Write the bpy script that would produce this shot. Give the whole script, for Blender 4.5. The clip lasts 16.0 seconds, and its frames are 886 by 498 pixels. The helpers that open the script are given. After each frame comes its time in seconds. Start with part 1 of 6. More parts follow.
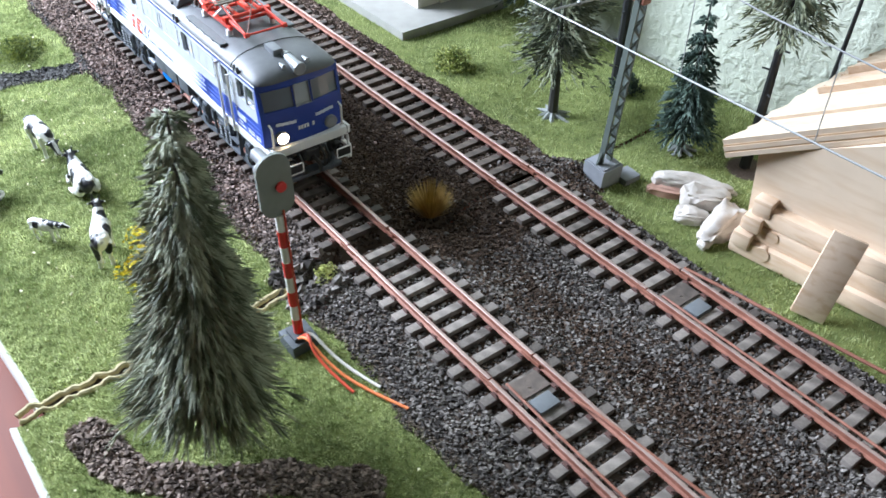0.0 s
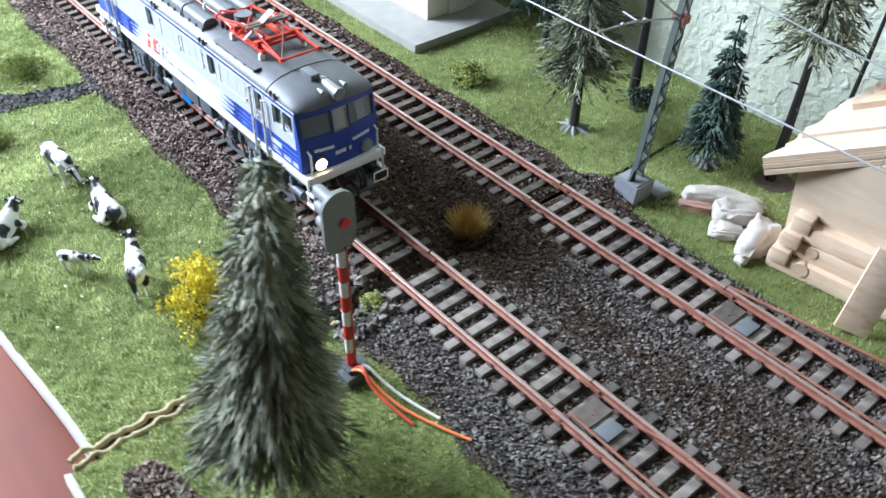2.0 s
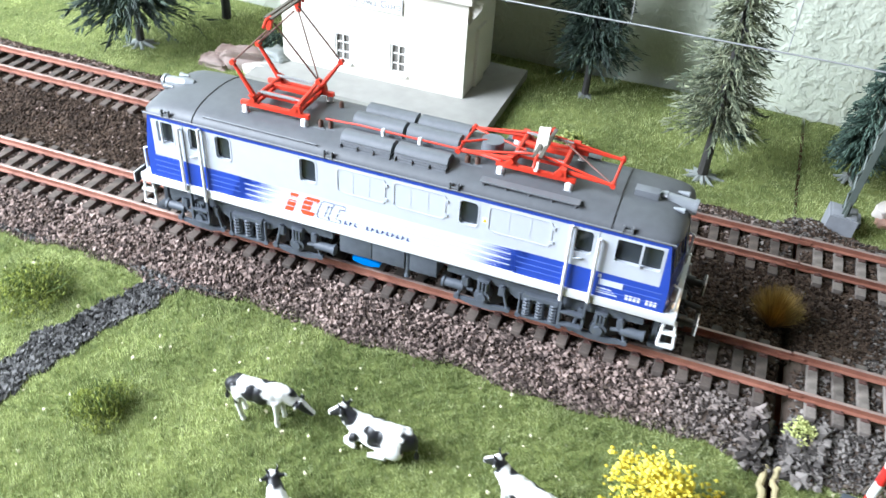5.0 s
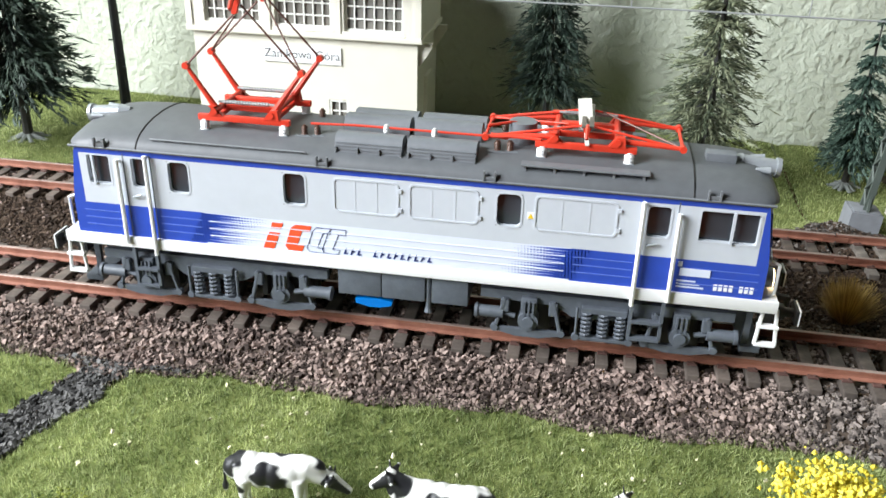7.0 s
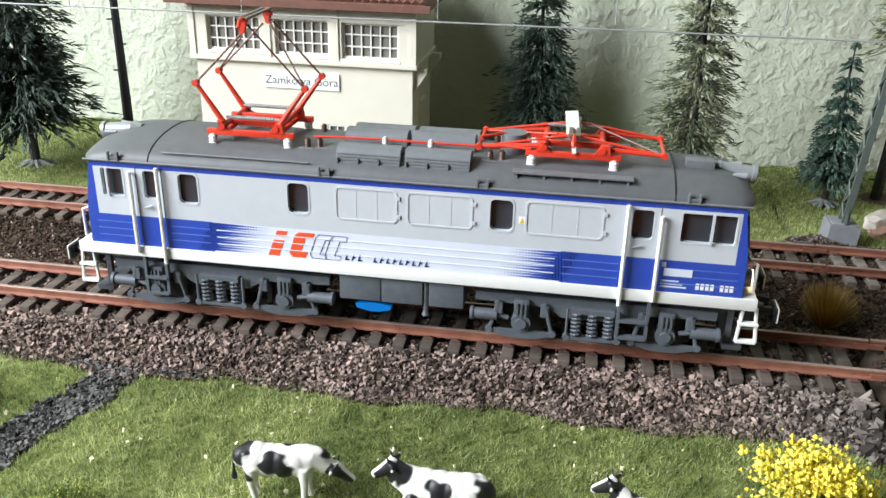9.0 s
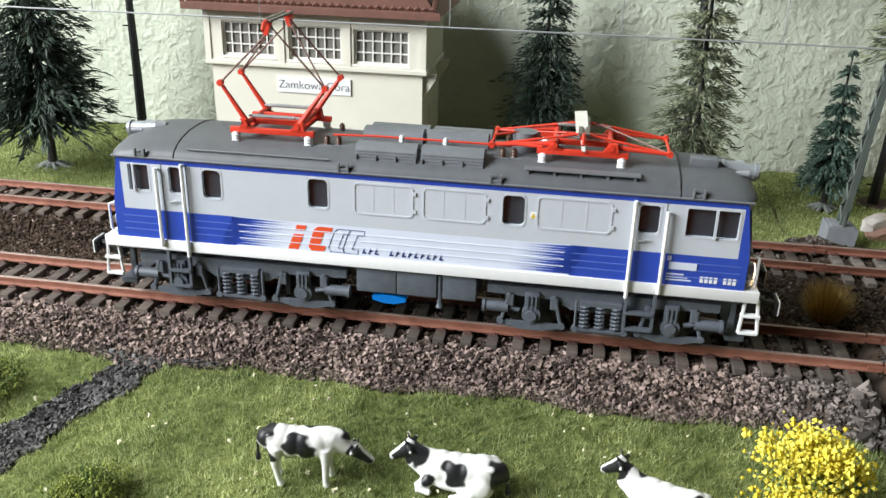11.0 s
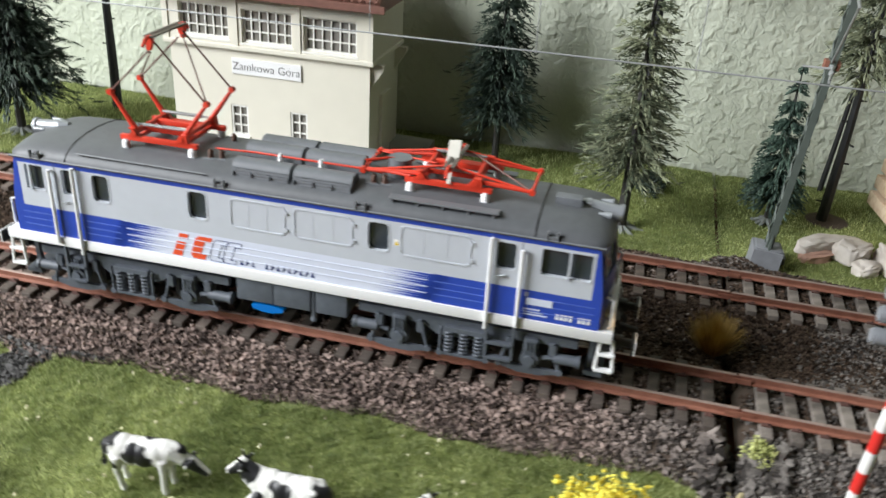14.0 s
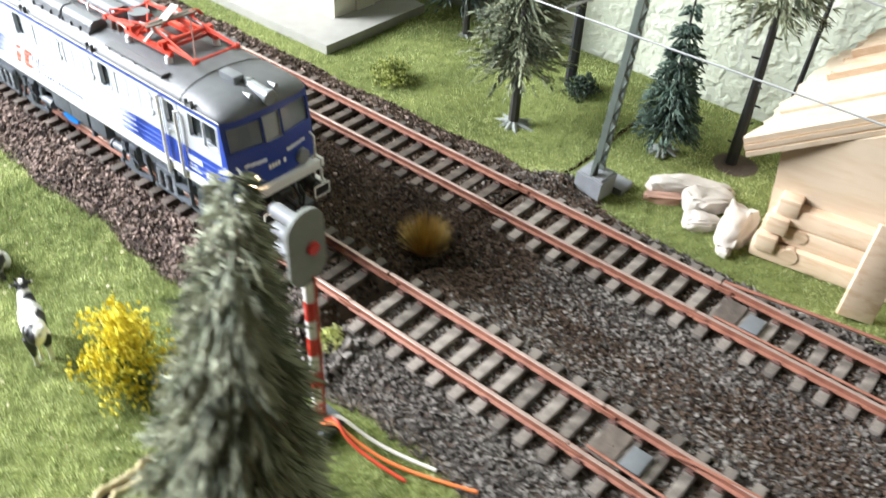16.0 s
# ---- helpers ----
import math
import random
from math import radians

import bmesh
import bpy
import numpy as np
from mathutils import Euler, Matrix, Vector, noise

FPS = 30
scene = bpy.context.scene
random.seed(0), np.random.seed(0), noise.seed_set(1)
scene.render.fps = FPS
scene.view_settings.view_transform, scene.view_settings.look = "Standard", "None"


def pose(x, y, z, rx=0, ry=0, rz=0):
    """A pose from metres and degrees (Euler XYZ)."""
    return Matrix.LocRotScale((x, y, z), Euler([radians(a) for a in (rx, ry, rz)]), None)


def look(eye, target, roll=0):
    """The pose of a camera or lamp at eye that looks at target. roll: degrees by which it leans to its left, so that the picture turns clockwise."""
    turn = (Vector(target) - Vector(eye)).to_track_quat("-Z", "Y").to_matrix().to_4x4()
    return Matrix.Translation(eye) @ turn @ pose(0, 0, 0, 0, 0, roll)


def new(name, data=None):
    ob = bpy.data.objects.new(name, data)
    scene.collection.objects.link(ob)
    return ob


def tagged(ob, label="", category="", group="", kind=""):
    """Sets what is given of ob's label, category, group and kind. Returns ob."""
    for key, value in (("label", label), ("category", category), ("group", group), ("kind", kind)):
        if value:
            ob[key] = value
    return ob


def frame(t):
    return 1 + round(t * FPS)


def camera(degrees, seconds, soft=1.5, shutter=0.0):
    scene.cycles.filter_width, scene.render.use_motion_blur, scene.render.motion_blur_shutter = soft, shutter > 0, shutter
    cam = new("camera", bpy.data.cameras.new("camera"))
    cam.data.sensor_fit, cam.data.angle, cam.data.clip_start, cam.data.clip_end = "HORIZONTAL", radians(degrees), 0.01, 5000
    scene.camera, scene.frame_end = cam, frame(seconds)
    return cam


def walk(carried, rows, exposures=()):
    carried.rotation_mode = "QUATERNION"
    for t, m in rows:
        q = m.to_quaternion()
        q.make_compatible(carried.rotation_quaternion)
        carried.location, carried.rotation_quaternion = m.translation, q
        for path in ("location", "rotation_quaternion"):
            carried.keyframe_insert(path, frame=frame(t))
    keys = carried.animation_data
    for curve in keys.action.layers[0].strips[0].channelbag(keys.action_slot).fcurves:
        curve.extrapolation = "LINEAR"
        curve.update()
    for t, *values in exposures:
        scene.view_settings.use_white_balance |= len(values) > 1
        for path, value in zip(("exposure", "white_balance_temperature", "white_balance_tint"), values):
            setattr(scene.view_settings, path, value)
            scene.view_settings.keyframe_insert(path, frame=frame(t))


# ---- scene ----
from mathutils import noise

cam = camera(54.0, 16.0, shutter=0.5)
ROWS = [
    (0, (0.33399, -0.12557, 0.19096), (0.32172, -0.11614, 0.17829), 0.8),
    (0.5, (0.33990, -0.11292, 0.18936), (0.32745, -0.10374, 0.17668), 1.2),
    (1, (0.34148, -0.10527, 0.18646), (0.32891, -0.09625, 0.17380), 1.3),
    (1.5, (0.32798, -0.11813, 0.19247), (0.31556, -0.10888, 0.17982), 1.5),
    (2, (0.30908, -0.14244, 0.19820), (0.29746, -0.13240, 0.18538), 1.5),
    (2.5, (0.27538, -0.16142, 0.20152), (0.26518, -0.15036, 0.18835), 1.2),
    (3, (0.24039, -0.17190, 0.19510), (0.23122, -0.15989, 0.18200), 0.4),
    (3.5, (0.19320, -0.18907, 0.18681), (0.18507, -0.17606, 0.17398), 1.6),
    (4, (0.15308, -0.20295, 0.18350), (0.14585, -0.18911, 0.17100), 2.3),
    (4.5, (0.11574, -0.22018, 0.18859), (0.10967, -0.20570, 0.17621), 3.3),
    (7, (0.04135, -0.20459, 0.12113), (0.03845, -0.18692, 0.11222), 1.5),
    (7.5, (0.04094, -0.20560, 0.11856), (0.03809, -0.18761, 0.11029), 1.0),
    (8, (0.04095, -0.20844, 0.11900), (0.03816, -0.19037, 0.11087), 0.9),
    (8.5, (0.04134, -0.21525, 0.12311), (0.03853, -0.19730, 0.11475), 0.7),
    (9, (0.04317, -0.21858, 0.11831), (0.04033, -0.20052, 0.11021), 1.2),
    (11.5, (0.03852, -0.23095, 0.11732), (0.03572, -0.21276, 0.10948), 1.6),
    (12, (0.02896, -0.23150, 0.11748), (0.02635, -0.21329, 0.10962), 1.8),
    (12.5, (0.02428, -0.22602, 0.11572), (0.02180, -0.20779, 0.10788), 1.8),
    (13, (0.01953, -0.22528, 0.11693), (0.01702, -0.20707, 0.10905), 2.0),
    (13.5, (0.0465, -0.226, 0.132), (0.04389, -0.20803, 0.12362), 2.3),
    (14, (0.0885, -0.2145, 0.142), (0.08459, -0.19715, 0.13286), 3.5),
    (14.5, (0.138, -0.194, 0.1535), (0.1325, -0.17771, 0.14327), 4.0),
    (15, (0.18743, -0.16422, 0.15605), (0.18067, -0.14879, 0.14527), 4.6),
    (15.5, (0.22078, -0.15598, 0.16915), (0.21261, -0.14210, 0.15729), 4.7),
    (16, (0.26712, -0.13939, 0.17254), (0.25732, -0.12723, 0.16004), 3.0),
]
EXPOSURES = [(0, 0.92, 5550, 10), (2.0, 0.86, 5480, 9), (3.5, 0.66, 5480, 9), (4.5, 0.82, 5620, 9), (7.0, 0.38, 6300, 8), (9.0, 0.21, 6350, 8), (13.0, -0.08, 6450, 8), (14.0, -0.08, 6450, 9), (14.5, 0.62, 6450, 9), (15.0, 0.98, 6450, 9), (15.5, 1.05, 6400, 9), (16.0, 1.16, 6350, 9)]
walk(cam, [(t, look(eye, target, roll)) for t, eye, target, roll in ROWS], EXPOSURES)

# ---- light ----
MM = 0.001
world = bpy.data.worlds.new("daylight")
scene.world = world
world.use_nodes = True
wn = world.node_tree.nodes
sky = wn.new("ShaderNodeTexSky")
sky.sky_type, sky.sun_disc = "NISHITA", False
sky.sun_elevation, sky.sun_rotation = radians(40), radians(250)
world.node_tree.links.new(sky.outputs["Color"], wn["Background"].inputs["Color"])
wn["Background"].inputs["Strength"].default_value = 0.05

win_lamp = new("window_daylight", bpy.data.lights.new("window_daylight", "AREA"))
win_lamp.data.shape, win_lamp.data.size, win_lamp.data.size_y = "RECTANGLE", 0.55, 0.6
win_lamp.data.energy, win_lamp.data.color = 24.5, (0.96, 0.98, 1.0)
win_lamp.matrix_world = look((-0.72, -0.44, 0.55), (0.05, 0.0, 0.0))

# ---- mesh helpers: all lengths below are in millimetres ----


def box(bm, x0, x1, y0, y1, z0, z1, bevel=0.0, m=None, mat=0):
    r = bmesh.ops.create_cube(bm, size=1.0)
    vs = r["verts"]
    for v in vs:
        v.co = Vector(((x0 + x1) / 2 + v.co.x * (x1 - x0), (y0 + y1) / 2 + v.co.y * (y1 - y0), (z0 + z1) / 2 + v.co.z * (z1 - z0)))
    faces = {f for v in vs for f in v.link_faces}
    for f in faces:
        f.material_index = mat
    if bevel:
        edges = list({e for v in vs for e in v.link_edges})
        b = bmesh.ops.bevel(bm, geom=edges, offset=bevel, segments=2, affect="EDGES", profile=0.6)
        vs = list({v for f in b["faces"] for v in f.verts} | {v for v in vs if v.is_valid})
        for f in {f for v in vs for f in v.link_faces}:
            f.material_index = mat
    if m is not None:
        bmesh.ops.transform(bm, matrix=m, verts=vs)
    return vs


def rod(bm, p0, p1, r0, r1=None, n=8, mat=0):
    p0, p1 = Vector(p0), Vector(p1)
    r1 = r0 if r1 is None else r1
    q = (p1 - p0).to_track_quat("Z", "Y").to_matrix().to_4x4()
    m = Matrix.Translation((p0 + p1) / 2) @ q
    r = bmesh.ops.create_cone(bm, cap_ends=True, segments=n, radius1=r0, radius2=max(r1, 1e-4), depth=(p1 - p0).length, matrix=m)
    for f in {f for v in r["verts"] for f in v.link_faces}:
        f.material_index = mat
    return r["verts"]


def path(bm, pts, r, n=6, mat=0):
    """One round tube along points, mitred at its bends."""
    pts = [Vector(p) for p in pts]
    rings = []
    ref = Vector((0.31, 0.22, 0.93))
    for i, p in enumerate(pts):
        d = (pts[min(i + 1, len(pts) - 1)] - pts[max(i - 1, 0)]).normalized()
        if abs(d.dot(ref.normalized())) > 0.97:
            ref = Vector((0.9, -0.4, 0.1))
        u = d.cross(ref).normalized()
        w = d.cross(u)
        rings.append([bm.verts.new(p + (u * math.cos(6.2832 * k / n) + w * math.sin(6.2832 * k / n)) * r) for k in range(n)])
    fs = [bm.faces.new(rings[0][::-1]), bm.faces.new(rings[-1])]
    for a, b in zip(rings, rings[1:]):
        fs += [bm.faces.new((a[k], a[(k + 1) % n], b[(k + 1) % n], b[k])) for k in range(n)]
    for f in fs:
        f.material_index = mat
    bmesh.ops.recalc_face_normals(bm, faces=fs)


def ball(bm, c, r, s=(1, 1, 1), sub=2, mat=0, m=None):
    k = bmesh.ops.create_icosphere(bm, subdivisions=sub, radius=1.0)
    for v in k["verts"]:
        v.co = Vector((v.co.x * r * s[0], v.co.y * r * s[1], v.co.z * r * s[2]))
        if m is not None:
            v.co = m @ v.co
        v.co += Vector(c)
    for f in {f for v in k["verts"] for f in v.link_faces}:
        f.material_index = mat
    return k["verts"]


def sheet(bm, pts, mat=0):
    f = bm.faces.new([bm.verts.new(p) for p in pts])
    f.material_index = mat
    return f


def prism(bm, outline, a, b, axis="y", mat=0):
    """An outline of two coordinates, pushed from a to b along an axis."""
    def at(u, v, w):
        return {"x": (w, u, v), "y": (u, w, v), "z": (u, v, w)}[axis]
    lo = [bm.verts.new(at(u, v, a)) for u, v in outline]
    hi = [bm.verts.new(at(u, v, b)) for u, v in outline]
    fs = [bm.faces.new(lo), bm.faces.new(hi[::-1])]
    for i in range(len(lo)):
        j = (i + 1) % len(lo)
        fs.append(bm.faces.new((lo[i], hi[i], hi[j], lo[j])))
    for f in fs:
        f.material_index = mat
    bmesh.ops.recalc_face_normals(bm, faces=fs)


def rounded(x0, x1, z0, z1, r, n=4):
    pts = []
    for cx, cz, a0 in ((x1 - r, z1 - r, 0), (x0 + r, z1 - r, 90), (x0 + r, z0 + r, 180), (x1 - r, z0 + r, 270)):
        for k in range(n + 1):
            a = radians(a0 + 90 * k / n)
            pts.append((cx + r * math.cos(a), cz + r * math.sin(a)))
    return pts


def ring(bm, outer, inner, a, b, axis="y", mat=0):
    """A frame between two outlines of equal count, pushed from a to b."""
    def at(u, v, w):
        return {"x": (w, u, v), "y": (u, w, v), "z": (u, v, w)}[axis]
    k = [[bm.verts.new(at(u, v, w)) for u, v in o] for o, w in ((outer, a), (outer, b), (inner, b), (inner, a))]
    n, fs = len(outer), []
    for s in range(4):
        p, q = k[s], k[(s + 1) % 4]
        for i in range(n):
            j = (i + 1) % n
            fs.append(bm.faces.new((p[i], p[j], q[j], q[i])))
    for f in fs:
        f.material_index = mat
    bmesh.ops.recalc_face_normals(bm, faces=fs)


def mesh_of(name, bm, mats, smooth=False):
    me = bpy.data.meshes.new(name)
    bmesh.ops.scale(bm, vec=(MM, MM, MM), verts=bm.verts)
    bm.to_mesh(me)
    bm.free()
    for m in mats if isinstance(mats, (list, tuple)) else [mats]:
        me.materials.append(m)
    if smooth:
        me.polygons.foreach_set("use_smooth", [True] * len(me.polygons))
        me.set_sharp_from_angle(angle=radians(38))
    return me


def part(name, bm, mats, parent, label="", smooth=False):
    ob = new(name, mesh_of(name, bm, mats, smooth))
    ob.parent = parent
    return tagged(ob, label=label)


def thing(name, label, category, x=0, y=0, z=0, turn=0, group="", lean=(0, 0)):
    ob = new(name)
    ob.empty_display_size = 0.005
    ob.matrix_world = pose(x * MM, y * MM, z * MM, lean[0], lean[1], turn)
    return tagged(ob, label, category, group)


def solid(name, bm, mats, label, category="", kind="", smooth=False, x=0, y=0, z=0, turn=0, group=""):
    ob = new(name, mesh_of(name, bm, mats, smooth))
    ob.matrix_world = pose(x * MM, y * MM, z * MM, 0, 0, turn)
    return tagged(ob, label, category, group, kind)


def soup(name, verts, faces, mats):
    """A large mesh from arrays of vertices (mm) and triangles."""
    me = bpy.data.meshes.new(name)
    verts, faces = np.asarray(verts, float) * MM, np.asarray(faces, int)
    me.vertices.add(len(verts))
    me.vertices.foreach_set("co", verts.ravel())
    me.loops.add(faces.size)
    me.loops.foreach_set("vertex_index", faces.ravel())
    me.polygons.add(len(faces))
    me.polygons.foreach_set("loop_start", np.arange(0, faces.size, faces.shape[1]))
    me.update(calc_edges=True)
    me.validate()
    me.shade_flat()
    for m in mats if isinstance(mats, (list, tuple)) else [mats]:
        me.materials.append(m)
    return me


# ---- materials ----


def material(name, colour, rough=0.6, metal=0.0, var=0.15, scale=300.0, bump=0.0, bump_scale=None, second=None, spec=0.5, island=0.0, obj_random=0.0, coat=0.0, tone=0.0):
    """Paint, plastic, stone and so on: a base colour, broken by noise at two sizes, with relief. Scales are per metre."""
    m = bpy.data.materials.new(name)
    m.use_nodes = True
    nt = m.node_tree
    n, l = nt.nodes, nt.links
    bsdf = n["Principled BSDF"]
    bsdf.inputs["Roughness"].default_value = rough
    bsdf.inputs["Metallic"].default_value = metal
    bsdf.inputs["Specular IOR Level"].default_value = spec
    bsdf.inputs["Coat Weight"].default_value = coat
    co = n.new("ShaderNodeTexCoord")
    fine, big = n.new("ShaderNodeTexNoise"), n.new("ShaderNodeTexNoise")
    for t, s in ((fine, scale), (big, scale / 7)):
        t.inputs["Scale"].default_value, t.inputs["Detail"].default_value = s, 4
        l.new(co.outputs["Object"], t.inputs["Vector"])
    both = n.new("ShaderNodeMath")
    both.operation = "ADD"
    l.new(fine.outputs["Fac"], both.inputs[0])
    l.new(big.outputs["Fac"], both.inputs[1])
    value = both.outputs[0]
    for amount, node, out in ((island, "ShaderNodeNewGeometry", "Random Per Island"), (obj_random, "ShaderNodeObjectInfo", "Random"), (tone, "ShaderNodeAttribute", "Fac")):
        if amount:
            src = n.new(node)
            if node == "ShaderNodeAttribute":
                src.attribute_name = "tone"
            mul = n.new("ShaderNodeMath")
            mul.operation = "MULTIPLY_ADD"
            l.new(src.outputs[out], mul.inputs[0])
            mul.inputs[1].default_value = amount
            l.new(value, mul.inputs[2])
            sub = n.new("ShaderNodeMath")
            sub.operation = "SUBTRACT"
            l.new(mul.outputs[0], sub.inputs[0])
            sub.inputs[1].default_value = amount / 2
            value = sub.outputs[0]
    rng = n.new("ShaderNodeMapRange")
    rng.inputs["From Min"].default_value, rng.inputs["From Max"].default_value = 0.65, 1.35
    l.new(value, rng.inputs["Value"])
    mix = n.new("ShaderNodeMix")
    mix.data_type = "RGBA"
    c0 = [c * (1 - var) for c in colour]
    c1 = list(second) if second else [min(1, c * (1 + var)) for c in colour]
    mix.inputs["A"].default_value, mix.inputs["B"].default_value = (*c0, 1), (*c1, 1)
    l.new(rng.outputs["Result"], mix.inputs["Factor"])
    l.new(mix.outputs["Result"], bsdf.inputs["Base Color"])
    if bump:
        tex = n.new("ShaderNodeTexNoise")
        tex.inputs["Scale"].default_value, tex.inputs["Detail"].default_value = bump_scale or scale * 2, 5
        l.new(co.outputs["Object"], tex.inputs["Vector"])
        b = n.new("ShaderNodeBump")
        b.inputs["Strength"].default_value, b.inputs["Distance"].default_value = min(1, bump), 0.0004
        l.new(tex.outputs["Fac"], b.inputs["Height"])
        l.new(b.outputs["Normal"], bsdf.inputs["Normal"])
    return m


def glass(name, colour=(0.02, 0.025, 0.03), rough=0.06, alpha=1.0):
    m = material(name, colour, rough, var=0.1, scale=150)
    m.node_tree.nodes["Principled BSDF"].inputs["Alpha"].default_value = alpha
    return m


def lamp_glow(name, colour, strength):
    m = bpy.data.materials.new(name)
    m.use_nodes = True
    b = m.node_tree.nodes["Principled BSDF"]
    b.inputs["Base Color"].default_value = (*colour, 1)
    b.inputs["Emission Color"].default_value = (*colour, 1)
    b.inputs["Emission Strength"].default_value = strength
    return m


M_GREY = material("grey_body_paint", (0.52, 0.55, 0.60), 0.38, var=0.03, scale=400, bump=0.05, bump_scale=900)
M_PALE = material("pale_blue_grey_paint", (0.66, 0.70, 0.82), 0.36, var=0.03, scale=400, bump=0.05, bump_scale=900)
M_BLUE = material("blue_body_paint", (0.025, 0.065, 0.40), 0.35, var=0.08, scale=400, bump=0.05, bump_scale=900)
# The body blue again, a quarter darker: the cab fronts' shade is in the colour.
M_SHADEBLUE = material("shaded_blue_front_paint", (0.018, 0.05, 0.30), 0.33, var=0.08, scale=400)
M_WHITE = material("white_plastic", (0.82, 0.82, 0.82), 0.4, var=0.03, scale=500)
M_ROOF = material("dark_grey_roof_paint", (0.10, 0.106, 0.114), 0.5, var=0.14, scale=350, bump=0.12, bump_scale=1500)
M_ROOF2 = material("dark_grey_roof_fittings", (0.145, 0.155, 0.168), 0.5, var=0.12, scale=500)
M_UNDER = material("grey_bogie_plastic", (0.092, 0.104, 0.124), 0.5, var=0.2, scale=600, bump=0.2, bump_scale=1800)
M_BLACK = material("black_plastic", (0.015, 0.015, 0.016), 0.45, var=0.2, scale=500)
M_RED = material("red_pantograph_paint", (0.62, 0.045, 0.02), 0.4, var=0.1, scale=500)
M_SILVER = material("silver_grey_lamp_housing", (0.32, 0.34, 0.36), 0.35, 0.3, var=0.1, scale=500)
M_GLASS2 = glass("dark_window_glass", (0.035, 0.042, 0.05), 0.07)
M_SCREEN = glass("grey_windscreen_glass", (0.12, 0.14, 0.165), 0.08)
M_BLIND = glass("pale_grey_middle_screen", (0.34, 0.36, 0.40), 0.15)
M_PANE = glass("grey_house_pane", (0.20, 0.19, 0.17), 0.15)
M_TANK = material("bright_blue_plastic", (0.0, 0.15, 0.52), 0.4, var=0.05)
M_ORANGE = material("orange_red_print", (0.75, 0.09, 0.03), 0.4, var=0.04)
M_NAVY = material("dark_blue_print", (0.02, 0.035, 0.16), 0.4, var=0.05)
M_YELLOW = material("yellow_print", (0.8, 0.55, 0.02), 0.4, var=0.05)
M_BROWNCER = material("brown_insulator_plastic", (0.09, 0.045, 0.03), 0.4, var=0.2)
M_RUST = material("rusty_rail_side", (0.25, 0.088, 0.053), 0.6, 0.05, var=0.25, scale=250, bump=0.2, bump_scale=1500, second=(0.36, 0.16, 0.108))
M_RAILTOP = material("worn_rail_head", (0.36, 0.25, 0.215), 0.45, 0.35, var=0.2, scale=200, second=(0.42, 0.32, 0.28))
M_SLEEPER = material("weathered_sleeper_plastic", (0.125, 0.105, 0.09), 0.8, var=0.35, scale=350, bump=0.6, bump_scale=900, second=(0.28, 0.245, 0.215), obj_random=0.5)
M_SLEEPER2 = material("dark_sleeper_plastic", (0.075, 0.062, 0.053), 0.75, var=0.3, scale=350, bump=0.5, bump_scale=900, second=(0.15, 0.118, 0.098), obj_random=0.5)
M_CHAIR = material("rusty_rail_chair", (0.11, 0.055, 0.045), 0.7, var=0.3, scale=600)
M_STEEL = material("grey_steel_wire", (0.36, 0.37, 0.37), 0.5, 0.3, var=0.1, scale=200)
M_MAST = material("grey_green_mast_plastic", (0.095, 0.115, 0.10), 0.5, var=0.15, scale=300)
M_CONCRETE = material("grey_concrete_block", (0.25, 0.26, 0.28), 0.7, var=0.15, scale=300, bump=0.2)
M_PLASTER = material("cream_model_wall", (0.70, 0.67, 0.57), 0.6, var=0.03, scale=120, bump=0.08, bump_scale=1200)
M_BASEPLATE = material("grey_base_plate", (0.30, 0.295, 0.27), 0.7, var=0.12, scale=150, bump=0.1)
M_TILE = material("brown_roof_tile", (0.16, 0.07, 0.05), 0.7, var=0.2, scale=400)
M_WFRAME = material("white_window_bars", (0.78, 0.77, 0.72), 0.5, var=0.04)
M_WOOD = material("raw_pale_wood", (0.66, 0.49, 0.34), 0.65, var=0.12, scale=90, bump=0.15, bump_scale=500, second=(0.76, 0.61, 0.46))
M_PLY = material("plywood_face", (0.68, 0.55, 0.41), 0.65, var=0.1, scale=60, bump=0.1, bump_scale=400, second=(0.74, 0.60, 0.45))
M_PLYDARK = material("plywood_dark_layer", (0.50, 0.34, 0.20), 0.7, var=0.2, scale=150)
M_BARK = material("white_splintered_wood", (0.55, 0.49, 0.43), 0.75, var=0.15, scale=150, bump=1.0, bump_scale=320, second=(0.68, 0.63, 0.58))
M_BARKPINK = material("pink_brown_wood_chip", (0.50, 0.30, 0.23), 0.75, var=0.2, scale=150, bump=0.4)
M_ROCK = material("brown_grey_rock", (0.22, 0.13, 0.10), 0.8, var=0.3, scale=90, bump=0.5, second=(0.36, 0.30, 0.27))
M_TRUNK = material("dark_plastic_trunk", (0.035, 0.033, 0.03), 0.7, var=0.3, scale=500, bump=0.3)
M_BLACKTRUNK = material("black_plastic_trunk", (0.012, 0.013, 0.014), 0.55, var=0.3, scale=500)
M_SIGRED = material("red_signal_paint", (0.62, 0.03, 0.025), 0.4, var=0.06)
M_SIGWHITE = material("white_signal_paint", (0.8, 0.78, 0.76), 0.45, var=0.05)
M_SIGGREY = material("grey_signal_plate", (0.20, 0.215, 0.20), 0.55, var=0.12, scale=300)
M_SIGDARK = material("dark_grey_signal_base", (0.07, 0.08, 0.09), 0.6, var=0.2, scale=400)
M_HOOD = material("light_grey_lamp_hood", (0.22, 0.23, 0.25), 0.5, var=0.08)
M_WIRE_O = material("orange_wire_sheath", (0.72, 0.20, 0.06), 0.45, var=0.08)
M_WIRE_R = material("red_wire_sheath", (0.55, 0.07, 0.03), 0.45, var=0.08)
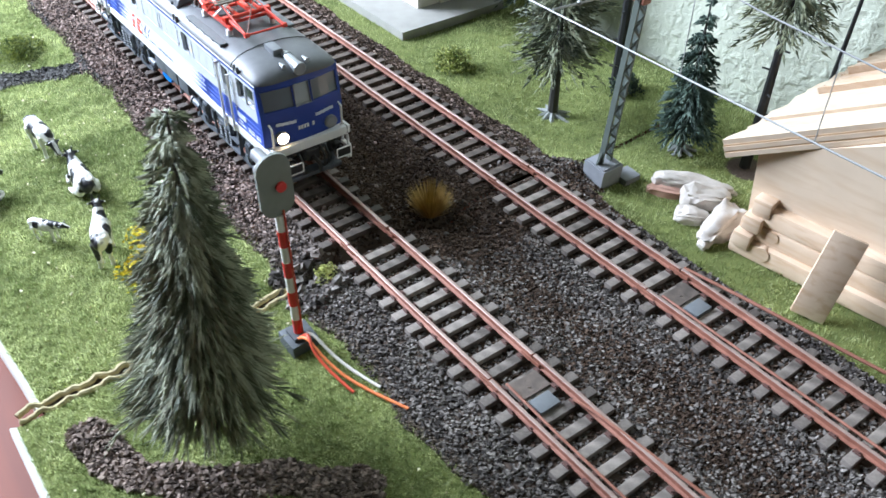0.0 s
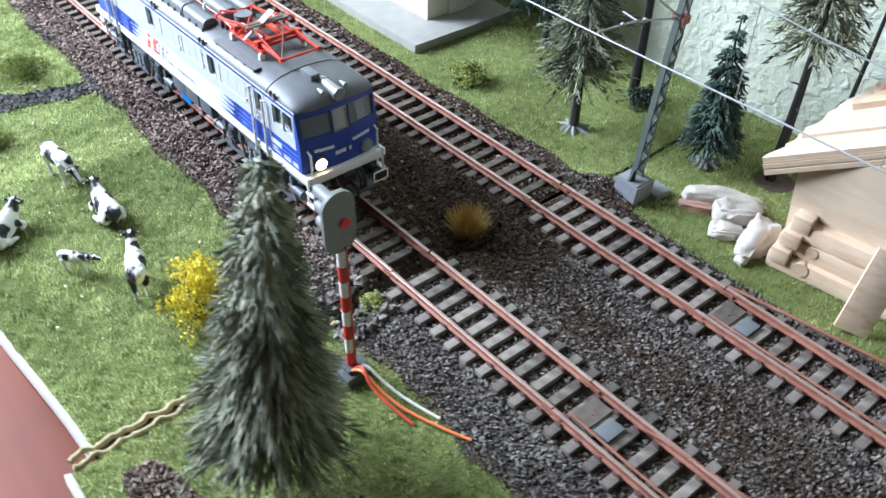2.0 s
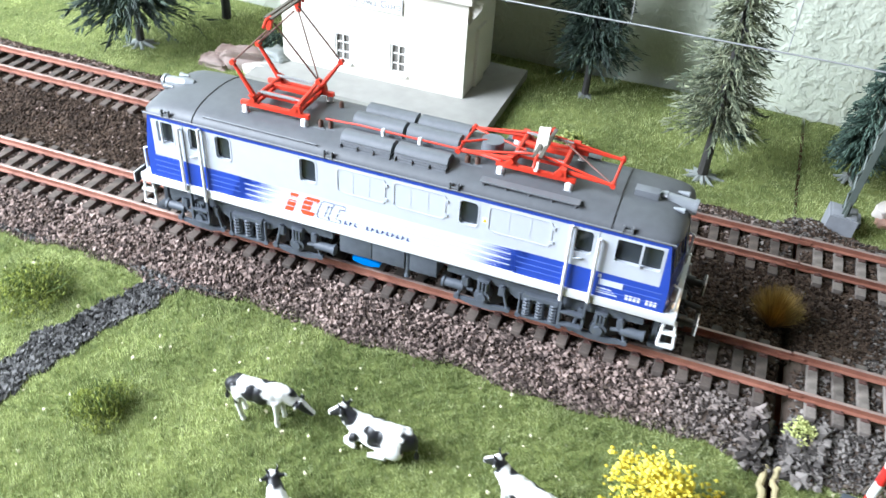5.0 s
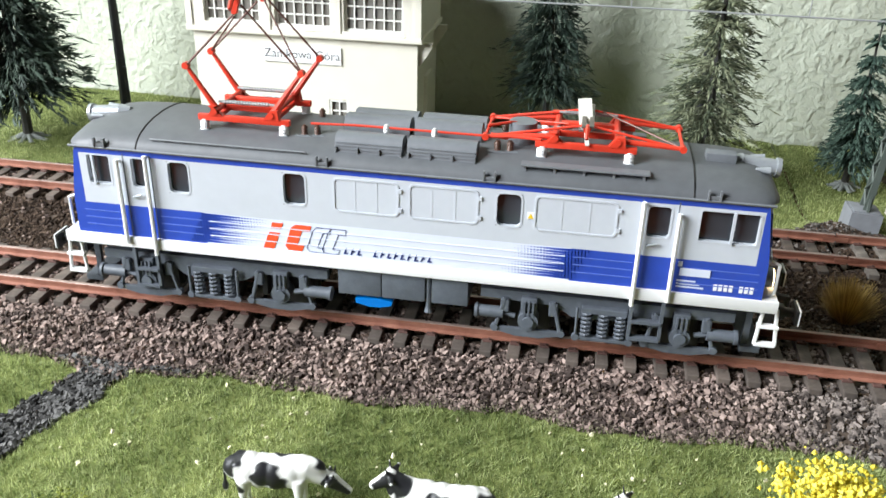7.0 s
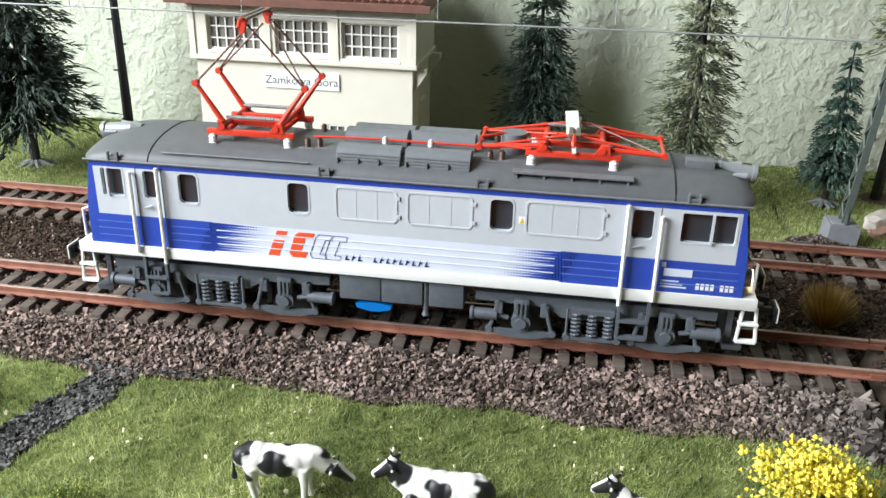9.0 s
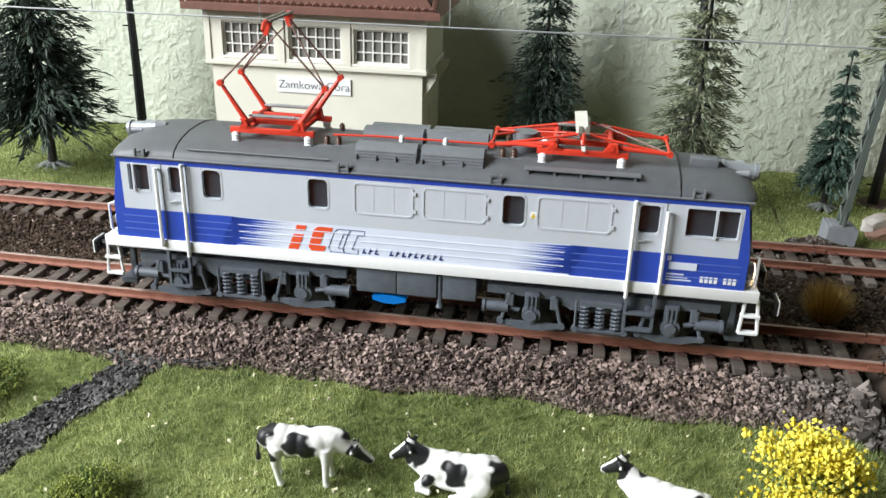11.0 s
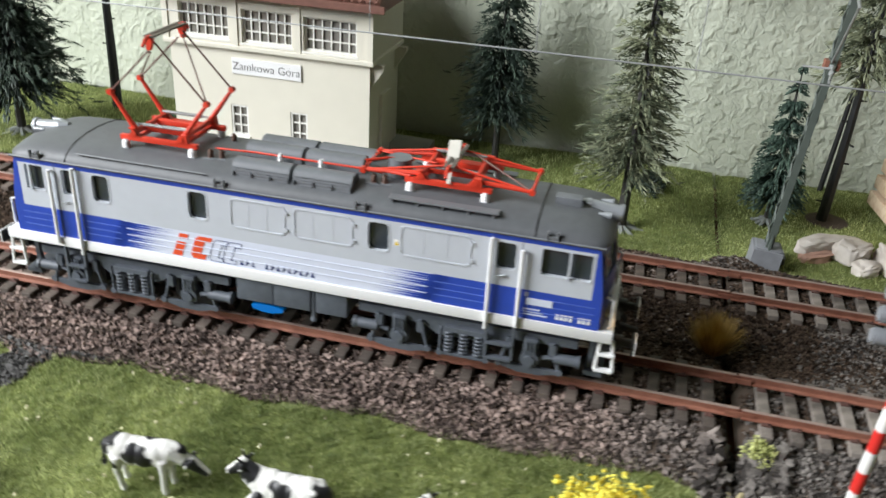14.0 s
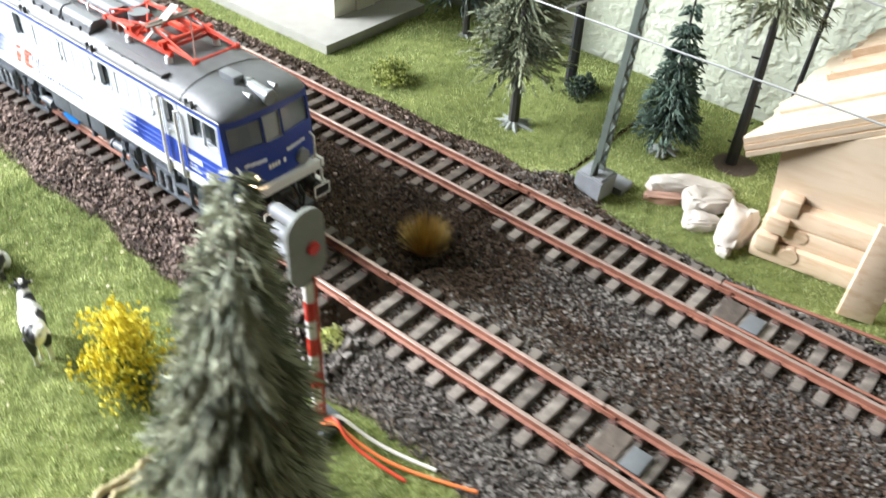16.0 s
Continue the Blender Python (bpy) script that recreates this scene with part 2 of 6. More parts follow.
M_WIRE_W = material("white_wire_sheath", (0.75, 0.72, 0.66), 0.45, var=0.08)
M_EDGE = material("white_board_edge", (0.66, 0.66, 0.62), 0.7, var=0.12, scale=100, bump=0.2)
M_CUT = material("yellow_plaster_seam", (0.42, 0.36, 0.20), 0.8, var=0.25, scale=250, bump=0.4)
M_PAPER = material("white_paper_tag", (0.58, 0.56, 0.50), 0.7, var=0.05)
M_FLOOR = material("orange_brown_wood", (0.17, 0.036, 0.012), 0.5, var=0.35, scale=14, bump=0.05, spec=0.25)
M_ROOM = material("room_beige_paint", (0.12, 0.105, 0.075), 0.8, var=0.04, scale=8)


def leafy(name, colour, second, rough=0.6, spec=0.35):
    return material(name, colour, rough, var=0.25, scale=200, second=second, island=0.9, spec=spec)


def needles(name, colour, second):
    return material(name, colour, 0.6, var=0.25, scale=200, second=second, island=0.25, tone=1.0, spec=0.35)


M_FIR_DARK = needles("dark_green_needles", (0.016, 0.031, 0.022), (0.06, 0.088, 0.063))
M_FIR_PALE = needles("dusty_olive_needles", (0.075, 0.095, 0.055), (0.27, 0.29, 0.18))
M_FIR_BLUE = needles("blue_green_needles", (0.03, 0.06, 0.045), (0.09, 0.14, 0.105))
M_GRASS = leafy("green_grass_fibre", (0.31, 0.39, 0.14), (0.76, 0.80, 0.41), 0.5, 0.4)


def patchy(m, low, high, scale=42, fine=190):
    """Multiplies a base colour by wide, soft-edged patches of two tints, as in uneven flock."""
    n, l = m.node_tree.nodes, m.node_tree.links
    bsdf = n["Principled BSDF"]
    src = bsdf.inputs["Base Color"].links[0].from_socket
    co, a, b, add, ramp = n.new("ShaderNodeTexCoord"), n.new("ShaderNodeTexNoise"), n.new("ShaderNodeTexNoise"), n.new("ShaderNodeMath"), n.new("ShaderNodeMapRange")
    for t, k in ((a, scale), (b, fine)):
        t.inputs["Scale"].default_value, t.inputs["Detail"].default_value = k, 3
        l.new(co.outputs["Object"], t.inputs["Vector"])
    add.operation = "MULTIPLY_ADD"
    l.new(b.outputs["Fac"], add.inputs[0])
    add.inputs[1].default_value = 0.55
    l.new(a.outputs["Fac"], add.inputs[2])
    ramp.inputs["From Min"].default_value, ramp.inputs["From Max"].default_value = 0.60, 0.92
    l.new(add.outputs[0], ramp.inputs["Value"])
    tint, mul = n.new("ShaderNodeMix"), n.new("ShaderNodeMix")
    tint.data_type = mul.data_type = "RGBA"
    mul.blend_type = "MULTIPLY"
    mul.inputs["Factor"].default_value = 1.0
    tint.inputs["A"].default_value, tint.inputs["B"].default_value = (*low, 1), (*high, 1)
    l.new(ramp.outputs["Result"], tint.inputs["Factor"])
    l.new(src, mul.inputs["A"])
    l.new(tint.outputs["Result"], mul.inputs["B"])
    l.new(mul.outputs["Result"], bsdf.inputs["Base Color"])


patchy(M_GRASS, (0.50, 0.55, 0.44), (1.0, 1.0, 1.0))


def see_through(m, share):
    """Thin fibres let part of the light pass."""
    n, l = m.node_tree.nodes, m.node_tree.links
    bsdf, out = n["Principled BSDF"], n["Material Output"]
    tr, mx = n.new("ShaderNodeBsdfTranslucent"), n.new("ShaderNodeMixShader")
    l.new(bsdf.inputs["Base Color"].links[0].from_socket, tr.inputs["Color"])
    mx.inputs[0].default_value = share
    l.new(bsdf.outputs[0], mx.inputs[1])
    l.new(tr.outputs[0], mx.inputs[2])
    l.new(mx.outputs[0], out.inputs["Surface"])


see_through(M_GRASS, 0.5)
M_YELLOWLEAF = leafy("yellow_flower_foam", (0.80, 0.62, 0.02), (0.95, 0.86, 0.12))
M_STRAW = leafy("ochre_straw_fibre", (0.46, 0.29, 0.06), (0.70, 0.50, 0.17))
M_LIME = leafy("lime_foam", (0.36, 0.40, 0.10), (0.62, 0.64, 0.26))
M_SHRUB = leafy("dark_green_foam", (0.018, 0.035, 0.025), (0.06, 0.09, 0.06))
M_BUSH = leafy("green_foam", (0.10, 0.15, 0.03), (0.32, 0.36, 0.07))


def place_mix(m, low, high, axis_value, width):
    """Lets a second stone colour take over along the line: low before, high after axis_value (metres on x)."""
    n, l = m.node_tree.nodes, m.node_tree.links
    mix = next(k for k in n if k.type == "MIX")
    co, sep, rng, nz = n.new("ShaderNodeTexCoord"), n.new("ShaderNodeSeparateXYZ"), n.new("ShaderNodeMapRange"), n.new("ShaderNodeTexNoise")
    nz.inputs["Scale"].default_value = 40
    add = n.new("ShaderNodeMath")
    add.operation = "MULTIPLY_ADD"
    l.new(co.outputs["Object"], sep.inputs[0])
    l.new(co.outputs["Object"], nz.inputs["Vector"])
    l.new(nz.outputs["Fac"], add.inputs[0])
    add.inputs[1].default_value = width * 2
    l.new(sep.outputs["X"], add.inputs[2])
    rng.inputs["From Min"].default_value, rng.inputs["From Max"].default_value = axis_value, axis_value + 2 * width
    l.new(add.outputs[0], rng.inputs["Value"])
    for key, (a, b) in (("A", (low[0], high[0])), ("B", (low[1], high[1]))):
        k = n.new("ShaderNodeMix")
        k.data_type = "RGBA"
        k.inputs["A"].default_value, k.inputs["B"].default_value = (*a, 1), (*b, 1)
        l.new(rng.outputs["Result"], k.inputs["Factor"])
        l.new(k.outputs["Result"], mix.inputs[key])
    return m


M_STONE = place_mix(material("ballast_stone", (0.1, 0.1, 0.1), 0.85, var=0.2, scale=500, island=1.1, spec=0.25),
                    ((0.055, 0.04, 0.034), (0.40, 0.305, 0.265)), ((0.05, 0.044, 0.04), (0.255, 0.232, 0.212)), 0.105, 0.02)
# Brown earth, its tone lowered further to take in the locomotive's shade.
M_DIRT_SHADE = material("shaded_brown_earth_crumb", (0.035, 0.023, 0.016), 0.9, var=0.3, scale=400, island=1.0, second=(0.105, 0.072, 0.052), spec=0.2)
M_HEAP = material("brown_heap_crumb", (0.075, 0.056, 0.045), 0.9, var=0.3, scale=400, island=1.0, second=(0.30, 0.235, 0.195), spec=0.2)
M_VERGE = material("dark_verge_grit", (0.075, 0.058, 0.045), 0.9, var=0.3, scale=400, island=0.9, second=(0.21, 0.17, 0.135), spec=0.2)
M_PATH = material("grey_path_grit", (0.035, 0.034, 0.033), 0.9, var=0.3, scale=400, island=0.9, second=(0.17, 0.165, 0.16), spec=0.2)


def cow_material():
    """White plastic with black paint where the figure's painted weight says so."""
    m = material("black_and_white_plastic", (0.8, 0.79, 0.76), 0.42, var=0.04)
    n, l = m.node_tree.nodes, m.node_tree.links
    bsdf = n["Principled BSDF"]
    src = bsdf.inputs["Base Color"].links[0].from_socket
    att, paint = n.new("ShaderNodeAttribute"), n.new("ShaderNodeMix")
    att.attribute_name, paint.data_type = "black", "RGBA"
    paint.inputs["B"].default_value = (0.013, 0.013, 0.015, 1)
    l.new(att.outputs["Fac"], paint.inputs["Factor"])
    l.new(src, paint.inputs["A"])
    l.new(paint.outputs["Result"], bsdf.inputs["Base Color"])
    return m


M_COW = cow_material()


def plaster_wall():
    """Pale green plaster with a trowelled relief of short worm-like ridges."""
    m = material("pale_green_trowelled_plaster", (0.50, 0.54, 0.43), 0.8, var=0.06, scale=30, second=(0.57, 0.60, 0.49))
    n, l = m.node_tree.nodes, m.node_tree.links
    co, nz, vo, ad, b = n.new("ShaderNodeTexCoord"), n.new("ShaderNodeTexNoise"), n.new("ShaderNodeTexNoise"), n.new("ShaderNodeMath"), n.new("ShaderNodeBump")
    nz.inputs["Scale"].default_value, nz.inputs["Detail"].default_value, nz.inputs["Distortion"].default_value = 175, 5, 0.5
    vo.inputs["Scale"].default_value, vo.inputs["Detail"].default_value = 420, 3
    for t in (nz, vo):
        l.new(co.outputs["Object"], t.inputs["Vector"])
    ramp = n.new("ShaderNodeMapRange")
    ramp.inputs["From Min"].default_value, ramp.inputs["From Max"].default_value = 0.45, 0.66
    l.new(nz.outputs["Fac"], ramp.inputs["Value"])
    l.new(ramp.outputs["Result"], ad.inputs[0])
    l.new(vo.outputs["Fac"], ad.inputs[1])
    b.inputs["Strength"].default_value, b.inputs["Distance"].default_value = 0.6, 0.0010
    l.new(ad.outputs[0], b.inputs["Height"])
    l.new(b.outputs["Normal"], n["Principled BSDF"].inputs["Normal"])
    return m


M_WALL = plaster_wall()


def ground_material():
    """Earth under grass: a painted weight per point tells grass, earth and stone dust apart."""
    m = material("layout_ground", (0.12, 0.15, 0.045), 0.9, var=0.25, scale=250, bump=0.5, bump_scale=1200, second=(0.22, 0.25, 0.08), spec=0.2)
    n, l = m.node_tree.nodes, m.node_tree.links
    mix = next(k for k in n if k.type == "MIX")
    att, top, nz, rng = n.new("ShaderNodeAttribute"), n.new("ShaderNodeMix"), n.new("ShaderNodeTexNoise"), n.new("ShaderNodeMapRange")
    att.attribute_name = "bare"
    earth = n.new("ShaderNodeMix")
    earth.data_type = top.data_type = "RGBA"
    nz.inputs["Scale"].default_value = 300
    earth.inputs["A"].default_value, earth.inputs["B"].default_value = (0.045, 0.032, 0.024, 1), (0.13, 0.10, 0.08, 1)
    l.new(nz.outputs["Fac"], earth.inputs["Factor"])
    l.new(att.outputs["Fac"], rng.inputs["Value"])
    rng.inputs["From Min"].default_value, rng.inputs["From Max"].default_value = 0.35, 0.65
    l.new(rng.outputs["Result"], top.inputs["Factor"])
    l.new(mix.outputs["Result"], top.inputs["A"])
    l.new(earth.outputs["Result"], top.inputs["B"])
    l.new(top.outputs["Result"], n["Principled BSDF"].inputs["Base Color"])
    return m


M_GROUND = ground_material()
patchy(M_STONE, (0.68, 0.66, 0.66), (1.0, 1.0, 1.0), 30, 140)


def grain(m, dark, along=22.0, across=420.0, amount=0.7):
    """Fine fibres that run along x, with broader bands between them."""
    n, l = m.node_tree.nodes, m.node_tree.links
    bsdf = n["Principled BSDF"]
    src = bsdf.inputs["Base Color"].links[0].from_socket
    co, mp, nz, ramp, mix = n.new("ShaderNodeTexCoord"), n.new("ShaderNodeMapping"), n.new("ShaderNodeTexNoise"), n.new("ShaderNodeMapRange"), n.new("ShaderNodeMix")
    mp.inputs["Scale"].default_value = (along, across, across)
    mp.inputs["Rotation"].default_value = (0, 0, radians(-9))
    nz.inputs["Scale"].default_value, nz.inputs["Detail"].default_value, nz.inputs["Distortion"].default_value = 1.0, 5, 0.4
    l.new(co.outputs["Object"], mp.inputs["Vector"])
    l.new(mp.outputs["Vector"], nz.inputs["Vector"])
    ramp.inputs["From Min"].default_value, ramp.inputs["From Max"].default_value = 0.46, 0.72
    ramp.inputs["To Max"].default_value = amount
    l.new(nz.outputs["Fac"], ramp.inputs["Value"])
    mix.data_type = "RGBA"
    mix.inputs["B"].default_value = (*dark, 1)
    l.new(ramp.outputs["Result"], mix.inputs["Factor"])
    l.new(src, mix.inputs["A"])
    l.new(mix.outputs["Result"], bsdf.inputs["Base Color"])


grain(M_WOOD, (0.50, 0.31, 0.17))
grain(M_PLY, (0.56, 0.40, 0.25), 14.0, 300.0, 0.55)
grain(M_FLOOR, (0.07, 0.014, 0.006), 3.0, 60.0, 0.6)
M_HEAD = lamp_glow("lit_headlamp", (1.0, 0.66, 0.36), 11.0)

# ---- the room and the layout board ----
rng = np.random.default_rng(7)
FAR = 67.0            # far track's middle
GAUGE = 16.5


def smooth(a, b, v):
    t = np.clip((v - a) / (b - a), 0, 1)
    return t * t * (3 - 2 * t)


def wave(x, y, s, k=0.0):
    return np.sin(x / s + 1.3 * np.sin(y / s * 0.8 + k)) * np.cos(y / s * 1.1 + 0.7 * np.sin(x / s * 0.6 - k))


def height(x, y):
    """The ground's height over the rail heads' level, in mm."""
    x, y = np.asarray(x, float), np.asarray(y, float)
    z = -13.5 + 3.4 * smooth(-62, -31, y) + 5.1 * smooth(-32, -16.5, y + 0.8 * wave(x, y, 17))
    z = z - 3.6 * smooth(17, 30, y) * (1 - smooth(38, 50, y))
    z = z - 4.6 * smooth(83, 97, y + 2 * wave(x, y, 15, 2))
    z = z + 0.7 * wave(x, y, 23, 1) * smooth(30, 45, np.abs(y + 0 * x) - 8)
    seam = np.exp(-((x - 126.5 - 0.02 * y) / 2.3) ** 2)
    z = z - seam * (5.0 * smooth(-36, -22, y) * (1 - smooth(30, 46, y)) + 1.2)
    mound = np.exp(-(((x - 131) / 9) ** 2 + ((y - 95) / 8) ** 2))
    hollow = np.exp(-(((x - 87) / 30) ** 2 + ((y - 126) / 22) ** 2))
    return z + 5 * mound - 4.5 * hollow


def bare(x, y):
    """How bare the ground is: 0 grass, 1 stone or earth."""
    near = smooth(-36.5, -25.5, y + 1.6 * wave(x, y, 11) + 1.0 * wave(x, y, 4))
    far = 1 - smooth(92, 99, y + 3 * wave(x, y, 13, 3) + np.where(x > 150, 7, 0))
    b = near * far
    # grey track across the meadow
    d = np.abs((x + 85) * 0.93 + (y + 60) * -0.36 + 3.5 * np.sin(y / 13.0) + 1.6 * wave(x, y, 5))
    b = np.maximum(b, (1 - smooth(4.6, 8.4, d + 1.8 * wave(x, y, 3, 2))) * (y < -20))
    # earth heap along the front of the second board
    heap = [(143, -109), (156, -107), (168, -101), (179, -88), (191, -71), (207, -54)]
    for (ax, ay), (bx, by) in zip(heap, heap[1:]):
        t = np.clip(((x - ax) * (bx - ax) + (y - ay) * (by - ay)) / ((bx - ax) ** 2 + (by - ay) ** 2), 0, 1)
        b = np.maximum(b, 1 - smooth(4.6, 7.0, np.hypot(x - ax - t * (bx - ax), y - ay - t * (by - ay)) + 1.5 * wave(x, y, 6)))
    # seam between the boards
    b = np.maximum(b, (1 - smooth(1.5, 3, np.abs(x - 127 - 0.02 * y))) * (y < -20))
    b = np.maximum(b, 1 - smooth(6, 9, np.hypot(x - 131, y - 95)))
    b = np.maximum(b, 0.9 * (1 - smooth(7, 11, np.hypot(x - 173, y - 156))))
    return b


def front_edge(x):
    return np.where(x < 129, -122.5 + 5.5 * smooth(30, 129, x), -125.5)


X0, X1, Y1 = -420.0, 460.0, 197.0
for name, xa, xb in (("ground_1", X0, 126.2), ("ground_2", 127.6, X1)):
    gx = np.arange(xa, xb + 1.2, (xb - xa) / round((xb - xa) / 2.2))[: round((xb - xa) / 2.2) + 1]
    gv = np.linspace(0, 1, 146)
    xs, vs = np.meshgrid(gx, gv, indexing="ij")
    e0 = front_edge(np.minimum(xs, 126.2) if name == "ground_1" else np.maximum(xs, 130.0))
    ys = e0 + vs * (Y1 - e0)
    zs = height(xs, ys)
    nx, ny = xs.shape
    top = np.stack([xs, ys, zs], -1).reshape(-1, 3)
    idx = np.arange(nx * ny).reshape(nx, ny)
    quads = np.stack([idx[:-1, :-1], idx[1:, :-1], idx[1:, 1:], idx[:-1, 1:]], -1).reshape(-1, 4)
    ob = tagged(new(name, soup(name, top, quads, M_GROUND)), "sculpted earth and grass layer on a model railway board", "ground", kind="structure")
    w = ob.data.attributes.new("bare", "FLOAT", "POINT")
    w.data.foreach_set("value", bare(top[:, 0], top[:, 1]).astype(np.float32))
    ob.data.shade_smooth()
    # the board under it: a pale edge with a thickness
    bm = bmesh.new()
    ex = np.linspace(xa, xb, 60)
    ey = front_edge(np.minimum(ex, 126.2) if name == "ground_1" else np.maximum(ex, 130.0))
    outline = [(float(a), float(b) + 0.4) for a, b in zip(ex, ey)] + [(xb, Y1), (xa, Y1)]
    lip = [(float(a), float(b)) for a, b in zip(ex, ey)]
    for (a, b), (c, d) in zip(lip, lip[1:]):
        za, zc = float(height(a, b)), float(height(c, d))
        for u0, u1, o0, o1 in ((0.9, -0.2, -1.0, -1.3), (-0.2, -3.6, -1.3, -1.5)):
            sheet(bm, [(a, b + o0, za + u0 if u0 > 0 else za + u0), (c, d + o0, zc + u0), (c, d + o1, zc + u1), (a, b + o1, za + u1)])
        sheet(bm, [(a, b + 1.2, za - 0.2), (c, d + 1.2, zc - 0.2), (c, d - 1.0, zc + 0.9), (a, b - 1.0, za + 0.9)])
    solid(name.replace("ground", "layout_board"), bm, M_EDGE, "thin white plaster rim of the model landscape", "board", kind="structure")
    bm = bmesh.new()
    prism(bm, outline, -30, -17.8, "z")
    solid(name.replace("ground", "board_core"), bm, M_FLOOR, "brown board that carries the model landscape", "board", kind="structure")

bm = bmesh.new()
box(bm, -850, 1600, 200, 320, -800, 1700)
solid("wall_back", bm, M_WALL, "pale green wall with trowelled plaster relief", "wall", kind="structure")
bm = bmesh.new()
box(bm, 1600, 1700, -2400, 320, -800, 1700)
solid("wall_east", bm, M_ROOM, "plain beige room wall", "wall", kind="structure")
bm = bmesh.new()
box(bm, -850, 1700, -2500, -2400, -800, 1700)
solid("wall_south", bm, M_ROOM, "plain beige room wall", "wall", kind="structure")
bm = bmesh.new()
for y0, y1, z0, z1 in ((-2400, -1250, -800, 1700), (-20, 200, -800, 1700), (-1250, -20, -800, 150), (-1250, -20, 1250, 1700)):
    box(bm, -850, -750, y0, y1, z0, z1)
solid("wall_west", bm, M_ROOM, "plain beige room wall with a window opening", "wall", kind="structure")
bm = bmesh.new()
box(bm, -850, 1700, -2500, 320, 1700, 1800)
solid("ceiling", bm, M_ROOM, "plain beige ceiling", "ceiling", kind="structure")
bm = bmesh.new()
box(bm, -850, 1700, -2500, 320, -860, -800)
solid("floor", bm, M_FLOOR, "orange-brown wooden floor", "floor", kind="structure")
bm = bmesh.new()
box(bm, -740, 900, -420, 199, -86, -60, bevel=3)
solid("cabinet_top", bm, M_FLOOR, "orange-brown wooden cabinet top under the layout", "table")
bm = bmesh.new()
for x in (-700, 0, 800):
    box(bm, x - 30, x + 30, -380, -320, -800, -86)
    box(bm, x - 30, x + 30, 120, 180, -800, -86)
for x in (-380, 0, 400):
    box(bm, x - 15, x + 15, -80, 190, -60, -30)
solid("cabinet_frame", bm, M_FLOOR, "wooden posts and battens under the layout", "frame", kind="structure")

# ---- railway tracks ----
PITCH = 7.5


def sleeper_mesh(mat):
    bm = bmesh.new()
    box(bm, -1.6, 1.6, -15, 15, -4.8, -2.7, bevel=0.25)
    for s in (-1, 1):
        for o in (-1, 1):
            box(bm, -1.25, 1.25, s * 8.25 + o * 1.7 - 0.75, s * 8.25 + o * 1.7 + 0.75, -2.7, -2.15, bevel=0.12, mat=1)
            rod(bm, (0.45, s * 8.25 + o * 1.9, -2.2), (0.45, s * 8.25 + o * 1.9, -1.7), 0.32, n=6, mat=1)
    return mesh_of("sleeper", bm, [mat, M_CHAIR])


def rail(bm, pts, sections=True):
    """A flat-bottomed rail along points (x, y): foot, web and a worn head."""
    prof = [(-1.2, -2.6), (1.2, -2.6), (1.2, -2.25), (0.4, -1.9), (0.4, -0.95), (0.62, -0.75), (0.62, -0.12), (0.45, 0.0), (-0.45, 0.0), (-0.62, -0.12), (-0.62, -0.75), (-0.4, -0.95), (-0.4, -1.9), (-1.2, -2.25)]
    rows = [[bm.verts.new((x, y + u, v)) for u, v in prof] for x, y in pts]
    n = len(prof)
    for a, b in zip(rows, rows[1:]):
        for i in range(n):
            j = (i + 1) % n
            f = bm.faces.new((a[i], b[i], b[j], a[j]))
            f.material_index = 1 if i in (6, 7, 8) else 0
    bm.faces.new(rows[0])
    bm.faces.new(rows[-1][::-1])
    bmesh.ops.recalc_face_normals(bm, faces=bm.faces)


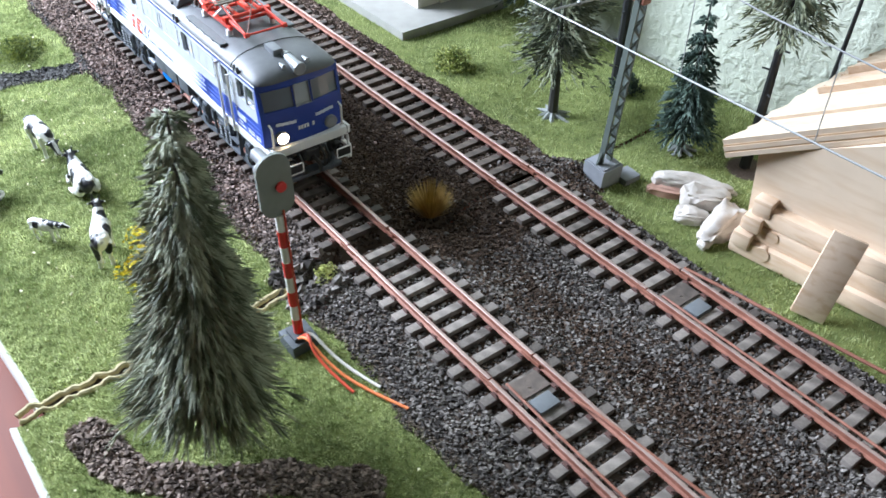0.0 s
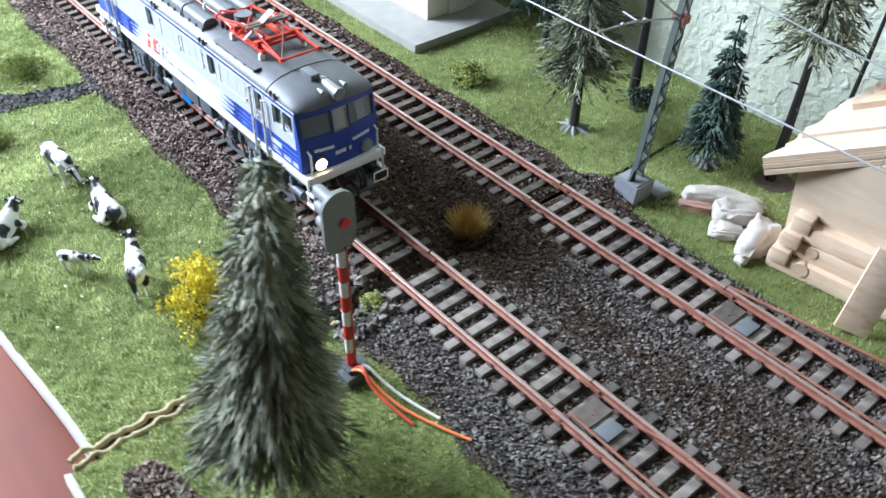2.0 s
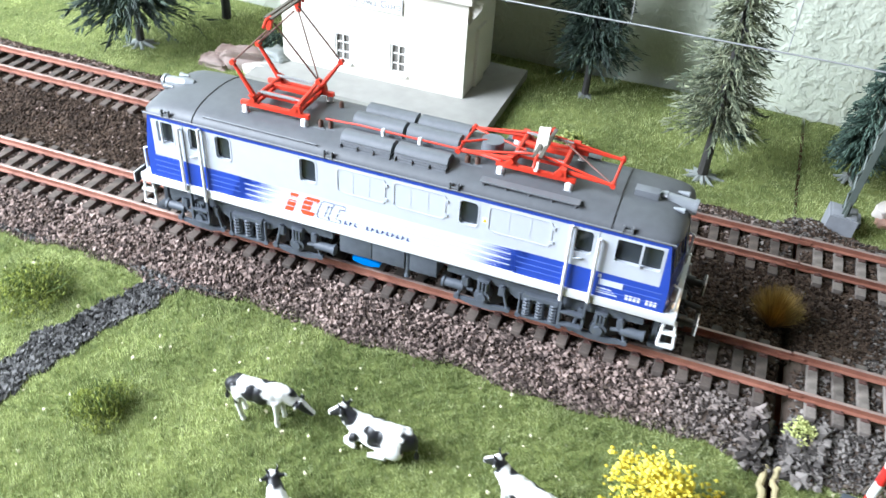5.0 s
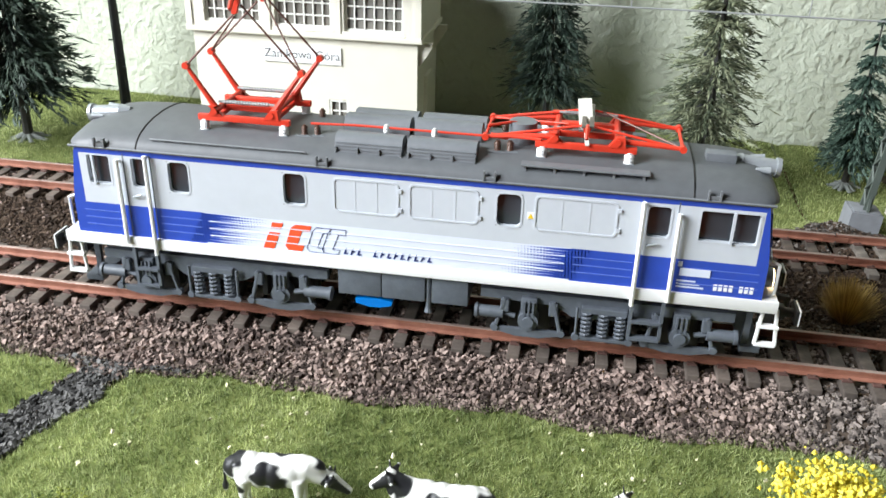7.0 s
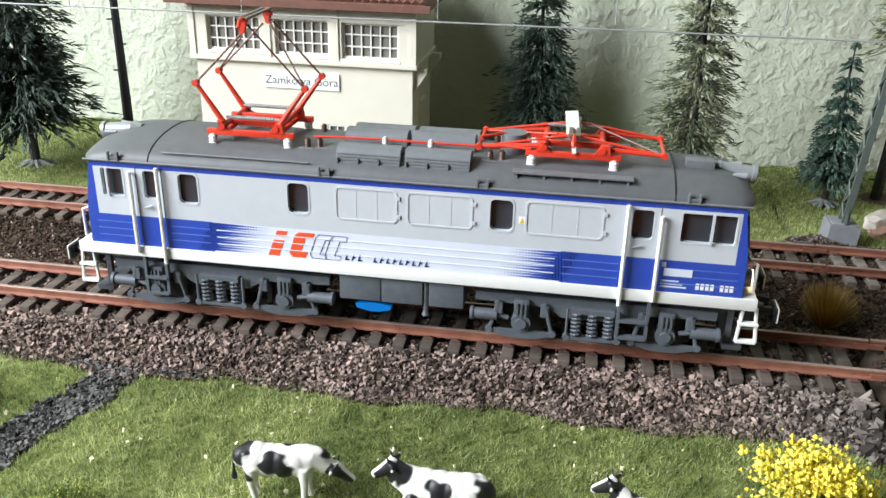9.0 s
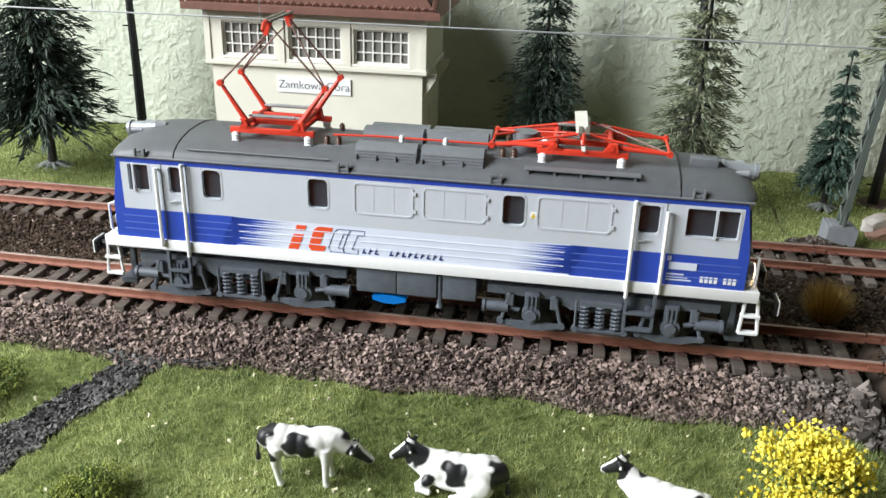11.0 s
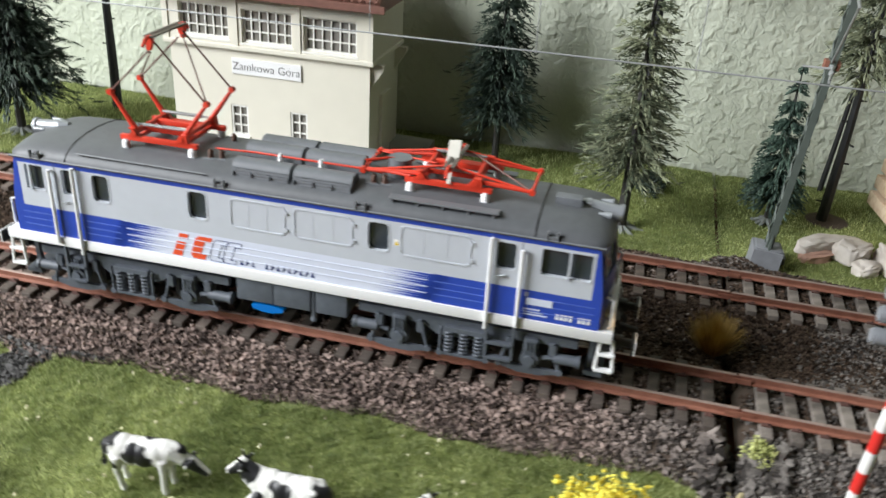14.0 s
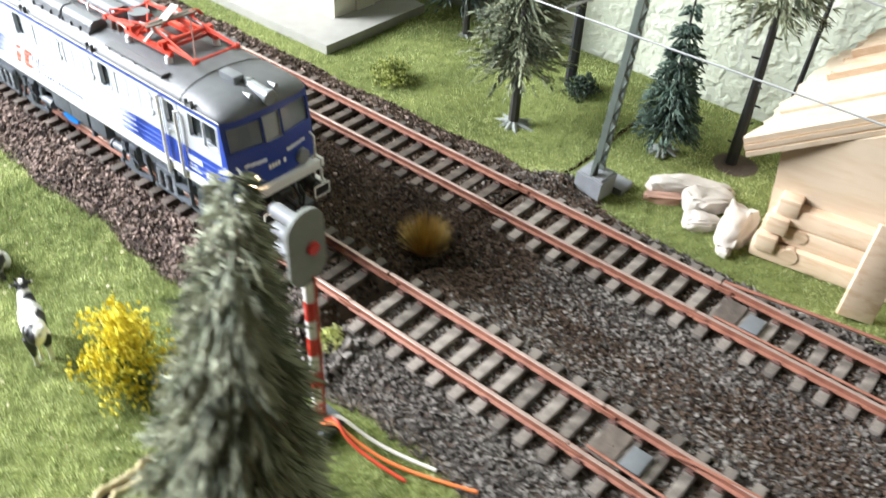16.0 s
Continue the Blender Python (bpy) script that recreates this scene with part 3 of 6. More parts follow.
SLEEPER, DARK_SLEEPER = sleeper_mesh(M_SLEEPER), sleeper_mesh(M_SLEEPER2)
for yc, label in ((0.0, "rusty two-rail model track on weathered sleepers in ballast"), (FAR, "rusty two-rail model track beside the grass bank")):
    track = thing("railway_track", label, "track", 0, yc, 0, group="tracks")
    for s in (-1, 1):
        for a, b in ((-400, 127.2), (127.9, 205), (205.5, 440)):
            bm = bmesh.new()
            kink = 0.35 * s if a > 100 else 0.0
            rail(bm, [(a, s * 8.25 + kink), ((a + b) / 2, s * 8.25 + kink), (b, s * 8.25 + kink * 0.4)])
            part("rail", bm, [M_RUST, M_RAILTOP], track)
        for x in (127.5, 205.2):
            bm = bmesh.new()
            for o in (-1, 1):
                box(bm, x - 4, x + 4, s * 8.25 + o * 0.8 - 0.25, s * 8.25 + o * 0.8 + 0.25, -2.2, -0.9, bevel=0.1)
            part("rail_joiner", bm, M_RUST, track)
    x = -398.0
    while x < 440:
        if not 125.0 < x < 130.5:
            ob = new("sleeper", SLEEPER if x > 128 else DARK_SLEEPER)
            ob.parent = track
            ob.location = ((x + rng.normal(0, 0.15)) * MM, rng.normal(0, 0.2) * MM, rng.normal(-0.05, 0.08) * MM)
            ob.rotation_euler = (0, 0, rng.normal(0, 0.012))
        x += PITCH
    bm = bmesh.new()
    box(bm, 217.5, 223.0, -4.2, 3.4, -3.0, -1.6, bevel=0.2)
    part("uncoupler_plate", bm, M_ROOF2, track, "flat grey square plate between the rails", smooth=True)
    bm = bmesh.new()
    box(bm, 209, 216, -6.0, 6.0, -2.7, -2.1, bevel=0.2)
    rod(bm, (213, 0, -2.2), (213, 0, -1.9), 0.5)
    part("cover_plate", bm, M_SLEEPER2, track)
    bm = bmesh.new()
    if yc == 0:
        path(bm, [(208.8, -5.2, -1.2), (232, -6.0, -0.9), (256, -6.2, -0.8), (440, -6.2, -0.8)], 0.45)
        path(bm, [(225, 6.4, -1.0), (232.4, 7.6, -0.3), (268, 10.8, -0.3), (440, 29, -0.3)], 0.5)
    else:
        path(bm, [(210, -6.0, -1.2), (222, -6.3, -0.9), (288, -5.4, -0.8), (440, -5.2, -0.8)], 0.45)
        path(bm, [(205, 10.4, -1.0), (230, 14.5, -0.6), (271, 21, -0.6), (440, 52, -0.6)], 0.6)
    part("point_blade", bm, M_RUST, track, "thin bright rails of a set of points")

# ---- loose ballast, earth crumbs and grass ----
ROCKS = []
for k in range(6):
    g = np.random.default_rng(k)
    v = np.array([(sx, sy, sz) for sx in (-1, 1) for sy in (-1, 1) for sz in (-1, 1)], float) * g.uniform(0.22, 1.0, (8, 3))
    ROCKS.append(v)
CUBE = np.array([(0, 1, 3, 2), (4, 6, 7, 5), (0, 4, 5, 1), (2, 3, 7, 6), (0, 2, 6, 4), (1, 5, 7, 3)])


def stones(name, pts, size, mat, label, category, lift=0.15):
    n = len(pts)
    a = rng.uniform(0, 2 * math.pi, (n, 3))
    ca, sa = np.cos(a), np.sin(a)
    one = np.ones(n)
    zero = np.zeros(n)
    rz = np.stack([np.stack([ca[:, 0], -sa[:, 0], zero], -1), np.stack([sa[:, 0], ca[:, 0], zero], -1), np.stack([zero, zero, one], -1)], 1)
    rx = np.stack([np.stack([one, zero, zero], -1), np.stack([zero, ca[:, 1], -sa[:, 1]], -1), np.stack([zero, sa[:, 1], ca[:, 1]], -1)], 1)
    rot = rz @ rx
    kind = rng.integers(0, len(ROCKS), n)
    base = np.stack(ROCKS)[kind] * (size * rng.uniform(0.6, 1.45, n))[:, None, None] * rng.uniform(0.55, 1.35, (n, 1, 3))
    v = np.einsum("nij,nkj->nki", rot, base) + pts[:, None]
    v[..., 2] += (lift + rng.uniform(-0.25, 0.75, n) * size)[:, None]
    f = (CUBE[None] + 8 * np.arange(n)[:, None, None]).reshape(-1, 4)
    return tagged(new(name, soup(name, v.reshape(-1, 3), f, mat)), label, category, kind="stuff")


def scatter(n, x0, x1, y0, y1, keep):
    x, y = rng.uniform(x0, x1, n), rng.uniform(y0, y1, n)
    k = keep(x, y)
    x, y = x[k], y[k]
    return np.stack([x, y, height(x, y)], -1)


def off_sleeper(x, y):
    under = (np.abs(y) < 15.2) | (np.abs(y - FAR) < 15.2)
    return ~under | (np.abs((x + 398) % PITCH - 0) > 1.9) & (np.abs((x + 398) % PITCH - PITCH) > 1.9)


def clear_rail(x, y):
    d = np.minimum(np.abs(np.abs(y) - 8.25), np.abs(np.abs(y - FAR) - 8.25))
    return d > 1.5


def is_ballast(x, y):
    b = bare(x, y) > 0.45 + 0.4 * rng.random(len(x)) - 0.2
    inside = (np.abs(y) < 13.5) | (np.abs(y - FAR) < 13.5)
    b = b & ~(inside & (x > 110) & (rng.random(len(x)) < 0.6))
    return b & (y > -37) & (y < 104) & off_sleeper(x, y) & clear_rail(x, y) & ~((x > 118) & (x < 131) & (np.abs(y - 20) < 40) & (rng.random(len(x)) < 0.75)) & ~((y > 13) & (y < 58) & (x < 150 + 12 * wave(x, y, 14)) & (rng.random(len(x)) < 0.96)) & ~((y >= 58) & (x < 165) & (rng.random(len(x)) < 0.6)) & ~((np.abs(y - 31 + 4 * wave(x, y, 19)) < 9) & (x >= 152) & (rng.random(len(x)) < 0.62))


stones("ballast", scatter(98000, -330, 130, -36, 104, is_ballast), 0.66, M_STONE, "loose brown crushed-stone ballast", "ballast")
stones("grey_ballast", scatter(64000, 122, 400, -36, 104, is_ballast), 0.6, M_STONE, "loose grey crushed-stone ballast", "ballast")
stones("ballast_dust", scatter(45000, -260, 330, -36, 104, is_ballast), 0.42, M_STONE, "fine ballast grit between the stones", "ballast", 0.3)
stones("earth_crumbs", scatter(60000, 100, 330, -125, -26, lambda x, y: (bare(x, y) > 0.5) & (y < -36) & (x > 135)), 0.7, M_HEAP, "heap of brown earth crumbs on the grass", "earth")
stones("track_earth", scatter(78000, -340, 340, 13, 58, lambda x, y: (rng.random(len(x)) < np.where(x < 152, 0.95, 0.9 * (1 - smooth(16, 34, np.abs(y - 24) + 6 * wave(x, y, 19)))))), 0.5, M_DIRT_SHADE, "brown earth between the two tracks, darkened for locomotive shade", "earth")
stones("bank_earth", scatter(50000, -340, 175, 50, 99, lambda x, y: off_sleeper(x, y) & clear_rail(x, y) & (bare(x, y) > 0.4)), 0.55, M_DIRT_SHADE, "brown earth crumbs round the far track", "earth")
stones("sleeper_bed", scatter(30000, -60, 330, -13, 80, lambda x, y: ((np.abs(y) < 13) | (np.abs(y - FAR) < 13)) & off_sleeper(x, y) & clear_rail(x, y)), 0.5, M_DIRT_SHADE, "dark brown earth crumbs between the sleepers", "earth")
stones("path_grit", scatter(60000, -180, -40, -125, -30, lambda x, y: bare(x, y) > 0.5), 0.62, M_PATH, "dark grey grit of a footpath across the meadow", "path")
stones("verge_grit", scatter(26000, -330, 300, -41, -24, lambda x, y: (np.abs(bare(x, y) - 0.55) < 0.22 + 0.12 * rng.random(len(x))) & (y < -24)), 0.34, M_VERGE, "fine dark grit along the edge of the ballast", "grit", 0.5)
stones("seam_rubble", scatter(500, 118, 140, -36, -17, lambda x, y: np.abs(x - 128) > 2), 1.3, M_STONE, "coarse glued rubble at the board seam", "rubble", 0.6)


def blades(pts, lo, hi, width, spread):
    """Upright fibres: three-cornered, leaning any way."""
    n = len(pts)
    a = rng.uniform(0, 2 * math.pi, n)
    lean = rng.uniform(0, spread, n)
    b = rng.normal(0, 1.1, n) + 5 * wave(pts[:, 0], pts[:, 1], 2.3) + 3 * wave(pts[:, 0], pts[:, 1], 7, 2)
    h = rng.uniform(lo, hi, n) * (1 + 0.45 * wave(pts[:, 0], pts[:, 1], 1.7, 1))
    side = np.stack([np.cos(a), np.sin(a), 0 * a], -1) * width / 2
    tip = np.stack([np.cos(b) * np.sin(lean), np.sin(b) * np.sin(lean), np.cos(lean)], -1) * h[:, None]
    v = np.stack([pts - side, pts + side, pts + tip], 1).reshape(-1, 3)
    return v, np.arange(3 * n).reshape(-1, 3)


def is_grass(x, y):
    return (bare(x, y) < 0.04 + 0.58 * rng.random(len(x))) & (y > front_edge(x) + 0.5)


meadow = np.concatenate([scatter(270000, -260, 235, -126, -20, is_grass), scatter(130000, -300, 330, 84, 197, is_grass)])
v, f = blades(meadow, 0.8, 2.1, 0.27, 1.15)
tagged(new("grass", soup("grass", v, f, M_GRASS)), "short green static grass fibres covering the meadow", "grass", kind="stuff")
M_FLECK = material("pale_flower_fleck", (0.62, 0.58, 0.38), 0.8, var=0.1, scale=300, island=1.0, second=(0.85, 0.80, 0.55))
fleck = scatter(280, -250, 230, -124, -34, is_grass)
fleck[:, 2] += 1.2
stones("grass_flecks", fleck, 0.42, M_FLECK, "pale and yellowish flock crumbs scattered in the grass", "flock crumbs")

# ---- the electric locomotive ----
loco = thing("electric_locomotive", "blue and grey model electric locomotive with red pantographs on rails", "locomotive", 0, 0, 0)
HW = 16.4             # half width
WINDOWS = [(-81.5, -75.2, 35.2, 43.0, "cab"), (-69.6, -65.8, 35.0, 43.0, "door"), (-59.8, -54.2, 34.4, 42.9, "round"), (-29.8, -24.0, 34.2, 42.7, "round"),
           (23.0, 29.0, 33.9, 42.4, "round"), (58.0, 63.4, 34.6, 42.6, "door"), (69.8, 83.0, 34.8, 42.6, "cab")]


def xtop(side, z):
    """The cab corner's x at a height: the cab leans back above its waist."""
    return 86.6 - max(0, z - 31) * 0.16


def side_wall(s):
    bm = bmesh.new()
    zs = sorted({21.0, 29.8, 43.3, 45.2, *[w[2] for w in WINDOWS], *[w[3] for w in WINDOWS]})
    xs = sorted({-100.0, 100.0, -51.0, 41.5, -83.4, 83.8, *[w[0] for w in WINDOWS], *[w[1] for w in WINDOWS]})
    for z0, z1 in zip(zs, zs[1:]):
        for x0, x1 in zip(xs, xs[1:]):
            xm, zm = (x0 + x1) / 2, (z0 + z1) / 2
            if any(w[0] <= xm <= w[1] and w[2] <= zm <= w[3] for w in WINDOWS):
                continue
            q = []
            for x, z in ((x0, z0), (x1, z0), (x1, z1), (x0, z1)):
                lim = xtop(s, z)
                q.append((max(-lim, min(lim, x)), s * HW, z))
            mat = 1 if zm > 43.3 or xm < -83.4 or xm > 83.8 else 0 if zm > 29.8 else (2 if -51 < xm < 41.5 else 1)
            sheet(bm, q if s < 0 else q[::-1], mat)
    part("side_wall", bm, [M_GREY, M_BLUE, M_PALE], loco, "light grey side with a blue band fading to pale blue")


side_wall(-1)
side_wall(1)


def front_x(y, z):
    return xtop(1, z) + 2.2 * (1 - (abs(y) / HW) ** 2.2)


for e in (-1, 1):
    bm = bmesh.new()
    ys = [-HW, -15.0, -3.7, -2.9, 2.9, 3.7, 15.0, HW]
    zs = [21.0, 27, 33.8, 34.6, 42.4, 45.2]
    for y0, y1 in zip(ys, ys[1:]):
        for z0, z1 in zip(zs, zs[1:]):
            if z0 == 34.6 and (abs((y0 + y1) / 2) < 2.9 or 3.7 < abs((y0 + y1) / 2) < 15):
                continue
            k = 3
            for i in range(k):
                a, b = y0 + (y1 - y0) * i / k, y0 + (y1 - y0) * (i + 1) / k
                sheet(bm, [(e * front_x(y, z), y, z) for y, z in ((a, z0), (b, z0), (b, z1), (a, z1))])
    bmesh.ops.remove_doubles(bm, verts=bm.verts, dist=0.01)
    bmesh.ops.recalc_face_normals(bm, faces=bm.faces)
    front = part("cab_front", bm, M_SHADEBLUE, loco, "blue cab front, darkened as if in shade", smooth=True)
    for y0, y1 in ((-15, -3.7), (-2.9, 2.9), (3.7, 15)):
        bm = bmesh.new()
        for i in range(3):
            a, b = y0 + (y1 - y0) * i / 3, y0 + (y1 - y0) * (i + 1) / 3
            sheet(bm, [(e * (front_x(y, z) - 0.35), y, z) for y, z in ((a, 34.6), (b, 34.6), (b, 42.4), (a, 42.4))])
        part("windscreen", bm, M_SCREEN if y0 != -2.9 else M_BLIND, loco, smooth=True)
        bm = bmesh.new()
        pts = [(e * (front_x(y, z) + 0.1), y, z) for y, z in ((y0, 34.6), (y1, 34.6), (y1, 42.4), (y0, 42.4), (y0, 34.6))]
        path(bm, pts, 0.28, n=5)
        part("windscreen_frame", bm, M_SILVER if y0 == -2.9 else M_SHADEBLUE, loco)
    # buffer beam, buffers, coupling, steps
    bm = bmesh.new()
    box(bm, min(e * 86, e * 90.6), max(e * 86, e * 90.6), -15.5, 15.5, 17.6, 21.0, bevel=0.4)
    part("buffer_beam", bm, M_WHITE, loco, "white buffer beam", smooth=True)
    for s in (-1, 1):
        bm = bmesh.new()
        rod(bm, (e * 90.4, s * 10.1, 15.2), (e * 93.5, s * 10.1, 15.2), 2.0, n=14)
        rod(bm, (e * 93.5, s * 10.1, 15.2), (e * 96.0, s * 10.1, 15.2), 1.2, n=12)
        box(bm, min(e * 88, e * 91), max(e * 88, e * 91), s * 10.1 - 2.4, s * 10.1 + 2.4, 12.8, 17.6, bevel=0.3)
        buf = part("buffer", bm, M_BLACK, loco, "black buffer with a white-edged head", smooth=True)
        bm = bmesh.new()
        box(bm, min(e * 96, e * 96.8), max(e * 96, e * 96.8), s * 10.1 - 3.1, s * 10.1 + 3.1, 13.2, 17.2, bevel=0.3)
        part("buffer_head", bm, M_BLACK, buf, smooth=True)
        bm = bmesh.new()
        ring(bm, rounded(s * 10.1 - 3.2, s * 10.1 + 3.2, 13.1, 17.3, 0.5), rounded(s * 10.1 - 2.75, s * 10.1 + 2.75, 13.55, 16.85, 0.4), e * 96.7, e * 97.0, "x")
        part("buffer_rim", bm, M_WHITE, buf)
        # white corner step
        bm = bmesh.new()
        for x in (87.2, 91.4):
            rod(bm, (e * (x + (0.6 if x > 90 else 0.0)), s * 15.2, 8.4), (e * (x - 0.5 if x > 90 else x + 0.6), s * 15.2, 18.2), 0.5, n=6)
        for z in (8.6, 13.6):
            box(bm, min(e * 87, e * 92), max(e * 87, e * 92), s * 15.2 - 0.9, s * 15.2 + 0.9, z - 0.4, z + 0.4, bevel=0.15)
        part("corner_step", bm, M_WHITE, loco, "white corner step ladder")
        bm = bmesh.new()
        xh = e * 89.6
        path(bm, [(e * 88.2, s * 14.2, 21.2), (xh, s * 14.2, 22), (xh, s * 14.2, 29.6), (e * 87.6, s * 14.2, 30.4)], 0.42)
        part("front_handrail", bm, M_WHITE, loco)
        lit = e > 0 and s < 0
        bm = bmesh.new()
        xl = front_x(10.0, 24.2)
        rod(bm, (e * (xl - 1), s * 10.0, 24.2), (e * (xl + 1.2), s * 10.0, 24.2), 2.5, n=20)
        hl = part("headlight", bm, M_SILVER, loco, "round headlight, lit" if lit else "round headlight, unlit", smooth=True)
        bm = bmesh.new()
        rod(bm, (e * (xl + 1.1), s * 10.0, 24.2), (e * (xl + 1.5), s * 10.0, 24.2), 2.1, n=20)
        part("lens", bm, M_HEAD if lit else M_SILVER, hl, smooth=True)
        bm = bmesh.new()
        for i in range(4):
            a, b = 4.0 + 1.9 * i, 4.0 + 1.9 * (i + 1)
            box(bm, 0, 0.35, 0, 1.95, -0.55, 0.55, m=Matrix.Translation((e * front_x(a + 1, 29.2) - (0.0 if e > 0 else 0.35), s * a if s > 0 else s * b, 29.2 + 0.12 * i)))
        part("front_strip", bm, M_PALE, loco, "light grey strip under the windscreen")
    bm = bmesh.new()
    box(bm, min(e * 88, e * 92), max(e * 88, e * 92), -2.6, 2.6, 12.8, 17.4, bevel=0.5)
    rod(bm, (e * 91, 0, 14.6), (e * 97, 0, 13.6), 0.9, n=8)
    rod(bm, (e * 96.5, 0, 14.4), (e * 96.8, 0, 10.6), 0.7, n=8)
    part("coupling", bm, M_BLACK, loco, "black coupling hook")
    for y in (-5.5, 5.5, 3.8):
        bm = bmesh.new()
        path(bm, [(e * 91, y, 17), (e * 93.4, y, 14), (e * 93.2, y * 0.95, 10.5), (e * 91.4, y * 0.8, 8.6)], 0.5)
        part("brake_hose", bm, M_BLACK, loco, "black brake hose")
    bm = bmesh.new()
    box(bm, min(e * 84.5, e * 89.5), max(e * 84.5, e * 89.5), -13, 13, 4.4, 6.0, bevel=0.3)
    for y in (-11, 11):
        box(bm, min(e * 85, e * 86.5), max(e * 85, e * 86.5), y - 0.7, y + 0.7, 6, 17.6)
    part("rail_guard", bm, M_UNDER, loco)
    # number panel kept as bars
    bm = bmesh.new()
    for i in range(6):
        if i != 4:
            y0 = -3.4 + 1.15 * i
            box(bm, min(e * (front_x(0, 26) - 0.2), e * (front_x(0, 26) + 0.16)), max(e * (front_x(0, 26) - 0.2), e * (front_x(0, 26) + 0.16)), y0, y0 + 0.85, 25.4, 26.9)
    part("number_bars", bm, M_WHITE, loco)

# roof: lofted along the length, lowered over the cabs
bm = bmesh.new()
prof = [(-1.0, 0.0), (-0.985, 0.16), (-0.93, 0.38), (-0.80, 0.62), (-0.60, 0.82), (-0.33, 0.95), (0.0, 1.0), (0.33, 0.95), (0.60, 0.82), (0.80, 0.62), (0.93, 0.38), (0.985, 0.16), (1.0, 0.0)]
rows = []
for x, f, w in ((-87.2, 0.05, 0.66), (-86.5, 0.32, 0.85), (-85.2, 0.56, 0.96), (-82.6, 0.76, 1.005), (-79, 0.89, 1.015), (-74, 0.97, 1.015), (-67, 1.0, 1.015), (67, 1.0, 1.015), (74, 0.97, 1.015), (79, 0.89, 1.015), (82.6, 0.76, 1.005), (85.2, 0.56, 0.96), (86.5, 0.32, 0.85), (87.2, 0.05, 0.66)):
    rows.append([bm.verts.new((x, y * HW * w, 45.0 + 5.4 * f * h)) for y, h in prof])
for a, b in zip(rows, rows[1:]):
    for i in range(len(prof) - 1):
        bm.faces.new((a[i], b[i], b[i + 1], a[i + 1]))
bm.faces.new([r[0] for r in rows] + [r[-1] for r in rows[::-1]])
bm.faces.new(rows[0])
bm.faces.new(rows[-1][::-1])
bmesh.ops.recalc_face_normals(bm, faces=bm.faces)
roof = part("roof", bm, M_ROOF, loco, "matt dark grey roof with rounded ends", smooth=True)
for x in (-67.5, 67.5):
    bm = bmesh.new()
    path(bm, [(x, y * HW * 1.016, 45.05 + 5.4 * h) for y, h in prof], 0.18, n=5)
    part("roof_seam", bm, M_BLACK, roof)
bm = bmesh.new()
path(bm, [(-64, -15.3, 47.9), (-24, -15.3, 47.9)], 0.25)
path(bm, [(-85.6, -16.75, 45.1), (85.6, -16.75, 45.1)], 0.35, n=5)
part("gutter", bm, M_ROOF2, roof)
for x in (-77, -19.5, 21.0, 72.0):
    bm = bmesh.new()
    for o in (-1, 1):
        box(bm, x + o * 1.3 - 0.2, x + o * 1.3 + 0.2, -17.2, -16.2, 45.4, 47.6)
    box(bm, x - 1.1, x + 1.1, -17.0, -16.4, 45.6, 46.3)
    part("lifting_lug", bm, M_ROOF2, roof)

# windows of the sides
for s in (-1, 1):
    for x0, x1, z0, z1, kind in WINDOWS:
        r = 1.3 if kind == "round" else 0.9 if kind == "door" else 0.45
        bm = bmesh.new()
        ring(bm, rounded(x0 - 0.3, x1 + 0.3, z0 - 0.3, z1 + 0.3, r + 0.3), rounded(x0 + 0.15, x1 - 0.15, z0 + 0.15, z1 - 0.15, r), s * (HW - 1.3), s * (HW + 0.1))
        wf = part("window_frame", bm, M_GREY, loco, "rounded light grey window surround", smooth=True)
        bm = bmesh.new()
        sheet(bm, [(x0, s * (HW - 1.2), z0), (x1, s * (HW - 1.2), z0), (x1, s * (HW - 1.2), z1), (x0, s * (HW - 1.2), z1)])
        part("pane", bm, M_GLASS2, wf)
        if kind == "cab":
            bm = bmesh.new()
            xm = x0 + (x1 - x0) * (0.30 if x0 < 0 else 0.56)
            box(bm, xm - 0.3, xm + 0.3, s * HW - 0.6, s * HW + 0.15, z0, z1)
            part("window_post", bm, M_GREY, wf)

# raised grille panels, grooves, doors
M_RIB = material("pale_blue_rib_edge", (0.09, 0.15, 0.50), 0.4)
for z in (23.6, 25.6, 27.6):
    for a, b, mat in ((-84, -73.5, M_RIB), (-63, -52, M_RIB), (42, 56, M_RIB), (67, 85, M_RIB), (-50, 40, M_PALE)):
        bm = bmesh.new()
        box(bm, a, b, -HW - 0.12, -HW + 0.1, z - 0.13, z + 0.13)
        part("body_rib", bm, mat, loco)
for x0, x1 in ((-17, -0.6), (1.8, 18.8), (32.0, 51.4)):
    bm = bmesh.new()
    ring(bm, rounded(x0, x1, 33.6, 42.6, 1.3), rounded(x0 + 0.45, x1 - 0.45, 34.05, 42.15, 1.0), -HW - 0.17, -HW + 0.1)
    for i in (1, 2):
        xm = x0 + (x1 - x0) * i / 3
        box(bm, xm - 0.18, xm + 0.18, -HW - 0.05, -HW + 0.1, 34, 42.2)
    for z in (35.5, 40.5):
        box(bm, x1 - 0.2, x1 + 0.7, -HW - 0.35, -HW + 0.1, z - 0.5, z + 0.5)
    part("side_panel", bm, M_GREY, loco, "raised grey grille panel", smooth=True)
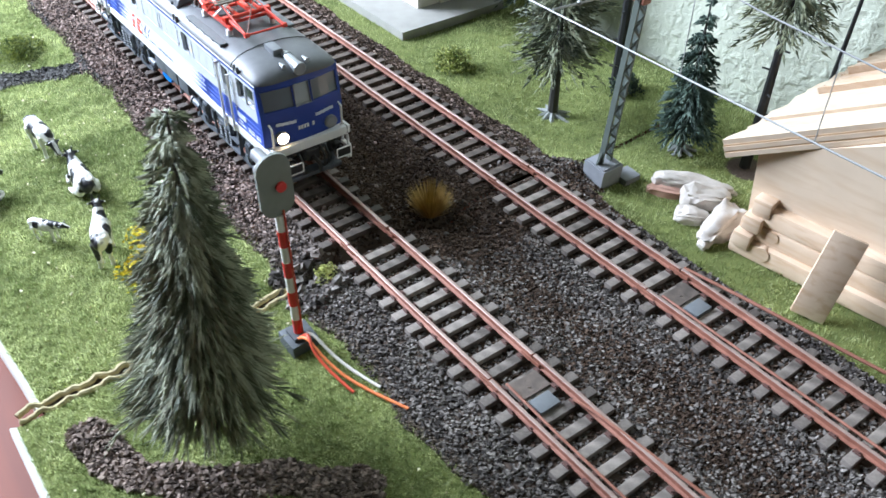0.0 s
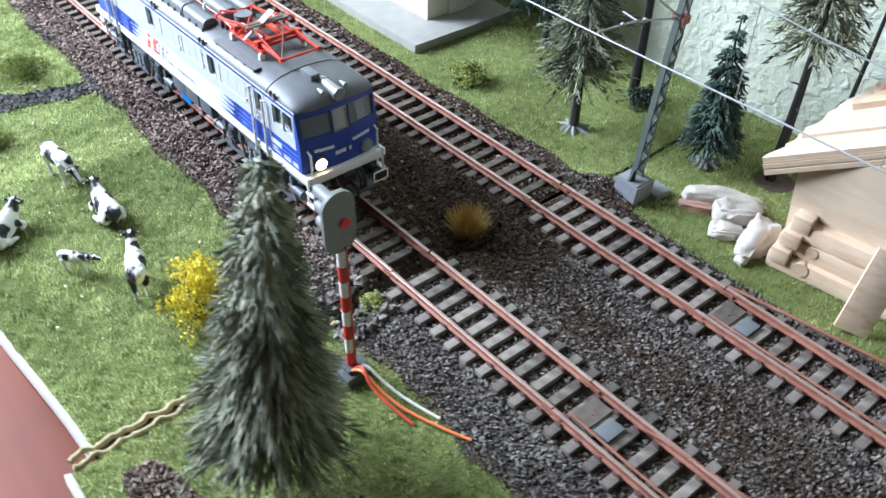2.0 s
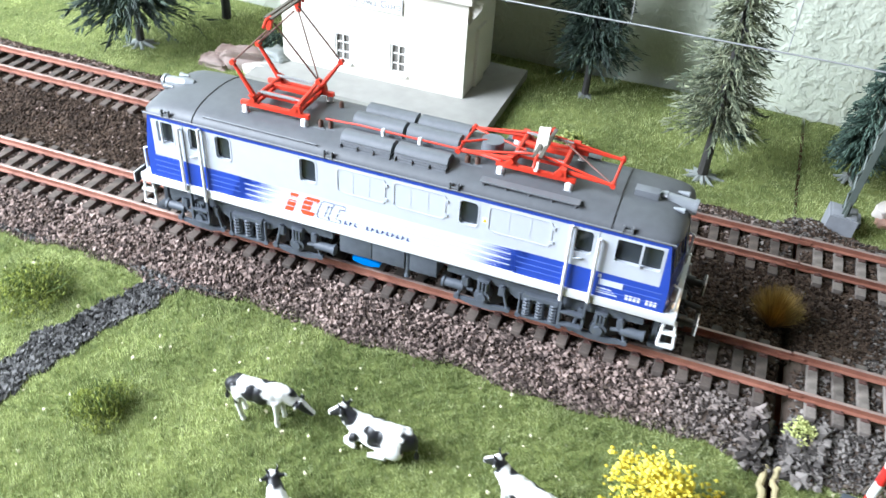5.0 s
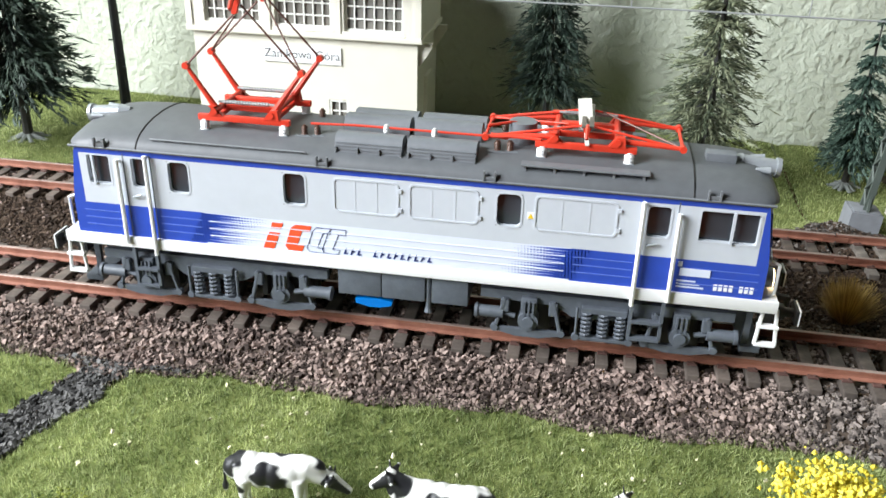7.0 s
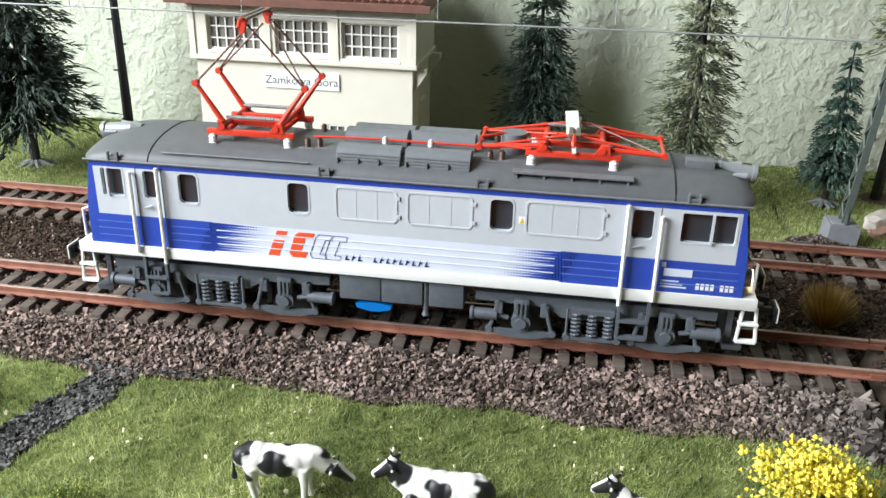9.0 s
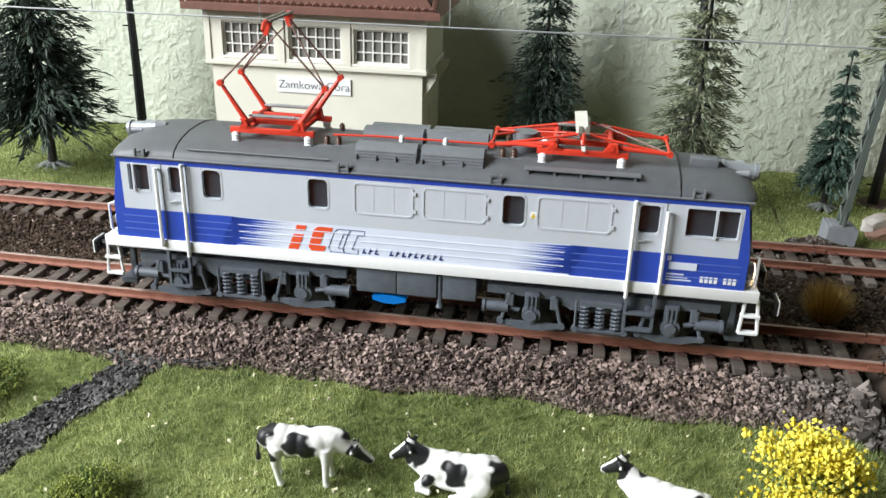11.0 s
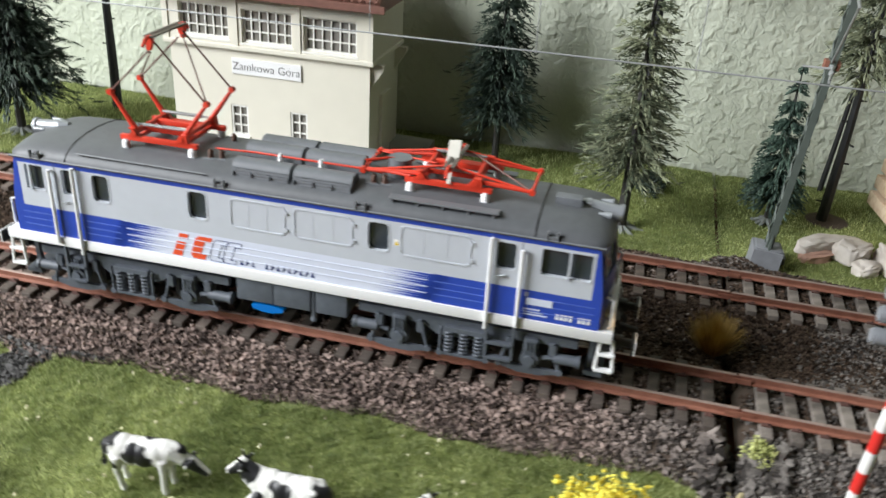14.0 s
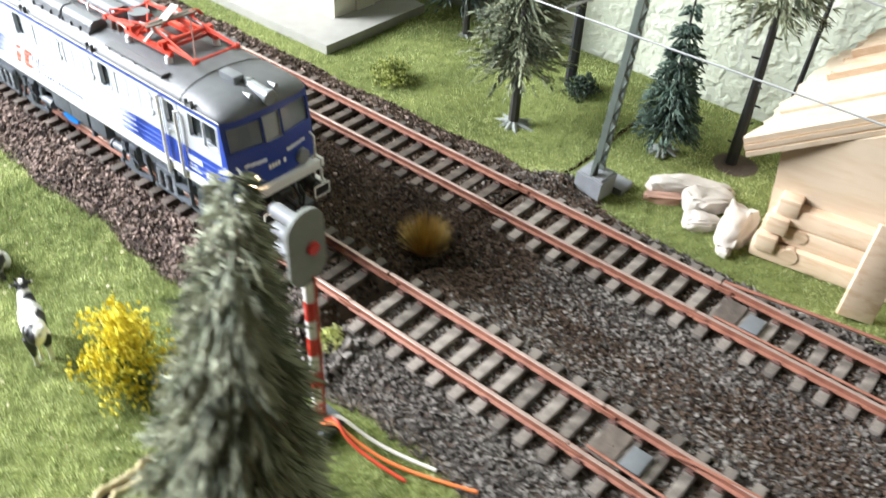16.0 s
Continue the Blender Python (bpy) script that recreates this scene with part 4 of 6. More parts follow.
for a, b in ((-71.4, -64.2), (56.6, 64.8)):
    bm = bmesh.new()
    for x in (a, b):
        box(bm, x - 0.12, x + 0.12, -HW - 0.06, -HW + 0.1, 21, 44)
    part("door_gap", bm, M_UNDER, loco)
    bm = bmesh.new()
    path(bm, [(a + 2.0, -HW - 0.1, 32.6), (a + 2.0, -HW - 0.7, 32.6), (a + 4.2, -HW - 0.7, 33.3)], 0.25)
    part("door_handle", bm, M_SILVER, loco)
    bm = bmesh.new()
    box(bm, a + 1.5, b - 1.5, -HW - 0.25, -HW + 0.1, 19.3, 20.5)
    part("foot_recess", bm, M_UNDER, loco)
for s in (-1, 1):
    for x, z0, z1 in ((-72.6, 19.4, 42.6), (-64.9, 16.8, 44.2), (56.9, 16.6, 43.8), (65.1, 18.6, 41.6)):
        bm = bmesh.new()
        rod(bm, (x, s * (HW + 1.2), z0), (x, s * (HW + 1.2), z1), 0.55, n=8)
        for z in (z0 + 1.0, z1 - 0.6):
            rod(bm, (x, s * (HW + 1.2), z), (x, s * (HW - 0.2), z), 0.4, n=6)
        part("handrail", bm, M_WHITE, loco, "white vertical door handrail", smooth=True)
    bm = bmesh.new()
    box(bm, -90.6, 90.6, min(s * 15.8, s * 17.0), max(s * 15.8, s * 17.0), 18.0, 21.1, bevel=0.25)
    part("sill", bm, M_WHITE, loco, "white sill along the foot of the body", smooth=True)

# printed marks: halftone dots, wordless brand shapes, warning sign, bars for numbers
bm = bmesh.new()
Y = -HW - 0.05
for side, xe in ((1, -51.0), (-1, 41.5)):
    for r in range(11):
        for c in range(-4, 19):
            k = min(1.0, 1 - c / 19)
            d = 0.50 * k + 0.03
            x = xe + side * (0.4 + c * 0.78 + (r % 2) * 0.39) + (r - 5) * 0.34
            z = 21.9 + r * 0.74
            sheet(bm, [(x - d, Y, z - d * 0.75), (x + d, Y, z - d * 0.75), (x + d, Y, z + d * 0.75), (x - d, Y, z + d * 0.75)])
tagged(part("halftone_dots", bm, M_BLUE, loco, "blue halftone dots where the band fades"), kind="stuff")


def slanted(bm, pts, y, thick=0.06, tall=1.0):
    prism(bm, [(x, 21.7 + (z - 21.7) * tall) for x, z in pts], y - thick, y + 0.02, "y")


bm = bmesh.new()
slanted(bm, [(-35.9, 21.7), (-33.0, 21.7), (-31.2, 25.4), (-34.1, 25.4)], -HW - 0.05, tall=1.23)
slanted(bm, [(-33.7, 26.3), (-30.9, 26.3), (-30.3, 27.6), (-33.1, 27.6)], -HW - 0.05, tall=1.23)
slanted(bm, [(-29.2, 21.7), (-25.6, 21.7), (-25.0, 23.0), (-26.8, 23.0), (-25.4, 26.3), (-23.4, 26.3), (-22.9, 27.6), (-27.0, 27.6), (-28.3, 26.8), (-30.0, 22.6)], -HW - 0.05, tall=1.23)
part("orange_mark", bm, M_ORANGE, loco, "two slanted orange-red shapes printed on the side")
bm = bmesh.new()
for dx in (0, 4.0):
    path(bm, [(x + dx + 1.0, -HW - 0.08, 21.7 + (z - 21.7) * 1.23) for x, z in ((-19.0, 27.4), (-22.6, 27.4), (-23.6, 26.6), (-25.3, 22.6), (-24.7, 21.8), (-21.2, 21.8), (-20.8, 22.8), (-22.6, 22.8), (-21.0, 26.2), (-19.2, 26.2), (-19.0, 27.4))], 0.085, n=4)
part("outline_mark", bm, M_NAVY, loco, "thin dark blue outlines printed on the side")
bm = bmesh.new()
for a, count in ((-14.8, 3), (-7.2, 9)):
    for i in range(count):
        x = a + i * 1.72
        slanted(bm, [(x, 22.1), (x + 0.42, 22.1), (x + 1.0, 23.8), (x + 0.58, 23.8)], -HW - 0.05)
        slanted(bm, [(x + 0.4, 22.1 + 0.7 * (i % 2)), (x + 1.1, 22.1 + 0.7 * (i % 2)), (x + 1.25, 22.5 + 0.7 * (i % 2)), (x + 0.5, 22.5 + 0.7 * (i % 2))], -HW - 0.05)
part("name_bars", bm, M_NAVY, loco, "dark blue printed bars")
bm = bmesh.new()
for i in range(8):
    if i != 4:
        x = 75.2 + i * 1.18
        box(bm, x, x + 0.85, -HW - 0.1, -HW + 0.05, 22.4, 24.1)
part("number_bars", bm, M_WHITE, loco, "white printed bars")
bm = bmesh.new()
box(bm, 67.0, 74.0, -HW - 0.22, -HW + 0.05, 25.6, 27.6)
box(bm, 66.4, 67.4, -HW - 0.22, -HW + 0.05, 28.0, 29.2)
for i in range(3):
    box(bm, 66.6, 73.0 - i, -HW - 0.1, -HW + 0.05, 22.4 + i * 0.8, 22.8 + i * 0.8)
part("notice_plate", bm, M_PALE, loco, "small pale notice plates")
bm = bmesh.new()
box(bm, 30.4, 32.0, -HW - 0.1, -HW + 0.05, 36.4, 38.2)
part("warning_sign", bm, M_WHITE, loco)
bm = bmesh.new()
prism(bm, [(30.6, 36.6), (31.8, 36.6), (31.2, 37.9)], -HW - 0.16, -HW, "y")
part("warning_triangle", bm, M_YELLOW, loco, "yellow warning triangle")

# inside and underframe
bm = bmesh.new()
box(bm, -72, 67, -13.5, 13.5, 21, 44.5)
part("machine_room", bm, M_UNDER, loco)
for e in (-1, 1):
    bm = bmesh.new()
    box(bm, min(e * 80, e * 84), max(e * 80, e * 84), -12, 12, 21, 33, bevel=0.6)
    box(bm, min(e * 74, e * 77), max(e * 74, e * 77), -9, -4, 21, 36, bevel=0.8)
    box(bm, min(e * 74, e * 77), max(e * 74, e * 77), 4, 9, 21, 36, bevel=0.8)
    part("cab_desk", bm, M_SILVER, loco, smooth=True)
bm = bmesh.new()
box(bm, -88, 88, -12.5, 12.5, 15.5, 18.2)
part("frame", bm, M_UNDER, loco)
for a, b in ((-16.7, -5.4), (-5.2, 6.0), (7.7, 17.0)):
    bm = bmesh.new()
    box(bm, a, b, -15.8, 15.8, 10.3, 17.6, bevel=0.3)
    part("equipment_box", bm, M_UNDER, loco, "flat grey equipment box", smooth=True)
bm = bmesh.new()
prism(bm, [(-12.4, 8.9), (-12.2, 7.8), (-9.0, 7.0), (-6.0, 7.0), (-2.8, 7.8), (-2.6, 8.9), (-6, 9.5), (-9, 9.5)], -15.4, -9, "y")
part("blue_cover", bm, M_TANK, loco, "bright blue plastic cover under the frame")
bm = bmesh.new()
rod(bm, (6.8, -14.8, 8), (6.8, -14.8, 17), 0.7)
rod(bm, (6.8, -14.8, 7.2), (6.8, -14.8, 9), 1.1, 0.5)
part("pipe", bm, M_UNDER, loco)


def bogie(cx):
    bm = bmesh.new()
    box(bm, cx - 7, cx + 7, -13, 13, 9.8, 14.6, bevel=0.5)
    k = part("bogie", bm, M_UNDER, loco, "grey bogie with springs and axle boxes")
    for ax in (-18.6, 18.6):
        for s in (-1, 1):
            bm = bmesh.new()
            rod(bm, (cx + ax, s * 6.2, 7.2), (cx + ax, s * 9.0, 7.2), 7.2, n=28)
            rod(bm, (cx + ax, s * 5.4, 7.2), (cx + ax, s * 6.4, 7.2), 7.9, n=28)
            part("wheel", bm, M_BLACK, k, "black flanged wheel", smooth=True)
        bm = bmesh.new()
        rod(bm, (cx + ax, -13, 7.2), (cx + ax, 13, 7.2), 1.4, n=10)
        part("axle", bm, M_BLACK, k, smooth=True)
    for s in (-1, 1):
        y = s * 13.4
        bm = bmesh.new()
        prism(bm, [(cx - 31, 15.4), (cx + 31, 15.4), (cx + 31, 13.0), (cx + 12, 12.4), (cx + 8, 9.8), (cx - 8, 9.8), (cx - 12, 12.4), (cx - 31, 13.0)], y - 0.8, y + 0.8, "y")
        part("side_frame", bm, M_UNDER, k)
        for ax in (-18.6, 18.6):
            bm = bmesh.new()
            rod(bm, (cx + ax, s * 12, 8.0), (cx + ax, s * 16.0, 8.0), 2.6, n=14)
            rod(bm, (cx + ax, s * 16.0, 8.0), (cx + ax, s * 16.7, 8.0), 1.5, n=10)
            box(bm, cx + ax - 2.0, cx + ax + 2.0, min(s * 14, s * 15.6), max(s * 14, s * 15.6), 9, 14.4, bevel=0.3)
            for o in (-1.1, 0, 1.1):
                box(bm, cx + ax + o - 0.25, cx + ax + o + 0.25, min(s * 15.4, s * 16.2), max(s * 15.4, s * 16.2), 9.6, 13.6)
            part("axle_box", bm, M_UNDER, k, smooth=True)
            bm = bmesh.new()
            prism(bm, [(cx + ax - 9, 4.6), (cx + ax - 3, 3.2), (cx + ax + 3, 3.2), (cx + ax + 9, 4.6), (cx + ax + 9, 5.4), (cx + ax - 9, 5.4)], s * 15.0 - 0.5, s * 15.0 + 0.5, "y")
            for o in (-8.4, 8.4):
                rod(bm, (cx + ax + o, s * 15, 4.4), (cx + ax + o * 0.72, s * 15, 13.8), 0.55, n=6)
                rod(bm, (cx + ax + o, s * 14.4, 5.2), (cx + ax + o, s * 15.8, 5.2), 1.0, n=8)
                box(bm, cx + ax + o * 0.72 - 1.1, cx + ax + o * 0.72 + 1.1, min(s * 13.8, s * 15.4), max(s * 13.8, s * 15.4), 9.8, 13.4, bevel=0.3)
            part("equalizer_bar", bm, M_UNDER, k)
            out = 1 if ax > 0 else -1
            bm = bmesh.new()
            xb = cx + ax + out * 9.4
            rod(bm, (xb - out * 3, s * 14.6, 9.2), (xb + out * 3.4, s * 14.6, 9.2), 1.55, n=14)
            rod(bm, (xb + out * 3.4, s * 14.6, 9.2), (xb + out * 4.2, s * 14.6, 9.2), 1.9, n=14)
            rod(bm, (xb - out * 3, s * 14.6, 9.2), (xb - out * 6, s * 14.6, 8.6), 0.7, n=8)
            part("brake_cylinder", bm, M_UNDER, k, smooth=True)
            for o in (-1, 1):
                bm = bmesh.new()
                box(bm, cx + ax + o * 6.0 - 0.8, cx + ax + o * 6.0 + 0.8, s * 10 - 1.4, s * 10 + 1.4, 4.6, 12, bevel=0.3)
                part("brake_shoe", bm, M_BLACK, k)
        for o in (-4.2, 0, 4.2):
            bm = bmesh.new()
            path(bm, [(cx + o + 1.2 * math.cos(i * 0.785), s * 14.9 + 1.2 * math.sin(i * 0.785), 5.2 + i * 0.145) for i in range(49)], 0.36, n=5)
            part("coil_spring", bm, M_UNDER, k)
        bm = bmesh.new()
        for o in (-6.6, 6.6):
            rod(bm, (cx + o, s * 15.4, 4.6), (cx + o, s * 15.4, 13.4), 0.4, n=6)
            rod(bm, (cx + o, s * 14.8, 5.0), (cx + o, s * 16, 5.0), 0.95, n=8)
        box(bm, cx - 6.4, cx + 6.4, min(s * 14, s * 15.8), max(s * 14, s * 15.8), 4.3, 5.3, bevel=0.2)
        box(bm, cx - 5.6, cx + 5.6, min(s * 14.0, s * 15.8), max(s * 14.0, s * 15.8), 12.0, 13.6, bevel=0.2)
        part("spring_seat", bm, M_UNDER, k)
    return k


bogie(-51.0)
bogie(51.0)
for s in (-1, 1):
    for a, b in ((-71.8, -65.6), (57.2, 64.6)):
        bm = bmesh.new()
        for x in (a, b):
            box(bm, x - 0.4, x + 0.4, s * 16.2 - 0.6, s * 16.2 + 0.6, 6.6, 18.0)
        for z in (7.0, 11.8):
            box(bm, a, b, s * 16.2 - 1.0, s * 16.2 + 1.0, z - 0.35, z + 0.35)
        part("door_step", bm, M_UNDER, loco, "grey step frame below the cab door")

# roof equipment
for x0 in (-17.2, 0.6):
    for yc, top in ((-10.2, 52.2), (-1.4, 54.0), (8.2, 52.4)):
        bm = bmesh.new()
        y0, y1 = yc - 3.0, yc + 3.0
        prism(bm, [(y0 - 0.5, 46.2), (y1 + 0.5, 46.2), (y1 + 0.15, top - 1.9), (y1 - 0.5, top - 0.6), (y1 - 1.7, top), (y0 + 1.9, top), (y0 + 0.7, top - 0.6), (y0 + 0.05, top - 1.9)], x0, x0 + 16.6, "x")
        b = part("roof_box", bm, M_ROOF2, roof, "dark grey louvred roof ventilator with a rounded top", smooth=True)
        bm = bmesh.new()
        for i in range(5):
            z = 47.4 + i * 0.75
            t = (z - 46.2) / (top - 46.2)
            box(bm, x0 + 0.5, x0 + 16.3, y0 - 0.5 + 0.9 * t - 0.2, y0 - 0.3 + 0.9 * t, z - 0.14, z + 0.14)
        for i in range(4):
            x = x0 + 0.4 + i * 5.33
            box(bm, x - 0.2, x + 0.2, y0 - 0.75, y0 - 0.1, 46.4, 49.4)
        part("louvre", bm, M_ROOF2, b)


def insulator(x, y, z0, mat, r=1.25):
    bm = bmesh.new()
    for i in range(3):
        rod(bm, (x, y, z0 + i * 0.75), (x, y, z0 + 0.5 + i * 0.75), r, r * 0.8, n=12)
    rod(bm, (x, y, z0 - 0.6), (x, y, z0 + 2.4), r * 0.55, n=8)
    part("insulator", bm, mat, roof, smooth=True)


for x0, x1 in ((-52.0, -31.4), (32.2, 52.6)):
    for x in (x0, x1):
        for y in (-8.8, 8.8):
            bm = bmesh.new()
            box(bm, x - 1.3, x + 1.3, y - 1.2, y + 1.2, 47.2, 49.7, bevel=0.2)
            part("insulator_foot", bm, M_ROOF2, roof)
            insulator(x, y, 49.7, M_WHITE)
for x, y in ((-26.5, -7.4), (-23.4, -6.8), (21.6, -7.4), (24.6, -7.0), (-26, 6), (22, 6)):
    insulator(x, y, 49.8, M_BROWNCER, 0.9)
    bm = bmesh.new()
    box(bm, x - 2.0, x + 2.0, y - 1.6, y + 1.6, 48.6, 49.8, bevel=0.15)
    part("insulator_base", bm, M_ROOF2, roof)
bm = bmesh.new()
path(bm, [(-25, -6.8, 52.4), (-14, -6.2, 52.6), (19, -6.2, 52.6), (24, -7, 52.6)], 0.32)
path(bm, [(19, -6.2, 52.6), (19, -6.2, 55.2), (24, -3, 55.4), (30, 2, 54.0)], 0.4)
path(bm, [(19.8, -7.0, 53.4), (32, -8.8, 53.6)], 0.4)
part("busbar", bm, M_RED, roof, "thin red busbar")
for x in (-6, 6):
    insulator(x, -6.2, 51.0, M_WHITE, 0.8)
bm = bmesh.new()
rod(bm, (27.0, -1.0, 50.0), (27.0, -1.0, 55.4), 3.4, n=22)
part("drum", bm, M_ROOF2, roof, "grey cylindrical drum", smooth=True)
for y in (-13.6, 13.6):
    bm = bmesh.new()
    box(bm, 28.0, 57.5, y - 1.5, y + 1.5, 48.9, 49.4, bevel=0.1)
    for i in range(5):
        x = 29 + i * 6.8
        box(bm, x - 0.3, x + 0.3, y - 1.0, y + 1.0, 46.6, 48.9)
    part("walkway", bm, M_ROOF2, roof, "narrow dark grey roof walkway")
for e in (-1, 1):
    bm = bmesh.new()
    box(bm, min(e * 79, e * 87), max(e * 79, e * 87), -1.5, 1.5, 46.6, 48.4, bevel=0.3)
    rod(bm, (e * 76.5, 0, 49.4), (e * 79.2, 0, 49.0), 1.2, 2.2, n=20)
    rod(bm, (e * 79, 0, 49.0), (e * 87.4, 0, 48.3), 1.95, n=22)
    rod(bm, (e * 87.2, 0, 48.3), (e * 88.2, 0, 48.2), 2.4, n=22)
    top = part("top_headlight", bm, M_SILVER, roof, "silver-grey cylindrical top headlight", smooth=True)
    bm = bmesh.new()
    rod(bm, (e * 88.1, 0, 48.2), (e * 88.4, 0, 48.2), 2.0, n=20)
    part("lens", bm, M_HOOD, top)
    bm = bmesh.new()
    for y, x in ((-4.6, 84.0), (4.6, 84.0)):
        rod(bm, (e * (x - 2), y, 49.2), (e * (x + 1.2), y, 49.0), 0.35, 0.9, n=10)
        rod(bm, (e * (x - 1.2), y, 46.8), (e * (x - 1.2), y, 49.2), 0.4, n=6)
    part("horn", bm, M_SILVER, roof)
    bm = bmesh.new()
    box(bm, min(e * 70.5, e * 77.5), max(e * 70.5, e * 77.5), -4.2, -0.6, 49.0, 52.0, bevel=0.3)
    if e > 0:
        part("antenna_box", bm, M_ROOF2, roof, smooth=True)
    else:
        bm.free()


M_BROWNROD = material("brown_weathered_rod", (0.13, 0.06, 0.045), 0.45, 0.2, var=0.2, scale=500)
M_CARBON = material("grey_brown_contact_strip", (0.15, 0.13, 0.11), 0.5, 0.3, var=0.2, scale=500)


def panto_base(x0, x1, label):
    bm = bmesh.new()
    for y in (-8.4, 8.4):
        box(bm, x0 - 1.6, x1 + 1.6, y - 0.7, y + 0.7, 51.8, 53.3, bevel=0.2)
    for x in (x0 + 3, x1 - 3):
        box(bm, x - 0.6, x + 0.6, -8.4, 8.4, 52.0, 53.0, bevel=0.15)
    k = part("pantograph", bm, M_RED, loco, label, smooth=True)
    for x, e in ((x0 + 3, -1), (x1 - 3, 1)):
        for y in (-8.4, 8.4):
            bm = bmesh.new()
            prism(bm, [(x - 2.0, 53.2), (x + 2.0, 53.2), (x + e * 1.6, 55.6), (x - e * 0.2, 55.6)], y - 0.9, y + 0.9, "y")
            part("bearing", bm, M_RED, k)
        bm = bmesh.new()
        rod(bm, (x, -9.6, 54.4), (x, 9.6, 54.4), 0.78, n=10)
        part("base_shaft", bm, M_RED, k, smooth=True)
    for y in (-3.2, 3.2):
        bm = bmesh.new()
        box(bm, x0 + 3, x1 - 3, y - 0.9, y + 0.9, 53.2, 54.8, bevel=0.3)
        part("lift_cylinder", bm, M_RED, k, smooth=True)
    for y in (-6.0, 6.4):
        bm = bmesh.new()
        for i in range(16):
            x = x0 + 4.4 + i * (x1 - x0 - 8.8) / 16
            rod(bm, (x, y, 56.0), (x + 0.45, y, 56.0), 0.55, n=8)
        rod(bm, (x0 + 3, y, 56.0), (x1 - 3, y, 56.0), 0.34, n=6)
        part("spring", bm, M_STEEL, k)
    return k


def arm(name, a, b, r0, r1, k, mat=None):
    bm = bmesh.new()
    rod(bm, a, b, r0, r1, n=8)
    ball(bm, b, max(r1 * 1.5, 0.4), sub=1)
    part(name, bm, mat or M_RED, k, smooth=True)


def knee(x, y, z, k):
    bm = bmesh.new()
    rod(bm, (x, y - 0.8, z), (x, y + 0.8, z), 0.85, n=12)
    part("knee_joint", bm, M_RED, k, smooth=True)


def contact_bow(x, z, lean, k, down_to):
    bm = bmesh.new()
    for o in (-0.9, 0.9):
        box(bm, x + o - 0.55, x + o + 0.55, -9.0, 9.0, z - 0.3, z + 0.3, bevel=0.12)
    part("contact_strip", bm, M_CARBON, k, "grey-brown contact strips")
    for s in (-1, 1):
        bm = bmesh.new()
        path(bm, [(x, s * 9.0, z), (x, s * 10.6, z - 0.5), (x, s * 12.0, z - 2.0)], 0.5)
        prism(bm, [(x - 1.3, z + 0.2), (x + 1.3, z + 0.2), (x + 0.6 + lean * s, z - down_to), (x - 0.5 + lean * s, z - down_to)], s * 8.0 - 0.6, s * 8.0 + 0.6, "y")
        part("bow_horn", bm, M_RED, k, "red bow horn", smooth=True)


up = panto_base(-52, -31.4, "raised red diamond pantograph")
for y in (-7.6, 7.6):
    arm("lower_arm", (-49.0, y, 54.4), (-56.0, y, 65.0), 0.85, 0.5, up)
    arm("lower_arm", (-34.4, y, 54.4), (-26.6, y, 65.0), 0.85, 0.5, up)
    knee(-56.0, y, 65.0, up)
    knee(-26.6, y, 65.0, up)
    arm("upper_arm", (-56.0, y, 65.0), (-42.6, y * 0.98, 78.2), 0.28, 0.25, up, M_BROWNROD)
    arm("upper_arm", (-26.6, y, 65.0), (-40.6, y * 0.98, 80.2), 0.28, 0.25, up, M_BROWNROD)
arm("brace", (-56.0, 7.4, 65.0), (-43.0, -6.6, 77.2), 0.24, 0.22, up, M_BROWNROD)
arm("brace", (-26.6, -7.4, 65.0), (-40.4, 6.6, 79.4), 0.24, 0.22, up, M_BROWNROD)
contact_bow(-41.6, 82.2, 0.6, up, 3.8)

down = panto_base(32.2, 52.6, "folded red diamond pantograph")
for y in (-7.6, 7.6):
    arm("lower_arm", (35.2, y, 54.4), (18.6, y, 53.0), 0.75, 0.5, down)
    arm("lower_arm", (49.6, y, 54.4), (64.6, y, 53.6), 0.75, 0.5, down)
    knee(18.6, y, 53.0, down)
    knee(64.6, y, 53.6, down)
    arm("upper_arm", (18.6, y, 53.0), (41.0, y * 0.85, 57.0), 0.36, 0.3, down)
    arm("upper_arm", (64.6, y, 53.6), (43.6, y * 0.85, 57.0), 0.36, 0.3, down)
for x, z in ((18.6, 53.0), (64.6, 53.6)):
    arm("cross_tube", (x, -7.6, z), (x, 7.6, z), 0.42, 0.42, down)
arm("brace", (64.6, -7.4, 53.6), (46, 5, 57.2), 0.26, 0.22, down, M_BROWNROD)
arm("brace", (18.6, 7.4, 53.0), (38, -5, 56.8), 0.26, 0.22, down)
contact_bow(42.4, 57.6, 0.2, down, 1.6)
bm = bmesh.new()
m = Matrix.Translation((42.6, -9.6, 53.6)) @ pose(0, 0, 0, -62, -5, 4)
box(bm, -0.5, 0.5, -0.12, 0.12, -0.4, 4.4, m=m)
box(bm, -1.6, 1.7, -0.12, 0.12, 4.2, 15.0, m=m)
solid("paper_tag", bm, M_PAPER, "white paper tag stuck to the folded pantograph", "tag")

# ---- signal box building ----
house = thing("signal_box", "cream two-storey model signal box with barred upper windows", "building", 0, 0, 0)
BX0, BX1, BY0, BY1, BZ = -120.0, -26.2, 132.0, 174.0, -5.0


